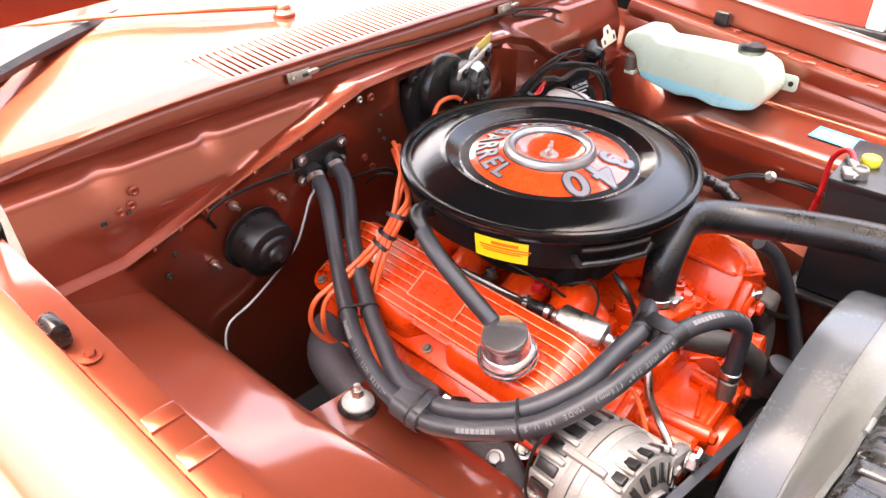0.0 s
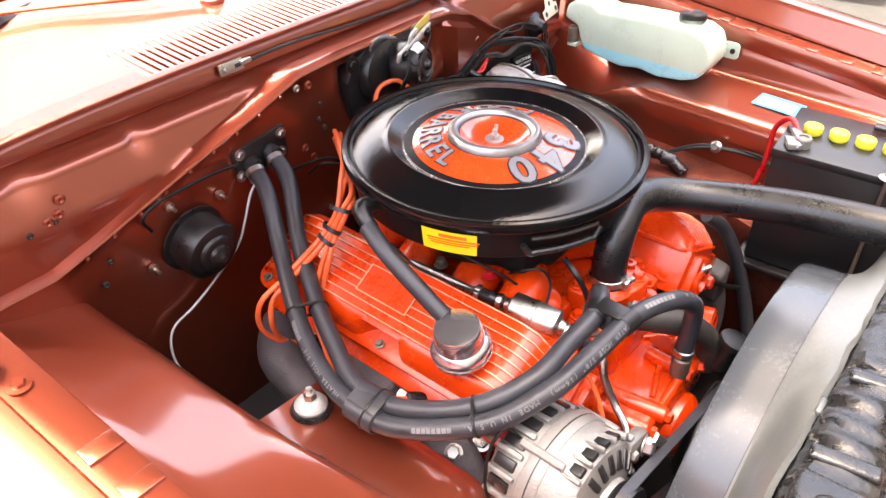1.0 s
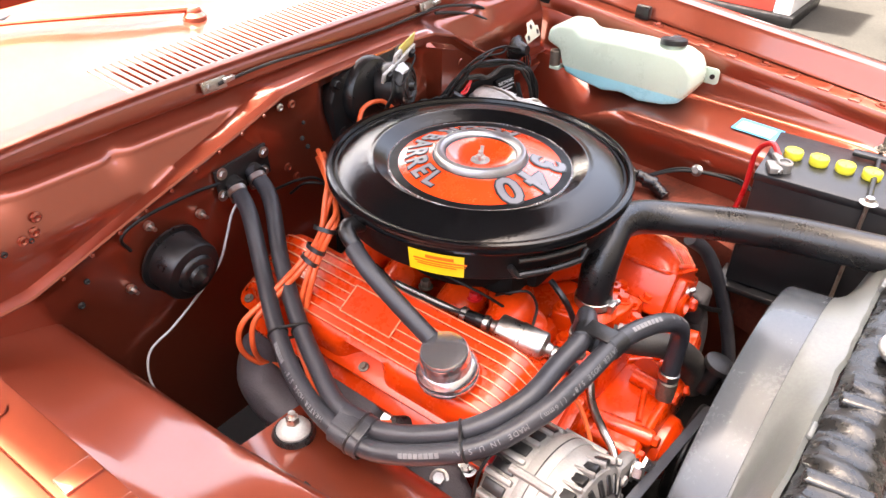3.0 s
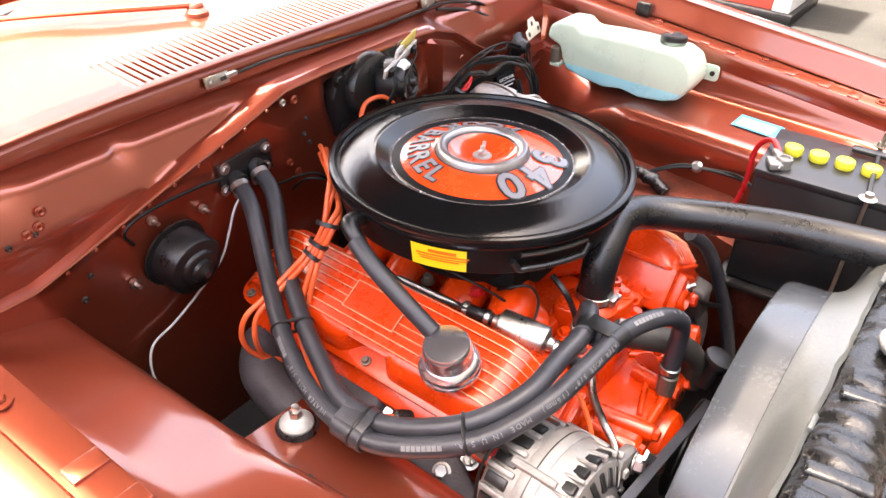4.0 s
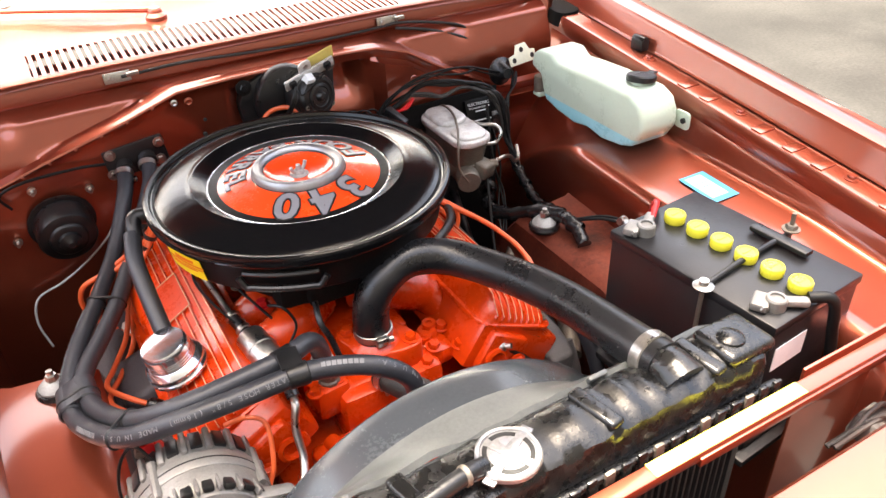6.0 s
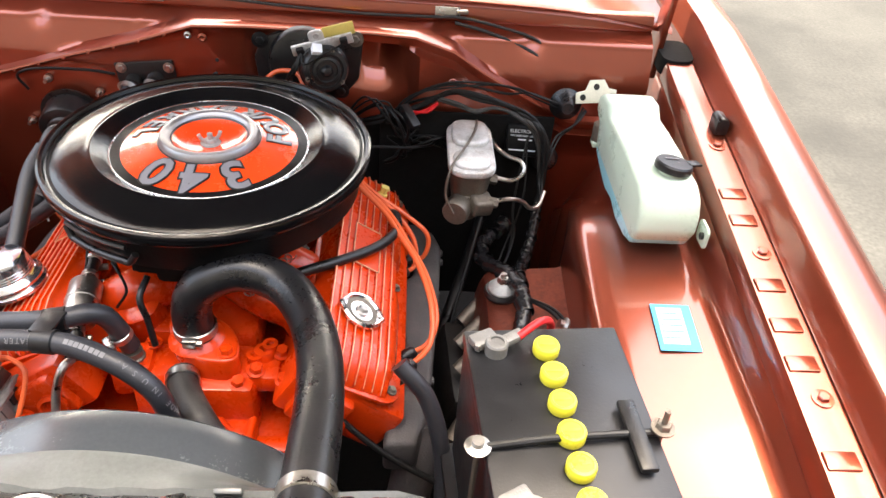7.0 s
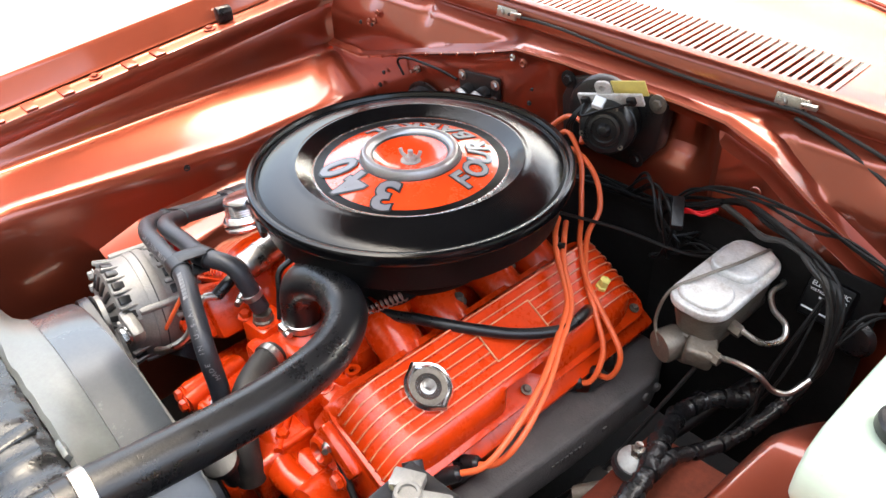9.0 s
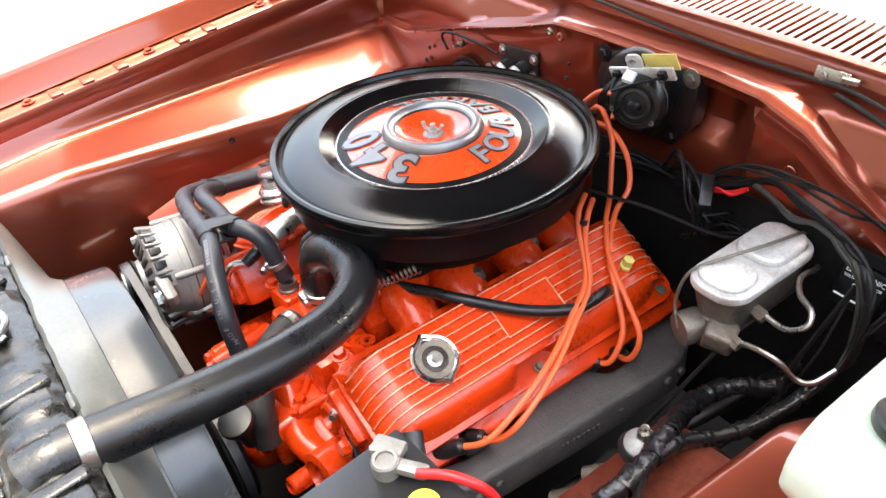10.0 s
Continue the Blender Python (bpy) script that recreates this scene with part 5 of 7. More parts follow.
wc = part("filler_cap", lathe([(0.0255, 0), (0.026, 0.002), (0.026, 0.009), (0.024, 0.0115), (0, 0.012)], at(0.625, -0.012, 0.900, -6, 8, 0), 32), CASE, wb, "black screw cap")
part("cap_tab", box((0.02, 0.016, 0.004), at(0.655, -0.005, 0.906, -6, 8, 20), 0.0015), SATIN, wc)
for k in range(3):
    part("cap_writing", box((0.022 - 0.004 * k, 0.0025, 0.0008), at(0.624, -0.004 - 0.008 * k, 0.9123 - 0.0006 * k, -6, 8, 10), 0.0), GREYINK, wc)
tab = part("mounting_tab", prism(rounded(0.034, 0.032, 0.008), 0.004, at(0.660, -0.084, 0.845, 0, 90, 0) @ pose(0, 0, 0, 0, 0, 90), 0.001), BOTTLE, wb)
part("tab_hole", lathe([(0.005, 0), (0.005, 0.0052), (0, 0.0052)], at(0.6615, -0.089, 0.845, 0, -90, 0), 14), INK, tab)
pump_ = part("washer_pump", lathe([(0.009, -0.014), (0.0115, -0.012), (0.0115, 0.018), (0.010, 0.020), (0, 0.020)], at(0.580, 0.216, 0.826), 20), CASTSTEEL, wb, "small brass coloured pump can")
part("pump_base", box((0.026, 0.022, 0.008), at(0.582, 0.212, 0.811), 0.002), BOTTLE, pump_)
lb = thing("warning_label", "white and cyan paper label stuck on the inner fender", "label", (0.60, -0.20, 0.79))
LM = at(0.603, -0.212, 0.7920, 0, -3, -4)
part("label_back", box((0.050, 0.084, 0.0006), LM), BLUE, lb)
part("label_white", box((0.032, 0.066, 0.0006), LM @ at(-0.003, 0.002, 0.0007)), PALEBLUE, lb)
for k in range(5):
    part("print_bar", box((0.028, 0.0018, 0.0004), LM @ at(-0.004, 0.024 - 0.011 * k, 0.0012)), BLUE, lb)

# ---- brake master cylinder ----
mc = thing("brake_master_cylinder", "cast brake master cylinder with a silver lid", "master cylinder", (0.362, 0.19, 0.70))
bowl = []
for w_, l_, r_, z_, dy_ in ((0.030, 0.080, 0.012, 0.728, 0.0), (0.046, 0.112, 0.018, 0.738, 0.0), (0.056, 0.134, 0.022, 0.752, 0.0), (0.062, 0.146, 0.026, 0.770, 0.0), (0.066, 0.154, 0.028, 0.786, 0.0), (0.070, 0.158, 0.029, 0.790, 0.0), (0.070, 0.158, 0.029, 0.797, 0.0)):
    ring_ = rounded(w_, l_, r_, 7)
    bowl.append([(0.366 + a_, 0.187 + b_ + dy_, z_) for a_, b_ in ring_ + ring_[:1]])
bw = sheet(bowl)
for row in (bowl[0], bowl[-1]):
    bw.faces.new([bw.verts.new(p) for p in row[:-1]])
bmesh.ops.remove_doubles(bw, verts=bw.verts, dist=1e-6)
part("reservoir", bw, CASTSTEEL, mc, smooth=50)
part("bore", lathe([(0.022, 0.0), (0.024, 0.01), (0.024, 0.180), (0.022, 0.186), (0, 0.186)], along((0.362, 0.302, 0.732), (0, -1, 0)), 28), CASTSTEEL, mc)
part("mounting_flange", prism([(-0.045, 0), (-0.02, -0.03), (0.02, -0.03), (0.045, 0), (0.02, 0.03), (-0.02, 0.03)], 0.012, along((0.362, 0.300, 0.732), (0, -1, 0)), 0.004), CASTSTEEL, mc)
part("nose", lathe([(0.020, 0), (0.0215, 0.004), (0.0215, 0.026), (0.020, 0.029), (0, 0.030)], along((0.352, 0.125, 0.735), (-0.35, -0.93, -0.05)), 26), CASTSTEEL, mc)
part("outlet_block", box((0.036, 0.034, 0.030), at(0.384, 0.118, 0.742, 10, 8, 24), 0.006, 3), CASTSTEEL, mc)
ml = part("lid", prism(rounded(0.076, 0.166, 0.030, 8), 0.013, at(0.366, 0.187, 0.795), 0.004, 3), LIDMETAL, mc, "bright metal lid")
part("lid_dome", prism(rounded(0.060, 0.058, 0.022, 7), 0.009, at(0.366, 0.140, 0.805), 0.004, 3), LIDMETAL, ml)
part("lid_dome", prism(rounded(0.062, 0.080, 0.022, 7), 0.013, at(0.366, 0.222, 0.805), 0.006, 3), LIDMETAL, ml)
part("bail", tube([(0.340, 0.098, 0.735), (0.326, 0.106, 0.765), (0.332, 0.118, 0.806), (0.350, 0.15, 0.8185), (0.370, 0.20, 0.8235), (0.379, 0.25, 0.820), (0.376, 0.274, 0.806)], 0.0022, 8), CASTSTEEL, mc)
for p_ in ((0.396, 0.116, 0.748), (0.396, 0.158, 0.766)):
    part("outlet_fitting", hexbolt(p_, (1, -0.1, -0.1), 0.0085, 0.016), CASTSTEEL, mc)
for pts in (((0.406, 0.115, 0.750), (0.430, 0.120, 0.752), (0.453, 0.130, 0.742), (0.469, 0.140, 0.723), (0.485, 0.150, 0.722), (0.496, 0.172, 0.736)),
            ((0.408, 0.157, 0.768), (0.437, 0.158, 0.764), (0.455, 0.166, 0.776), (0.450, 0.178, 0.788), (0.428, 0.190, 0.791), (0.412, 0.215, 0.792), (0.410, 0.25, 0.785), (0.40, 0.275, 0.77))):
    solo("brake_pipe", tube(pts, 0.0036, 8), STEEL, "thin bent steel brake pipe", "pipe", "brake pipes")

# ---- wiper motor, blower motor, heater plate on the firewall ----
wm = thing("wiper_motor", "black wiper motor on the firewall", "motor", (0.11, 0.29, 0.85))
plate = [(-0.090, -0.062), (-0.098, 0.010), (-0.085, 0.042), (-0.05, 0.056), (0.060, 0.062), (0.080, 0.048), (0.074, -0.02), (0.045, -0.058)]
WMM = Matrix(((1, 0, 0, 0.104), (0, 0, -1, 0.324), (0, 1, 0, 0.885), (0, 0, 0, 1)))
part("mounting_plate", prism(plate, 0.030, WMM, 0.004), SATIN, wm)
MAX = Vector((0.34, -0.93, 0.13)).normalized()
MH = Vector((0.134, 0.226, 0.905))
part("gear_case", lathe([(0.058, 0), (0.058, 0.010), (0.054, 0.017), (0.047, 0.020), (0, 0.021)], along((0.088, 0.296, 0.893), (0.05, -1, 0.05)), 36), SATIN, wm)
MM = along(MH - MAX * 0.060, MAX)
part("motor_can", lathe([(0.037, 0), (0.039, 0.006), (0.039, 0.036), (0.0375, 0.044), (0.034, 0.049), (0.0275, 0.0505), (0.0265, 0.0485), (0.0235, 0.0485), (0.0225, 0.051), (0.018, 0.0525), (0.0165, 0.0505), (0.010, 0.051), (0.0085, 0.055), (0.006, 0.0585), (0, 0.060)], MM, 44), SATIN, wm)
part("can_lip", lathe([(0.0385, 0.030), (0.0405, 0.0312), (0.0405, 0.0345), (0.0385, 0.036)], MM, 44, None, True), SATIN, wm)
for deg in (70, 200, 320):
    q = MM @ Matrix.Rotation(radians(deg), 4, "Z") @ Vector((0.0325, 0, 0.048))
    part("can_screw", lathe([(0.0042, 0), (0.0042, 0.0016), (0.0018, 0.0018), (0.0018, 0.0010), (0, 0.0010)], along(q, MAX), 12), CASTSTEEL, wm)
SB = at(0.123, 0.254, 0.940, 18, -14, 8)
strip = part("switch_plate", box((0.098, 0.005, 0.019), SB, 0.0012), LIDMETAL, wm, "pale metal switch strip")
part("switch_ear", prism(rounded(0.024, 0.034, 0.008), 0.004, SB @ at(-0.006, 0.003, 0.012, 90, 0, 0), 0.0008), LIDMETAL, strip)
part("ear_screw", lathe([(0.0045, 0), (0.0045, 0.002), (0.0015, 0.0022), (0, 0.0012)], SB @ at(-0.006, -0.001, 0.020, 90, 0, 0), 12), STEEL, strip)
for dx in (-0.036, 0.034):
    part("connector", box((0.012, 0.010, 0.012), SB @ at(dx, -0.004, 0.001), 0.002), SATIN, wm)
part("yellow_tab", box((0.050, 0.002, 0.024), SB @ at(0.030, 0.006, 0.014), 0.0005), PALEYELLOW, wm, "pale yellow paper tab")
part("white_plug", box((0.016, 0.016, 0.034), SB @ at(-0.014, -0.010, -0.006, 18, 24, 0), 0.002), WHITE, wm, "white plastic plug")
A_, B_ = SB @ Vector((-0.036, -0.010, 0.0)), SB @ Vector((0.034, -0.010, 0.001))
part("lead", tube([A_, A_ + Vector((0.006, -0.012, -0.012)), (A_ + B_) / 2 + Vector((0.0, -0.012, -0.006)), B_ + Vector((-0.01, -0.008, -0.004)), B_], 0.0017, 6), WIRE, wm)
for k in range(3):
    part("lead", tube([A_, A_ + Vector((-0.006 - 0.003 * k, -0.010, -0.020)), A_ + Vector((-0.016 - 0.004 * k, -0.004, -0.046)), A_ + Vector((-0.010, 0.012, -0.075))], 0.0017, 6), WIRE, wm)
for x, z, mt in ((0.018, 0.925, SATIN), (0.172, 0.935, CASTSTEEL), (0.148, 0.842, SATIN), (0.03, 0.833, SATIN)):
    part("plate_bolt", hexbolt((x, 0.2945, z), (0, -1, 0), 0.0075, 0.006, 0.0135), mt, wm)

bm_ = thing("blower_motor", "black heater blower motor on the firewall", "motor", (-0.335, 0.30, 0.78))
BLM = along((-0.314, 0.303, 0.768), (0.05, -1, -0.15)) @ Matrix.Scale(0.9, 4)
part("flange", lathe([(0.058, 0), (0.058, 0.004), (0.05, 0.006), (0, 0.006)], BLM, 40), SATIN, bm_)
part("motor_can", lathe([(0.050, 0), (0.050, 0.046), (0.0475, 0.051), (0.042, 0.0535), (0.033, 0.0545), (0.0315, 0.059), (0.029, 0.061), (0.020, 0.062), (0.0185, 0.068), (0.012, 0.071), (0.006, 0.076), (0, 0.076)], BLM, 44), SATIN, bm_)
for p in ((-0.34, 0.303, 0.835), (-0.259, 0.303, 0.785 + 0.03), (-0.385, 0.303, 0.755)):
    part("stud", lathe([(0.007, 0), (0.007, 0.006), (0.003, 0.007), (0.003, 0.018), (0, 0.018)], along(p, (0, -1, 0)), 10), STEEL, bm_)
hp = thing("heater_plate", "black heater core plate with two pipe stubs", "plate", (-0.18, 0.30, 0.84))
part("plate", box((0.098, 0.006, 0.052), at(-0.176, 0.301, 0.848, 0, -6, 0), 0.003), SATIN, hp)
for x, z in ((-0.198, 0.840), (-0.160, 0.845)):
    part("stub", tube([(x, 0.303, z), (x, 0.285, z - 0.004)], 0.0135, 16, 2), DARK, hp)
for x, z in ((-0.218, 0.828), (-0.137, 0.866), (-0.215, 0.862), (-0.14, 0.836)):
    part("plate_bolt", hexbolt((x, 0.298, z), (0, -1, 0), 0.006, 0.006, 0.009), STEEL, hp)

# ---- exhaust manifolds ----
emL = thing("exhaust_manifold", "grey cast iron exhaust manifold along the engine", "manifold", (0.30, -0.05, 0.60), "exhaust manifolds")
EM = [(0.345, 0.110), (0.342, 0.05), (0.337, -0.05), (0.328, -0.16), (0.322, -0.245), (0.306, -0.305), (0.262, -0.305), (0.270, -0.245), (0.286, -0.190), (0.286, -0.12), (0.268, -0.065), (0.258, -0.03),
      (0.262, 0.002), (0.282, 0.018), (0.298, 0.034), (0.300, 0.075), (0.286, 0.105), (0.266, 0.130), (0.262, 0.158), (0.280, 0.176), (0.308, 0.172), (0.332, 0.150)]
part("log", prism(EM[::-1], 0.058, at(0, 0, 0.614), 0.009, 3), IRON, emL, smooth=60)
part("down_pipe", tube([(0.312, -0.245, 0.640), (0.308, -0.275, 0.60), (0.300, -0.285, 0.54), (0.290, -0.28, 0.45)], (0.030, 0.030), 18), IRON, emL)
for y in (0.135, 0.015, -0.035, -0.16):
    part("port", box((0.075, 0.045, 0.040), at(0.245, y, 0.645, 0, 14, 0), 0.012, 3), IRON, emL)
for y in (0.095, 0.120, -0.175, -0.205):
    part("manifold_bolt", lathe([(0.0065, -0.002), (0.006, 0.003), (0.003, 0.0045), (0, 0.0045)], along((0.3445 if y > 0 else 0.3265, y, 0.648), (1, 0, 0)), 14), IRON, emL)
for k in range(8):
    part("casting_mark", box((0.0022, 0.0048, 0.0075 if k % 3 else 0.006), at(0.3348 + 0.0056 * k / 8, -0.082 + 0.0078 * k, 0.648, 0, 0, -5), 0.0006), IRON, emL)
part("casting_mark", box((0.0022, 0.007, 0.007), at(0.3412, 0.012, 0.648, 0, 0, -4), 0.0006), IRON, emL)
for ob in emL.children:
    ob.location = (-0.018, 0.018, -0.026)
emR = thing("exhaust_manifold", "grey cast iron exhaust manifold below the valve cover", "manifold", (-0.30, -0.05, 0.60), "exhaust manifolds")
part("log", tube([(-0.255, 0.20, 0.625), (-0.30, 0.16, 0.61), (-0.315, 0.08, 0.60), (-0.312, -0.02, 0.60), (-0.305, -0.13, 0.605), (-0.30, -0.22, 0.60), (-0.27, -0.28, 0.55)], (0.032, 0.034), 20), IRON_DARK, emR)
part("heat_box", box((0.066, 0.104, 0.078), at(-0.276, 0.004, 0.621, 0, -18, 3), 0.016, 4), IRON_DARK, emR)
part("heat_box", box((0.095, 0.135, 0.06), at(-0.300, -0.150, 0.612, 6, -10, -30), 0.014, 3), IRON_DARK, emR)
for p in ((-0.262, 0.060, 0.632), (-0.262, -0.052, 0.636), (-0.262, 0.082, 0.606), (-0.298, -0.168, 0.642), (-0.262, -0.185, 0.642), (-0.272, 0.13, 0.648)):
    part("manifold_bolt", hexbolt(p, (-0.5, -0.2, 0.8), 0.009, 0.010, 0.012), STEEL, emR)

# ---- fuel filter and line ----
ff = thing("fuel_filter", "small silver fuel filter can in its rubber line", "filter", (-0.138, -0.168, 0.76))
FD = Vector((0.012, -0.075, -0.006)).normalized()
part("can", lathe([(0.008, -0.042), (0.010, -0.036), (0.0195, -0.032), (0.0205, -0.030), (0.0205, -0.004), (0.0215, -0.003), (0.0215, 0.001), (0.0205, 0.002), (0.0205, 0.028), (0.0195, 0.031), (0.010, 0.035), (0.008, 0.042), (0, 0.042)], along((-0.138, -0.172, 0.762), FD), 32), STEEL, ff)
part("rubber_line", tube([(-0.144, -0.128, 0.765), (-0.148, -0.105, 0.766), (-0.151, -0.085, 0.766)], 0.0085, 12), RUBBER, ff)
part("line_clamp", clamp_band((-0.145, -0.122, 0.765), FD, 0.0088, 0.008), STEEL, ff)
part("line_clamp", clamp_band((-0.150, -0.09, 0.766), FD, 0.0088, 0.008), STEEL, ff)
part("steel_line", tube([(-0.151, -0.085, 0.766), (-0.154, -0.04, 0.767), (-0.158, 0.02, 0.768)], 0.0048, 10), STEEL, ff)
part("rubber_line", tube([(-0.131, -0.212, 0.758), (-0.128, -0.232, 0.752), (-0.128, -0.25, 0.742)], 0.0085, 12), RUBBER, ff)
part("line_clamp", clamp_band((-0.131, -0.218, 0.757), FD, 0.0088, 0.008), STEEL, ff)
solo("fuel_pipe", tube([(-0.128, -0.25, 0.742), (-0.132, -0.268, 0.745), (-0.140, -0.280, 0.72), (-0.142, -0.300, 0.69), (-0.155, -0.325, 0.675), (-0.175, -0.335, 0.665)], 0.0052, 10), STEEL, "bent steel fuel pipe down the front of the engine", "pipe")

# ---- shock absorber tops ----
for x, y in ((-0.386, -0.012), (0.411, -0.037)):
    sh = thing("shock_absorber_top", "zinc shock absorber top nut on a rubber bush", "shock absorber", (x, y, 0.685), "shock absorber tops")
    part("rubber_bush", lathe([(0.026, 0), (0.027, 0.004), (0.024, 0.009), (0, 0.009)], at(x, y, 0.687), 28), RUBBER, sh)
    part("cup_washer", lathe([(0.021, 0.008), (0.021, 0.012), (0.014, 0.020), (0.009, 0.022), (0, 0.022)], at(x, y, 0.687), 24), ZINC, sh)
    part("nut", hexbolt((x, y, 0.708), (0, 0, 1), 0.0085, 0.010), STEEL, sh)
    part("stud", lathe([(0.0045, 0), (0.0045, 0.009), (0, 0.010)], at(x, y, 0.716), 10), STEEL, sh)

# ---- rubber stops on the fender flanges ----
for s in (-1, 1):
    for y in (0.10,):
        st = solo("bonnet_stop", prism([(-0.010, 0), (0.010, 0), (0.010, 0.018), (0.006, 0.026), (-0.004, 0.028), (-0.010, 0.022)], 0.030, at(XC + s * (hw(y) + 0.036), y + 0.015, zf(y) + 0.0005, 90, 0, 0), 0.003), RUBBER, "small black rubber stop on the fender flange", "rubber stop", "bonnet stops")

# printed lettering along the heater hoses
HP1, HP2 = spline(H1, 12), spline(H2, 12)


def hose_print(path, text, share, size, turn, flip=False):
    """Small pale characters set one after another along a hose's side."""
    n = len(text)
    total = sum((q - p).length for p, q in zip(path, path[1:]))
    for i, ch in enumerate(text):
        if ch == " ":
            continue
        k = (i - n / 2) * size * 0.72 / total
        p, d = path_frame(path, share + (-k if flip else k))
        if flip:
            d = -d
        side = Vector((0, 0, 1)).cross(d).normalized()
        up = d.cross(side) * -1
        out = (Matrix.Rotation(radians(turn), 3, d) @ Vector((0, 0, 1)))
        out = (out - d * out.dot(d)).normalized()
        yv = out.cross(d)
        m = Matrix((d, yv, out)).transposed().to_4x4()
        m.translation = p + out * 0.01225
        if ch == "|":
            part("print_bar", box((size * 0.6, size * 0.7, 0.0005), m), HOSEINK, hh, smooth=0)
            continue
        me = glyphs(ch, size, 0.0003)
        me.transform(m)
        part("lettering", me, HOSEINK, hh, smooth=0)


hose_print(HP1, "HEATER HOSE 5/8\" (16mm)  MADE IN U.S.A.  ||||||||", 0.63, 0.0085, -50, True)
hose_print(HP1, "MADE IN U.S.A.  ||||||||", 0.865, 0.0085, -25, True)
hose_print(HP1, "HEATER HOSE 5/8\"  ||||||", 0.32, 0.0085, -45, True)

# ---- red and white block standing in the yard ----
rb = thing("painted_block", "red block with white sides and a black strip as its shadow", "block", (4.2, 0.8, 0))
part("red_face", box((0.5, 0.60, 1.2), at(4.1, 0.93, 0.66), 0.01), REDPAINT, rb)
part("white_side", box((0.52, 0.10, 1.2), at(4.1, 0.575, 0.66), 0.01), WHITEPAINT, rb)
part("white_side", box((0.52, 0.10, 1.2), at(4.1, 1.285, 0.66), 0.01), WHITEPAINT, rb)
# black strip drawn for the thin shadow along the block's foot
part("shadow_strip", box((0.56, 0.86, 0.06), at(4.1, 0.93, 0.03), 0.01), SATIN, rb)
# ---- spark plug wires ----
PLUG_R = [
    [(-0.060, 0.262, 0.850), (-0.105, 0.205, 0.872), (-0.150, 0.150, 0.878), (-0.170, 0.136, 0.860), (-0.190, 0.126, 0.829), (-0.205, 0.131, 0.803), (-0.230, 0.138, 0.781), (-0.246, 0.147, 0.764), (-0.280, 0.154, 0.743), (-0.315, 0.158, 0.727), (-0.325, 0.161, 0.697), (-0.315, 0.160, 0.662), (-0.288, 0.150, 0.632), (-0.262, 0.138, 0.622)],
    [(-0.055, 0.255, 0.845), (-0.105, 0.198, 0.862), (-0.150, 0.142, 0.866), (-0.170, 0.132, 0.853), (-0.190, 0.128, 0.821), (-0.207, 0.127, 0.797), (-0.230, 0.132, 0.776), (-0.248, 0.142, 0.757), (-0.275, 0.145, 0.743), (-0.302, 0.152, 0.722), (-0.312, 0.149, 0.690), (-0.300, 0.154, 0.650), (-0.282, 0.148, 0.630), (-0.258, 0.125, 0.624)],
    [(-0.065, 0.255, 0.840), (-0.115, 0.190, 0.852), (-0.165, 0.121, 0.850), (-0.190, 0.114, 0.834), (-0.207, 0.123, 0.796), (-0.227, 0.121, 0.770), (-0.247, 0.120, 0.730), (-0.266, 0.110, 0.693), (-0.284, 0.075, 0.668), (-0.312, 0.02, 0.665), (-0.326, -0.03, 0.678), (-0.302, -0.066, 0.674), (-0.276, -0.085, 0.664)],
    [(-0.058, 0.266, 0.835), (-0.112, 0.190, 0.842), (-0.165, 0.119, 0.842), (-0.190, 0.109, 0.827), (-0.208, 0.116, 0.793), (-0.226, 0.112, 0.770), (-0.244, 0.110, 0.732), (-0.262, 0.104, 0.690), (-0.276, 0.080, 0.652), (-0.304, 0.02, 0.652), (-0.328, -0.05, 0.670), (-0.306, -0.090, 0.668), (-0.278, -0.108, 0.658)],
]
PLUG_L = [
    [(0.045, 0.240, 0.862), (0.072, 0.235, 0.878), (0.104, 0.225, 0.848), (0.122, 0.208, 0.815), (0.142, 0.186, 0.784), (0.172, 0.148, 0.776), (0.215, 0.112, 0.757), (0.262, 0.094, 0.733), (0.300, 0.080, 0.704), (0.296, 0.070, 0.668), (0.268, 0.068, 0.658)],
    [(0.045, 0.232, 0.850), (0.077, 0.235, 0.854), (0.108, 0.230, 0.850), (0.138, 0.222, 0.829), (0.158, 0.205, 0.800), (0.166, 0.172, 0.777), (0.208, 0.118, 0.757), (0.246, 0.092, 0.737), (0.278, 0.074, 0.700), (0.282, 0.05, 0.666), (0.262, 0.04, 0.655)],
    [(0.130, 0.15, 0.80), (0.160, 0.108, 0.806), (0.185, 0.085, 0.793), (0.228, 0.056, 0.766), (0.258, 0.003, 0.755), (0.285, -0.052, 0.745), (0.303, -0.115, 0.728), (0.302, -0.165, 0.702), (0.274, -0.190, 0.682)],
    [(0.140, 0.155, 0.795), (0.172, 0.112, 0.802), (0.196, 0.085, 0.788), (0.238, 0.052, 0.764), (0.268, -0.003, 0.751), (0.296, -0.060, 0.736), (0.311, -0.118, 0.714), (0.302, -0.148, 0.690), (0.274, -0.160, 0.676)],
]
for s, group in ((-1, PLUG_R), (1, PLUG_L)):
    for pts in group:
        w = solo("spark_plug_wire", tube(pts, 0.0039, 10, 8), PLUGWIRE, "orange spark plug wire draped over the valve cover", "wire", "spark plug wires")
        d = (Vector(pts[-1]) - Vector(pts[-2])).normalized()
        part("boot", lathe([(0.006, -0.012), (0.0095, -0.008), (0.0105, 0.016), (0.009, 0.026), (0, 0.026)], along(Vector(pts[-1]), d), 14), RUBBER, w, "black rubber plug boot")
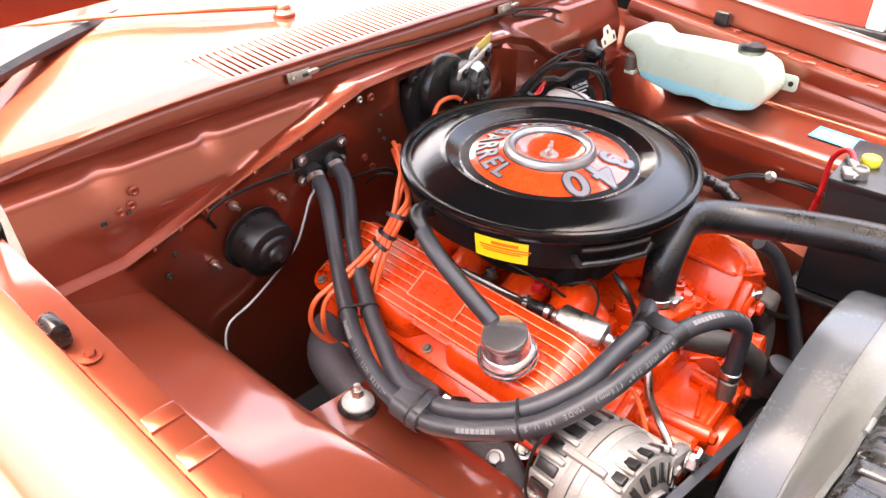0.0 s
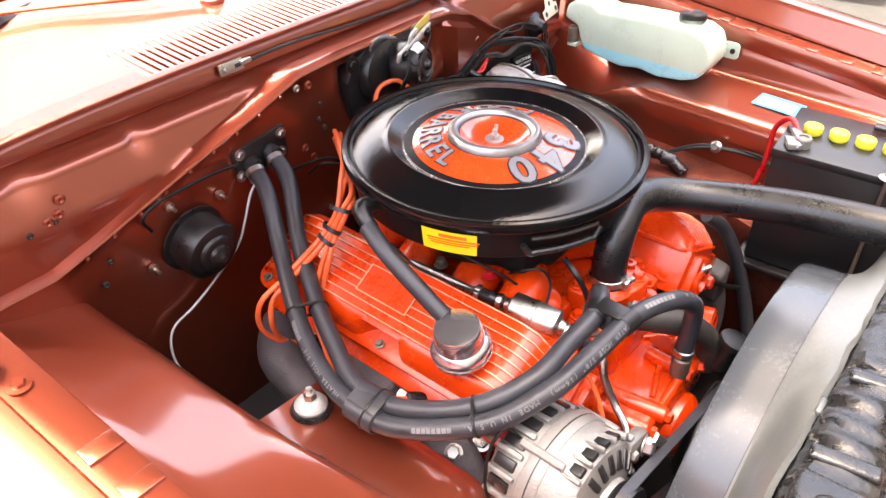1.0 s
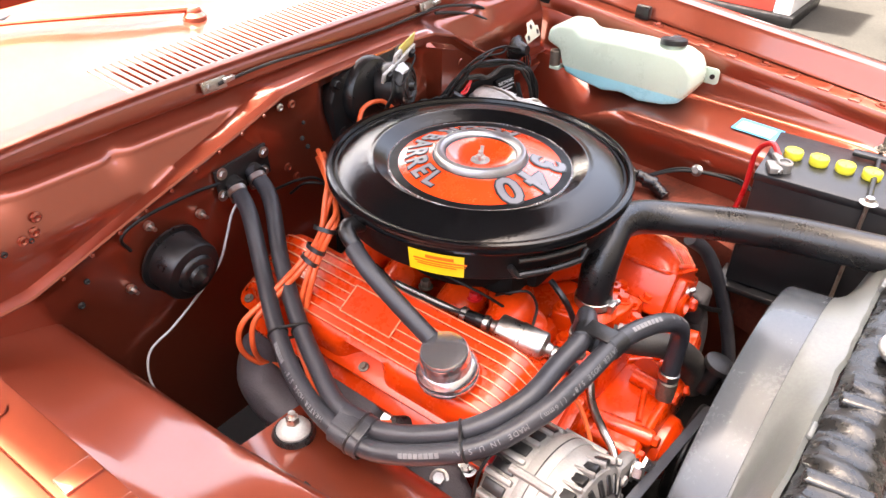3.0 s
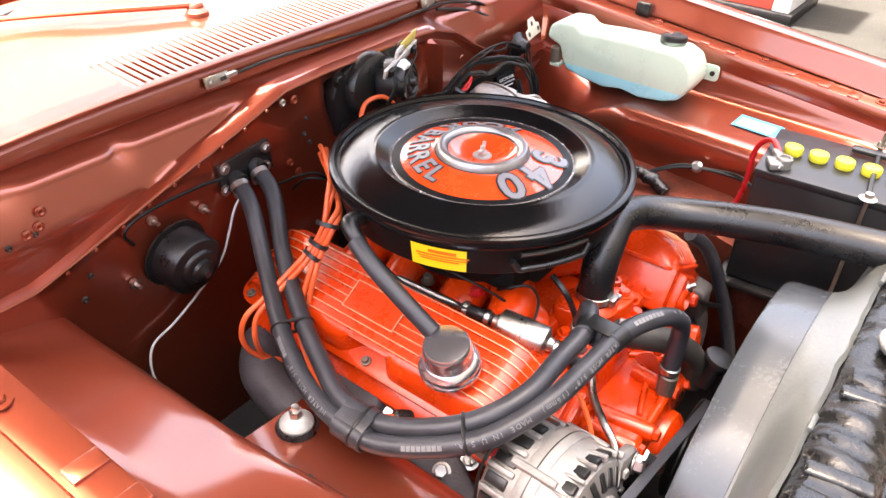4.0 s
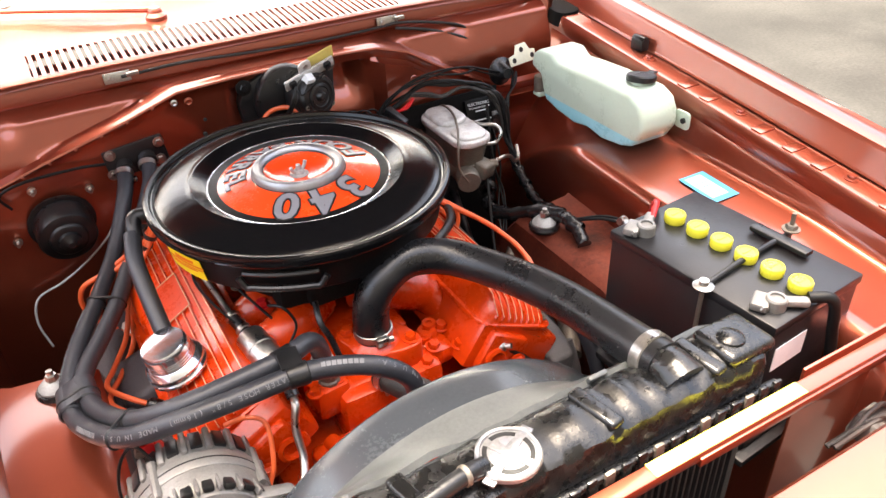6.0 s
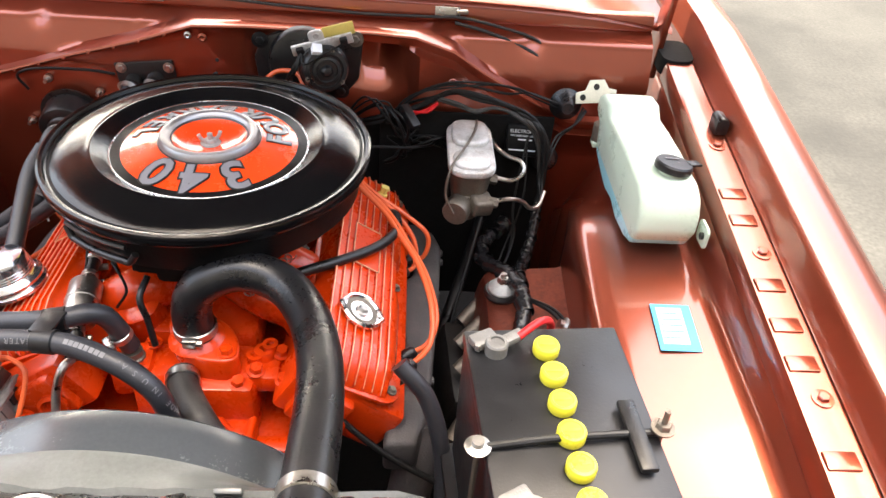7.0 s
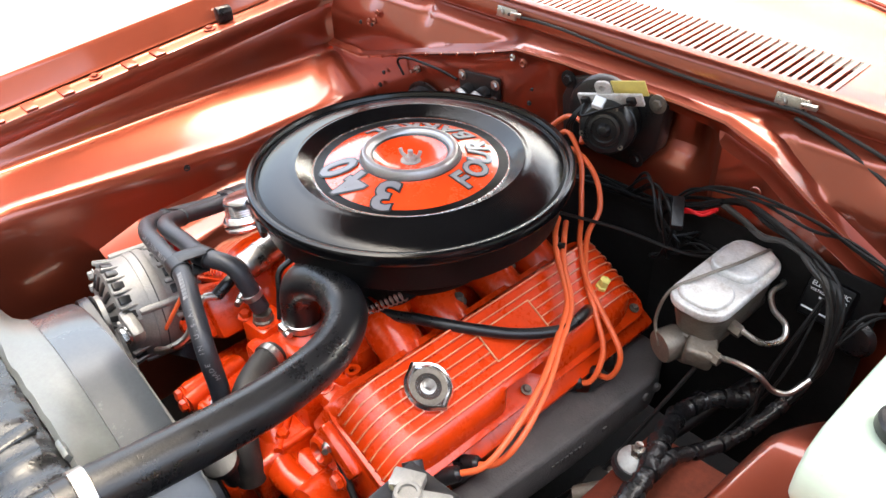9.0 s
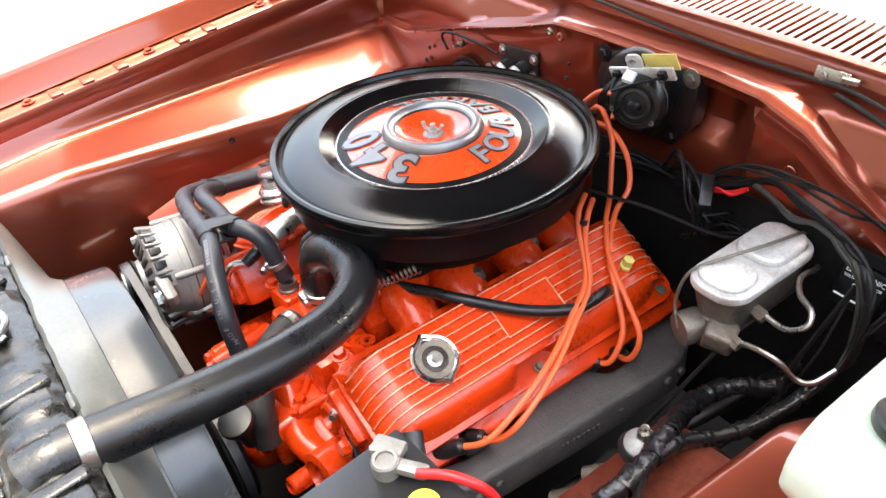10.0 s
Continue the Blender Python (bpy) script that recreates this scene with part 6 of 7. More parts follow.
for p_, d_ in (((-0.204, 0.125, 0.803), (-0.5, 0.1, -0.8)), ((-0.190, 0.119, 0.830), (-0.5, -0.1, -0.8)), ((-0.214, 0.128, 0.788), (-0.6, 0.2, -0.7))):
    solo("wire_tie", lathe([(0.0125, -0.003), (0.0142, -0.003), (0.0142, 0.003), (0.0125, 0.003)], along(p_, d_), 16, lambda a, z: 1.0 + 0.2 * math.cos(2 * a), True), SATIN, "black cable tie round the plug wires", "cable tie", "wire ties")
for x, y in ((0.163, 0.105), (0.178, 0.10)):
    solo("wire_separator", box((0.010, 0.008, 0.007), at(x, y, 0.802, 0, 0, 30), 0.001), SATIN, "black plastic plug wire separator", "clip", "wire separators")

# distributor behind the carburettor
di = thing("distributor", "black distributor cap behind the air cleaner", "distributor", (0.02, 0.215, 0.78))
part("body", lathe([(0.035, 0), (0.04, 0.03), (0.045, 0.035), (0, 0.035)], at(0.02, 0.225, 0.76), 24), DARK, di)
part("cap", lathe([(0.047, 0), (0.048, 0.02), (0.042, 0.045), (0.03, 0.052), (0, 0.054)], at(0.02, 0.225, 0.795), 24), SATIN, di)
for k in range(8):
    a = 2 * math.pi * k / 8
    part("tower", lathe([(0.009, 0), (0.008, 0.022), (0, 0.022)], at(0.02 + 0.032 * math.cos(a), 0.225 + 0.032 * math.sin(a), 0.835), 10), SATIN, di)

# ---- black vacuum hose across the driver's valve cover ----
solo("vacuum_hose", tube([(-0.03, -0.110, 0.800), (0.0, -0.131, 0.785), (0.045, -0.135, 0.772), (0.087, -0.127, 0.768), (0.130, -0.110, 0.775), (0.168, -0.091, 0.777), (0.22, -0.039, 0.764), (0.248, 0.012, 0.754), (0.252, 0.045, 0.752), (0.247, 0.070, 0.748), (0.238, 0.088, 0.736)], 0.0072, 14), RUBBER, "black rubber vacuum hose lying over the valve cover", "hose")
solo("vent_valve", lathe([(0.0085, 0), (0.0085, 0.004), (0.006, 0.005), (0.006, 0.010), (0.0075, 0.011), (0.0075, 0.016), (0, 0.017)], along(topL(0.70, 0.130), (0.35, 0.1, 1)), 6), PALEYELLOW, "small yellow passivated bolt in the valve cover", "bolt")
sp = []
for k in range(81):
    a = 2 * math.pi * k / 8
    sp.append((0.062 + 0.0007 * k + 0.006 * math.cos(a), -0.150 + 0.0004 * k, 0.765 + 0.00055 * k + 0.006 * math.sin(a)))
solo("return_spring", tube(sp, 0.0011, 5, 1, False), STEEL, "small coiled throttle return spring", "spring")

# ---- wiring harness and tubes on the driver's side ----
random.seed(4)


def strands(name, label, pts, n, spread, r, mat, group=""):
    for k in range(n):
        q = []
        for i, p in enumerate(pts):
            s = spread * (0.5 if i in (0, len(pts) - 1) else 1.0)
            q.append((p[0] + random.uniform(-s, s), p[1] + random.uniform(-s, s), p[2] + random.uniform(-s, s)))
        solo(name, tube(q, random.uniform(r * 0.7, r * 1.25), 8, 6), mat, label, "wire", group)


strands("harness_wire", "black wire in the tangled bundle on the firewall", [(0.05, 0.285, 0.775), (0.097, 0.280, 0.787), (0.159, 0.275, 0.792), (0.21, 0.268, 0.807), (0.264, 0.257, 0.834), (0.312, 0.250, 0.861)], 6, 0.007, 0.0026, WIRE, "wiring harness")
strands("harness_wire", "black wiring harness strand looping round the master cylinder", [(0.300, 0.252, 0.852), (0.336, 0.250, 0.870), (0.383, 0.240, 0.869), (0.427, 0.235, 0.857), (0.456, 0.230, 0.846), (0.480, 0.220, 0.832), (0.494, 0.210, 0.795), (0.494, 0.200, 0.742), (0.487, 0.170, 0.714), (0.476, 0.120, 0.694), (0.462, 0.070, 0.684)], 4, 0.0045, 0.0036, WIRE, "wiring harness")
strands("harness_wire", "grey dusty wire looping round the master cylinder", [(0.312, 0.250, 0.858), (0.343, 0.245, 0.851), (0.373, 0.240, 0.845), (0.409, 0.235, 0.852), (0.444, 0.225, 0.842), (0.469, 0.220, 0.827), (0.486, 0.215, 0.790), (0.490, 0.205, 0.745)], 2, 0.004, 0.0030, OLDHOSE, "wiring harness")
strands("harness_wire", "tangled black wire behind the air cleaner", [(0.16, 0.272, 0.80), (0.205, 0.245, 0.838), (0.245, 0.232, 0.818), (0.262, 0.245, 0.775), (0.235, 0.262, 0.755), (0.30, 0.262, 0.768), (0.34, 0.275, 0.74)], 5, 0.020, 0.0020, WIRE, "wiring harness")
strands("harness_wire", "thin black wire arching over the harness", [(0.225, 0.262, 0.80), (0.262, 0.250, 0.868), (0.33, 0.246, 0.886), (0.42, 0.252, 0.880), (0.475, 0.258, 0.862), (0.535, 0.268, 0.838)], 3, 0.009, 0.0018, WIRE, "wiring harness")
strands("harness_wire", "black wire hanging below the master cylinder", [(0.462, 0.235, 0.80), (0.455, 0.185, 0.71), (0.44, 0.14, 0.64), (0.41, 0.08, 0.57)], 3, 0.012, 0.0022, WIRE, "wiring harness")
strands("harness_wire", "black wire from the firewall corner to the harness", [(0.565, 0.282, 0.835), (0.545, 0.262, 0.815), (0.515, 0.235, 0.800), (0.496, 0.205, 0.765)], 3, 0.006, 0.0026, WIRE, "wiring harness")
LOOM = [(0.432, 0.170, 0.655), (0.405, 0.135, 0.662), (0.392, 0.095, 0.662), (0.400, 0.045, 0.676), (0.418, -0.005, 0.702), (0.432, -0.045, 0.712), (0.438, -0.085, 0.708), (0.430, -0.125, 0.692)]
loom = solo("taped_loom", tube(LOOM, 0.0115, 14, 8, True, 0.0010, 0.013), TAPE, "thick wiring loom wrapped in shiny black tape", "loom")
for s_ in range(7):
    q_, d_ = path_frame(spline(LOOM, 8), 0.07 + 0.135 * s_)
    part("tape_wrap", lathe([(0.0116, -0.013), (0.0131, -0.011), (0.0125, 0.009), (0.0116, 0.012)], along(q_, d_ + Vector((0.25, 0.1 * (-1) ** s_, 0.2))), 16, None, True), TAPE, loom)
LOOM2 = [(0.487, 0.170, 0.712), (0.476, 0.120, 0.694), (0.462, 0.070, 0.686), (0.449, 0.030, 0.690), (0.438, -0.010, 0.704), (0.440, -0.05, 0.714)]
loom2 = solo("taped_loom", tube(LOOM2, 0.0085, 12, 8, True, 0.0008, 0.012), TAPE, "wiring loom branch wrapped in shiny black tape", "loom")
for s_ in range(5):
    q_, d_ = path_frame(spline(LOOM2, 8), 0.12 + 0.18 * s_)
    part("tape_wrap", lathe([(0.0086, -0.010), (0.0099, -0.008), (0.0095, 0.007), (0.0086, 0.009)], along(q_, d_ + Vector((0.2, 0, 0.2))), 14, None, True), TAPE, loom2)
solo("loom_grommet", lathe([(0.012, 0), (0.018, 0.003), (0.018, 0.010), (0.013, 0.014), (0.011, 0.022), (0, 0.022)], along((0.440, 0.185, 0.655), (-0.7, -0.7, 0.1)), 22), RUBBER, "black rubber collar at the end of the taped loom", "grommet")
strands("harness_wire", "thin red wire in the wiring harness", [(0.257, 0.240, 0.828), (0.272, 0.237, 0.836), (0.292, 0.238, 0.842), (0.312, 0.240, 0.854)], 2, 0.003, 0.0024, REDWIRE, "wiring harness")
strands("harness_wire", "thin black wire along the inner fender", [(0.43, -0.05, 0.70), (0.47, -0.12, 0.728), (0.487, -0.17, 0.735), (0.487, -0.23, 0.74), (0.45, -0.275, 0.745)], 2, 0.004, 0.003, WIRE, "wiring harness")
strands("throttle_cable", "thin black throttle cable behind the engine", [(0.12, 0.16, 0.80), (0.20, 0.20, 0.79), (0.29, 0.235, 0.775), (0.33, 0.29, 0.77)], 1, 0.0, 0.003, WIRE)
solo("ring_terminal", lathe([(0.010, 0), (0.011, 0.003), (0.006, 0.006), (0.006, 0.012), (0, 0.012)], along((0.484, -0.155, 0.735), (-0.9, 0, 0.4)), 16), STEEL, "zinc ring terminal bolted to the inner fender", "terminal")
solo("harness_plug", box((0.016, 0.045, 0.016), at(0.265, 0.225, 0.835, 30, 0, 35), 0.003), SATIN, "black plastic harness plug", "connector")
solo("steering_shaft", tube([(0.42, 0.31, 0.62), (0.36, 0.12, 0.56), (0.30, -0.06, 0.50)], 0.010, 12, 3), SATIN, "black steering shaft going down beside the engine", "shaft")
solo("wheel_arch_pipe", tube([(0.40, 0.03, 0.56), (0.41, -0.06, 0.58), (0.38, -0.15, 0.575), (0.34, -0.22, 0.56)], 0.016, 12), CASTSTEEL, "rusty brown pipe below the exhaust manifold", "pipe")
solo("clutch_rod", tube([(0.338, -0.01, 0.56), (0.362, 0.05, 0.64), (0.388, 0.110, 0.725)], 0.0028, 8, 3), WIRE, "thin dark rod running down beside the manifold", "rod")
pb2 = thing("power_brake_lines", "cluster of dark pipes and fittings low in the bay", "pipes", (0.40, 0.02, 0.56))
for p_, q_ in (((0.352, -0.06, 0.600), (0.405, -0.03, 0.632)), ((0.350, -0.11, 0.595), (0.400, -0.085, 0.630)), ((0.36, 0.0, 0.590), (0.42, 0.05, 0.625))):
    part("pipe", tube([p_, tuple((a_ + b_) / 2 + 0.01 for a_, b_ in zip(p_, q_)), q_], 0.011, 12, 4), CASTSTEEL, pb2)
    part("fitting", hexbolt(q_, Vector(q_) - Vector(p_), 0.015, 0.014, 0.018), CASTSTEEL, pb2)
solo("steering_box", box((0.10, 0.16, 0.10), at(0.375, -0.05, 0.52, 12, 10, 8), 0.02), DARK, "grimy dark steering box low in the bay", "steering box")
# added plate, not a known part: it only darkens the firewall here
solo("dark_fill_plate", box((0.15, 0.012, 0.17), at(0.372, 0.297, 0.735), 0.004), SATIN, "black plate added to darken the firewall behind the master cylinder", "bracket")
solo("grommet", lathe([(0.026, 0), (0.028, 0.006), (0.018, 0.014), (0.01, 0.03), (0, 0.03)], along((0.530, 0.285, 0.845), (0, -1, 0.1)), 22), RUBBER, "black rubber grommet in the firewall", "grommet")
solo("grommet", lathe([(0.022, 0), (0.024, 0.006), (0.018, 0.012), (0, 0.014)], along((0.505, 0.265, 0.748), (0, -1, 0.2)), 22), RUBBER, "black rubber plug in the firewall", "grommet")

# voltage regulator with its print
vr = thing("voltage_regulator", "black voltage regulator box with white print", "regulator", (0.462, 0.27, 0.76))
VM = at(0.462, 0.264, 0.780, -24, 0, -4)
part("case", box((0.056, 0.026, 0.054), VM, 0.004), PANBLACK, vr)
vf = VM @ at(0, -0.0134, 0, 90, 0, 0)
for txt, sz, dx, dz in (("ELECTRONIC", 0.0080, 0.001, 0.016), ("VOLTAGE REGULATOR", 0.0044, 0.001, 0.0085)):
    me = glyphs(txt, sz, 0.0002)
    me.transform(vf @ at(dx, dz, 0))
    part("lettering", me, WHITE, vr, smooth=0)
for dx, dz, w in ((0.004, 0.002, 0.024), (0.0, -0.016, 0.046)):
    part("print_bar", box((w, 0.0022, 0.0004), vf @ at(dx, dz, 0)), WHITE, vr)

# cream bonnet hinge plate, cowl cable and clips
hb = thing("hinge_plate", "cream painted plate with three holes on the firewall", "plate", (0.575, 0.275, 0.87))
HM = at(0.578, 0.278, 0.868, 68, 0, 12) @ Matrix.Scale(0.82, 4)
part("plate", prism([(-0.045, -0.018), (0.045, -0.02), (0.045, 0.006), (0.028, 0.010), (0.018, 0.028), (-0.014, 0.028), (-0.024, 0.008), (-0.045, 0.004)], 0.003, HM, 0.0008), IVORY, hb)
for x, y in ((0.0, 0.014), (0.032, -0.007), (-0.03, -0.006)):
    part("hole", lathe([(0.0065, 0), (0.0065, 0.0036), (0, 0.0036)], HM @ at(x, y, 0), 14), INK, hb)
solo("cowl_cable", tube([(-0.160, 0.351, 0.966), (-0.06, 0.3505, 0.969), (0.06, 0.350, 0.962), (0.18, 0.350, 0.957), (0.30, 0.350, 0.958), (0.345, 0.347, 0.960), (0.41, 0.342, 0.950), (0.475, 0.338, 0.932), (0.518, 0.330, 0.895), (0.536, 0.318, 0.845), (0.548, 0.30, 0.80)], 0.0027, 10, 8), OLDHOSE, "black cable clipped along the front edge of the cowl", "cable")
solo("cowl_cable", tube([(0.335, 0.345, 0.952), (0.395, 0.338, 0.940), (0.46, 0.33, 0.918), (0.512, 0.32, 0.89)], 0.003, 10, 8), OLDHOSE, "short black cable beside the cowl clip", "cable")
for x in (-0.166, 0.322):
    ck = thing("cowl_clip", "small zinc cable clip on the cowl edge", "clip", (x, 0.35, 0.965), "cowl clips")
    part("strip", box((0.042, 0.004, 0.017), at(x, 0.3535, 0.966, -12, 0, 0), 0.001), STEEL, ck)
    part("screw", hexbolt((x - 0.010, 0.351, 0.966), (0, -1, 0.15), 0.0045, 0.003, 0.006), STEEL, ck)
    part("tab", box((0.02, 0.008, 0.007), at(x + 0.024, 0.350, 0.969, 0, 0, 8), 0.0015), STEEL, ck)
solo("washer_tube", tube([(-0.200, 0.288, 0.815), (-0.218, 0.285, 0.800), (-0.235, 0.284, 0.765), (-0.255, 0.284, 0.730), (-0.300, 0.29, 0.690), (-0.345, 0.29, 0.665), (-0.388, 0.287, 0.650), (-0.402, 0.28, 0.61), (-0.394, 0.27, 0.56)], 0.0019, 8), PALETUBE, "thin white washer tube hanging on the firewall", "tube")
for pts in (((-0.10, 0.29, 0.78), (-0.085, 0.27, 0.80), (-0.06, 0.25, 0.795), (-0.03, 0.25, 0.78)), ((-0.13, 0.292, 0.80), (-0.10, 0.27, 0.812), (-0.07, 0.262, 0.806), (-0.05, 0.255, 0.785))):
    solo("firewall_wire", tube(pts, 0.0022, 7), WIRE, "thin black wire on the firewall", "wire")
solo("firewall_cable", tube([(-0.375, 0.296, 0.815), (-0.385, 0.292, 0.842), (-0.35, 0.291, 0.856), (-0.27, 0.291, 0.858), (-0.225, 0.293, 0.852)], 0.0024, 8), WIRE, "thin black cable across the firewall", "cable")

# screws, plugs and holes on the firewall and the plenum
random.seed(7)
for x, y, z, r in ((-0.093, 0.298, 0.822, 0.007), (-0.098, 0.297, 0.925, 0.006), (-0.075, 0.297, 0.922, 0.0075), (-0.055, 0.297, 0.885, 0.003), (-0.06, 0.297, 0.86, 0.004), (-0.05, 0.297, 0.842, 0.004), (-0.078, 0.297, 0.80, 0.007),
                   (-0.468, 0.3165, 0.905, 0.0068), (-0.476, 0.3145, 0.888, 0.0068), (-0.483, 0.3142, 0.880, 0.004), (-0.492, 0.3135, 0.884, 0.0068), (-0.517, 0.313, 0.878, 0.0045), (-0.44, 0.30, 0.80, 0.004), (-0.455, 0.30, 0.77, 0.005)):
    solo("firewall_screw", lathe([(r, 0), (r, 0.002), (r * 0.6, 0.0035), (r * 0.3, 0.002), (0, 0.002)], along((x, y, z), (0, -1, 0)), 12), PAINT if r > 0.0065 else (STEEL if r > 0.0055 else DARK), "small screw or plug in the firewall", "screw", "firewall screws")
for p, d in (((-0.4625, -0.173, 0.750), (1, 0, 0.05)), ((-0.4625, -0.120, 0.752), (1, 0, 0.05)), ((-0.468, -0.185, 0.762), (1, 0, 0.05))):
    solo("panel_hole", lathe([(0.0055, 0), (0.006, 0.002), (0.004, 0.0025), (0.0035, 0.0012), (0, 0.0012)], along(p, d), 14), DARK, "small drilled hole in the inner fender", "hole", "panel holes")
for k in range(9):
    x = -0.47 + 0.042 * k
    z = seam_z(x)
    solo("seam_rivet", lathe([(0.003, 0), (0.0026, 0.0016), (0, 0.002)], along((x, 0.2895, z - 0.003), (0, -1, 0.2)), 8), PAINT, "painted spot weld on the firewall seam", "rivet", "seam rivets")

# ---- front: hose over the radiator, latch spring and rods on the nose ----
oh = thing("overflow_hose", "black rubber overflow hose along the radiator", "hose", (-0.2, -0.59, 0.88))
part("hose_clip", lathe([(0.0086, -0.003), (0.0098, -0.002), (0.0098, 0.002), (0.0086, 0.003)], along((-0.072, -0.5655, 0.8893), (-1, -0.1, 0.05)), 18, None, True), CASTSTEEL, oh)
part("hose", tube([(-0.050, -0.561, 0.884), (-0.075, -0.566, 0.890), (-0.14, -0.577, 0.888), (-0.235, -0.594, 0.882), (-0.31, -0.606, 0.868), (-0.40, -0.62, 0.83)], 0.0085, 14), RUBBER, oh)
ls = []
for k in range(73):
    a = 2 * math.pi * k / 14
    ls.append((0.0 + 0.0185 * math.cos(a), -0.697 + 0.0185 * math.sin(a), 0.799 + 0.00072 * k))
lt = thing("bonnet_latch", "bonnet latch with a coil spring on the nose panel", "latch", (-0.02, -0.69, 0.77))
part("spring", tube(ls, 0.0026, 7, 1, False), CASTSTEEL, lt, "dull brown coil spring")
part("plate", box((0.07, 0.020, 0.004), at(-0.012, -0.668, 0.794, 0, 0, 2), 0.001), PAINT, lt)
part("lever", prism([(-0.055, -0.007), (-0.01, -0.009), (0.045, -0.005), (0.052, 0.0), (0.045, 0.005), (-0.01, 0.009), (-0.055, 0.007)], 0.005, at(0.005, -0.668, 0.800, 12, 0, 2), 0.0015), CASTSTEEL, lt)
part("lever_block", box((0.020, 0.018, 0.014), at(-0.020, -0.668, 0.806, 0, 0, 8), 0.004), CASTSTEEL, lt)
part("lever_tip", box((0.014, 0.012, 0.010), at(0.048, -0.669, 0.805, 0, 15, 0), 0.003), CASTSTEEL, lt)
part("link", tube([(-0.046, -0.667, 0.800), (-0.10, -0.669, 0.792), (-0.17, -0.672, 0.776)], 0.0035, 8, 3), CASTSTEEL, lt)
part("lever_pin", hexbolt((-0.020, -0.668, 0.813), (0, -0.3, 1), 0.006, 0.006), STEEL, lt)
part("nose_frame", tube([(0.105 + 0.044 * u * math.cos(radians(10)) - 0.031 * v * math.sin(radians(10)), -0.735 + 0.044 * u * math.sin(radians(10)) + 0.031 * v * math.cos(radians(10)), 0.8185) for u, v in ((-1, -0.7), (-0.75, -1), (0.75, -1), (1, -0.7), (1, 0.7), (0.75, 1), (-0.75, 1), (-1, 0.7), (-1, -0.7))], 0.0055, 10, 6), PAINT, lt)
part("nose_rib", tube([(0.03, -0.75, 0.8175), (-0.06, -0.765, 0.8175), (-0.16, -0.77, 0.816)], 0.007, 10, 6), PAINT, lt)
# black plate gives the shade inside the opening
part("nose_opening", prism(rounded(0.07, 0.045, 0.012), 0.003, at(0.105, -0.735, 0.8165, 3, 0, 10), 0.0), BLACK_AND_SHADE, lt)
part("nose_bolt", hexbolt((0.035, -0.715, 0.8175), (0, 0, 1), 0.0085, 0.008, 0.016), PAINT, lt)
strands("horn_wire", "old wiring and brackets behind the grille", [(0.36, -0.64, 0.74), (0.42, -0.65, 0.76), (0.48, -0.645, 0.745), (0.53, -0.65, 0.70)], 3, 0.012, 0.004, OLDHOSE)
solo("horn_bracket", box((0.07, 0.03, 0.03), at(0.43, -0.64, 0.735, 10, 20, 12), 0.006), OLDHOSE, "dusty brown bracket in front of the radiator support", "bracket")
solo("dipstick_cap", lathe([(0.012, -0.05), (0.012, -0.006), (0.0215, -0.004), (0.0225, 0.0), (0.0215, 0.005), (0.018, 0.006), (0, 0.007)], at(0.072, -0.370, 0.680, 14, 8, 0), 26), SATIN, "round black plastic cap near the fan shroud", "cap")
solo("sender_wire", tube([(0.158, -0.272, 0.702), (0.180, -0.275, 0.690), (0.215, -0.282, 0.655), (0.255, -0.292, 0.625), (0.310, -0.300, 0.590), (0.36, -0.31, 0.56)], 0.0042, 9), WIRE, "black wire from the front of the engine", "wire")
solo("sender_terminal", lathe([(0.007, 0), (0.007, 0.016), (0.004, 0.018), (0.004, 0.026), (0, 0.026)], along((0.155, -0.268, 0.703), (0.5, -0.6, 0.3)), 12), STEEL, "zinc sender terminal on the cylinder head", "terminal")
solo("alternator_wire", tube([(-0.30, -0.262, 0.745), (-0.315, -0.25, 0.765), (-0.335, -0.245, 0.74), (-0.345, -0.25, 0.69), (-0.33, -0.26, 0.64)], 0.002, 7), WIRE, "thin black alternator wire", "wire")
solo("alternator_wire", tube([(-0.215, -0.25, 0.742), (-0.19, -0.262, 0.752), (-0.172, -0.275, 0.742), (-0.178, -0.30, 0.705), (-0.19, -0.31, 0.68)], 0.003, 8), PLUGWIRE, "orange alternator wire on the engine front", "wire")
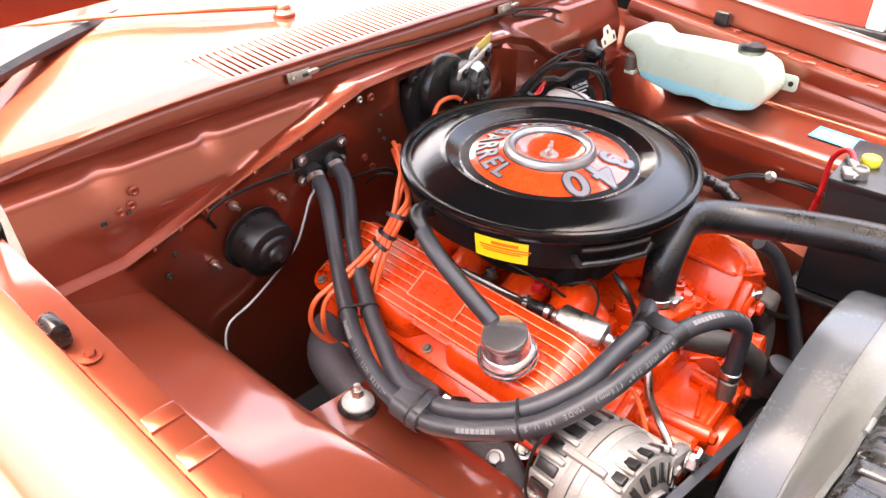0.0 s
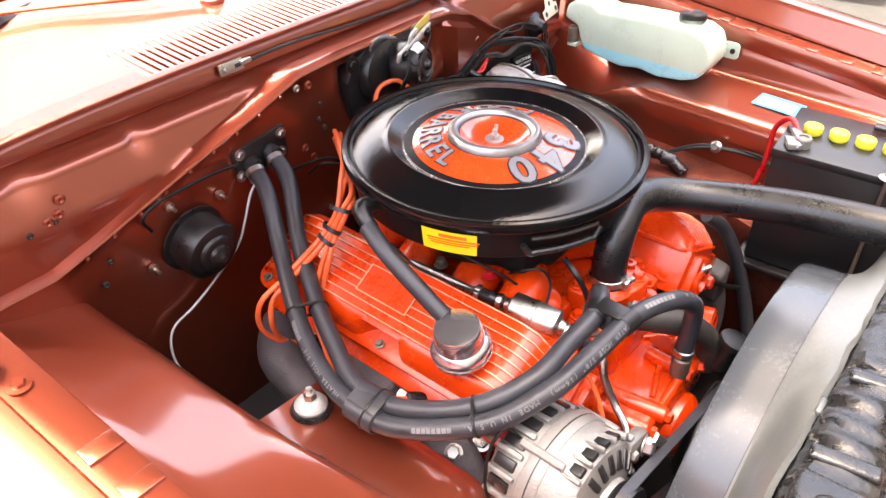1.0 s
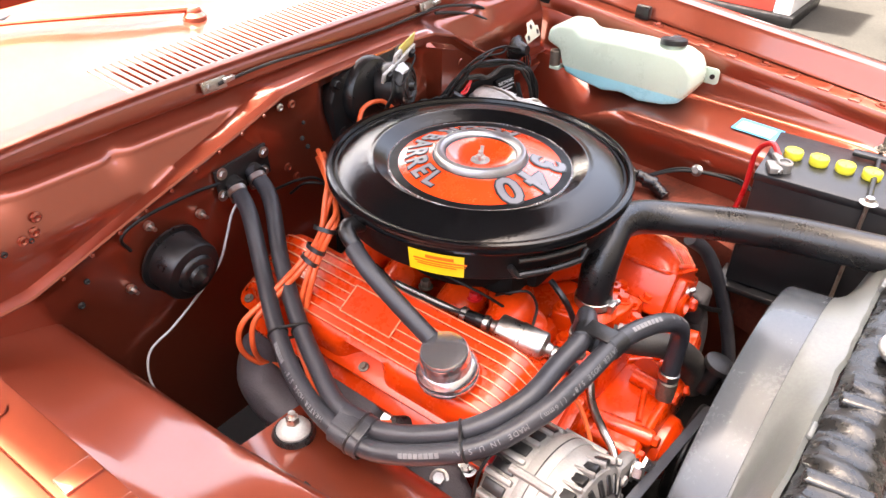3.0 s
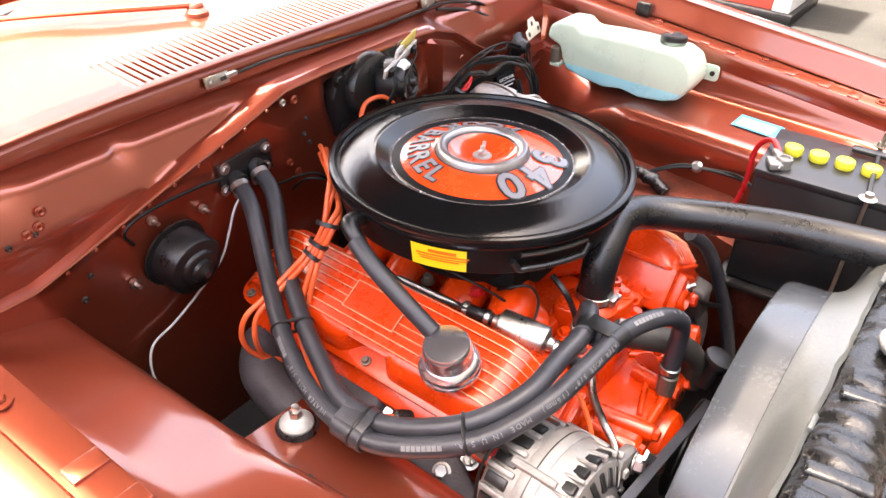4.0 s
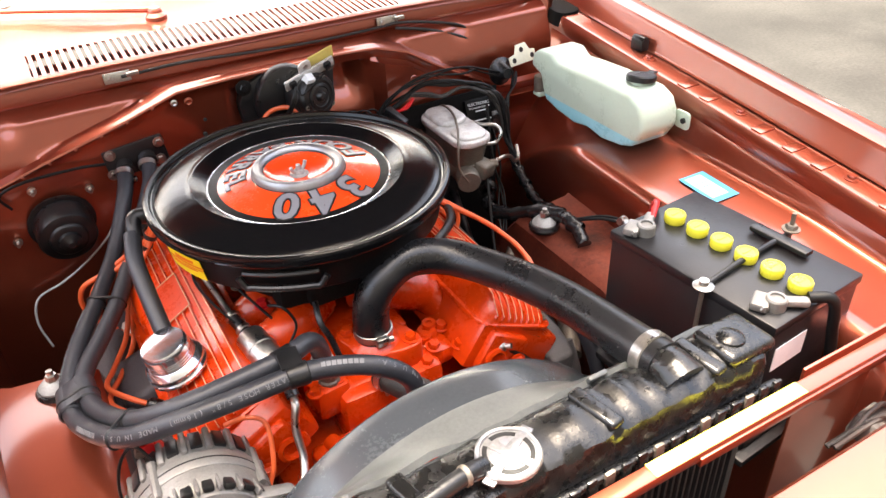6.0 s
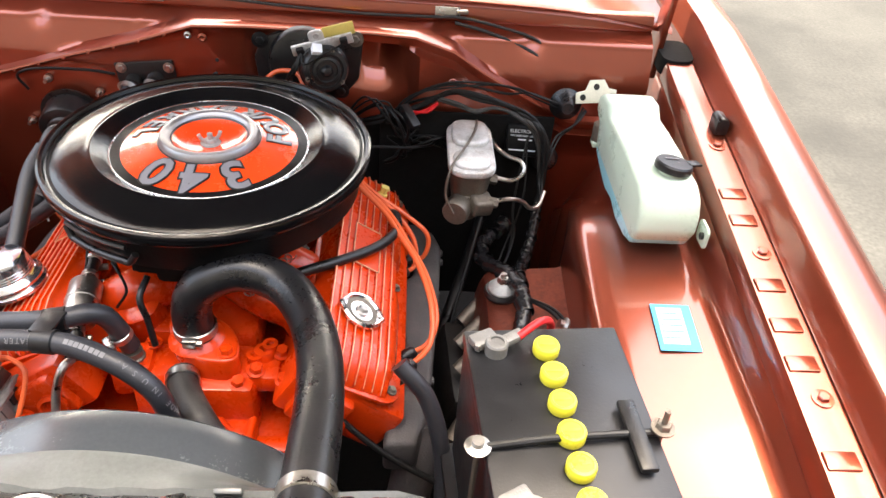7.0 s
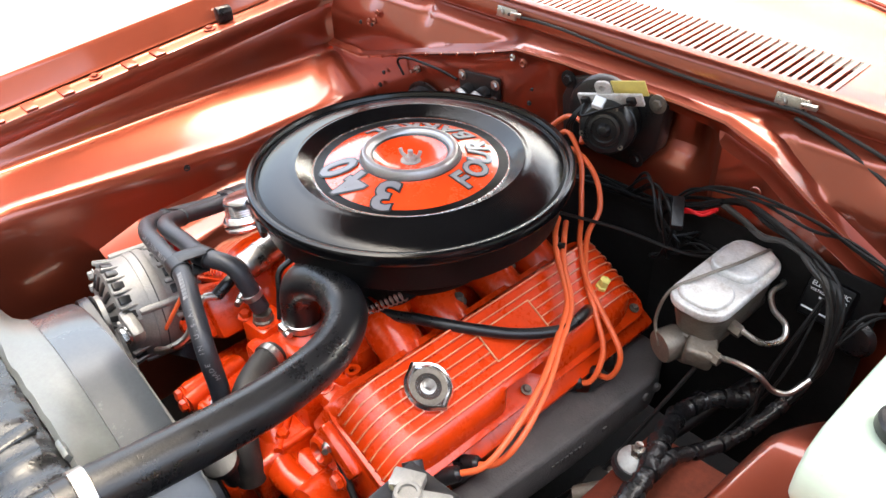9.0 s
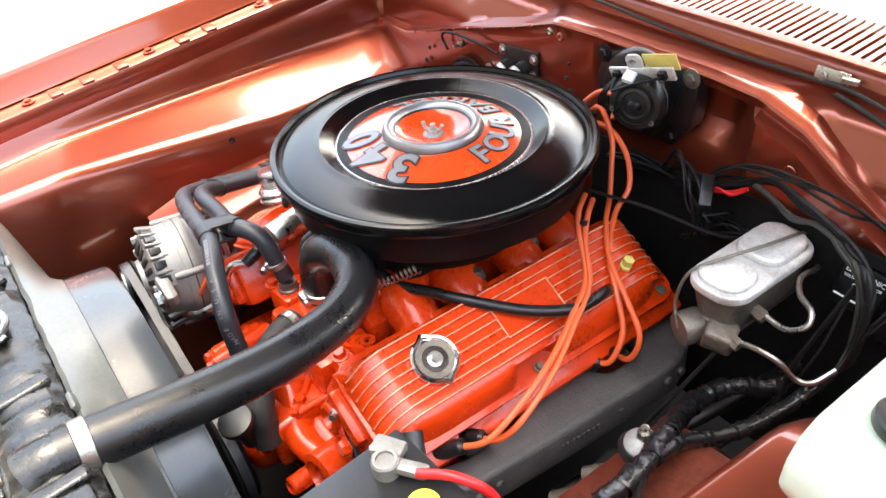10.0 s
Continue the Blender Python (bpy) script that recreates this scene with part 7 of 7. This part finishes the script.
solo("vacuum_pipe", tube([(-0.055, -0.160, 0.80), (-0.060, -0.185, 0.785), (-0.052, -0.195, 0.76), (-0.045, -0.205, 0.725)], 0.0042, 9), RUBBER, "thin grey vacuum tube beside the thermostat", "tube")
solo("idle_bolt", hexbolt((-0.105, -0.075, 0.758), (0, 0, 1), 0.008, 0.010, 0.011), REDWIRE, "red capped bolt on the intake manifold", "bolt")

solo("drain_hose", tube([(0.262, -0.235, 0.735), (0.300, -0.258, 0.695), (0.322, -0.290, 0.620), (0.322, -0.325, 0.530), (0.300, -0.35, 0.46)], 0.0115, 14), HEATER, "dull dark hose hanging in front of the valve cover", "hose")

# ---- small lines round the carburettor ----
for pts in (((-0.10, -0.105, 0.775), (-0.108, -0.128, 0.795), (-0.095, -0.150, 0.800), (-0.085, -0.160, 0.775), (-0.10, -0.165, 0.75)),
            ((-0.125, -0.02, 0.79), (-0.135, -0.06, 0.800), (-0.120, -0.10, 0.785), (-0.10, -0.13, 0.76)),
            ((-0.165, 0.05, 0.79), (-0.175, 0.0, 0.782), (-0.168, -0.05, 0.776), (-0.152, -0.11, 0.772))):
    solo("carburettor_wire", tube(pts, 0.0019, 7, 8), WIRE, "thin black wire beside the carburettor", "wire", "carburettor wires")
for x, y, z in ((-0.112, -0.115, 0.745), (-0.118, 0.0, 0.748), (0.118, -0.03, 0.748), (0.112, 0.07, 0.748)):
    solo("manifold_stud", hexbolt((x, y, z), (0, 0, 1), 0.0075, 0.012, 0.0105), CASTSTEEL, "dull stud and nut on the intake manifold", "nut", "manifold studs")
solo("choke_rod", tube([(0.085, 0.05, 0.80), (0.098, 0.05, 0.775), (0.10, 0.055, 0.745)], 0.0022, 7), STEEL, "thin steel choke rod beside the carburettor", "rod")
solo("coil_wire", tube([(0.095, 0.235, 0.87), (0.08, 0.255, 0.888), (0.045, 0.262, 0.885), (0.02, 0.25, 0.86), (0.015, 0.23, 0.84)], 0.0039, 9), PLUGWIRE, "orange coil wire looping behind the air cleaner", "wire")
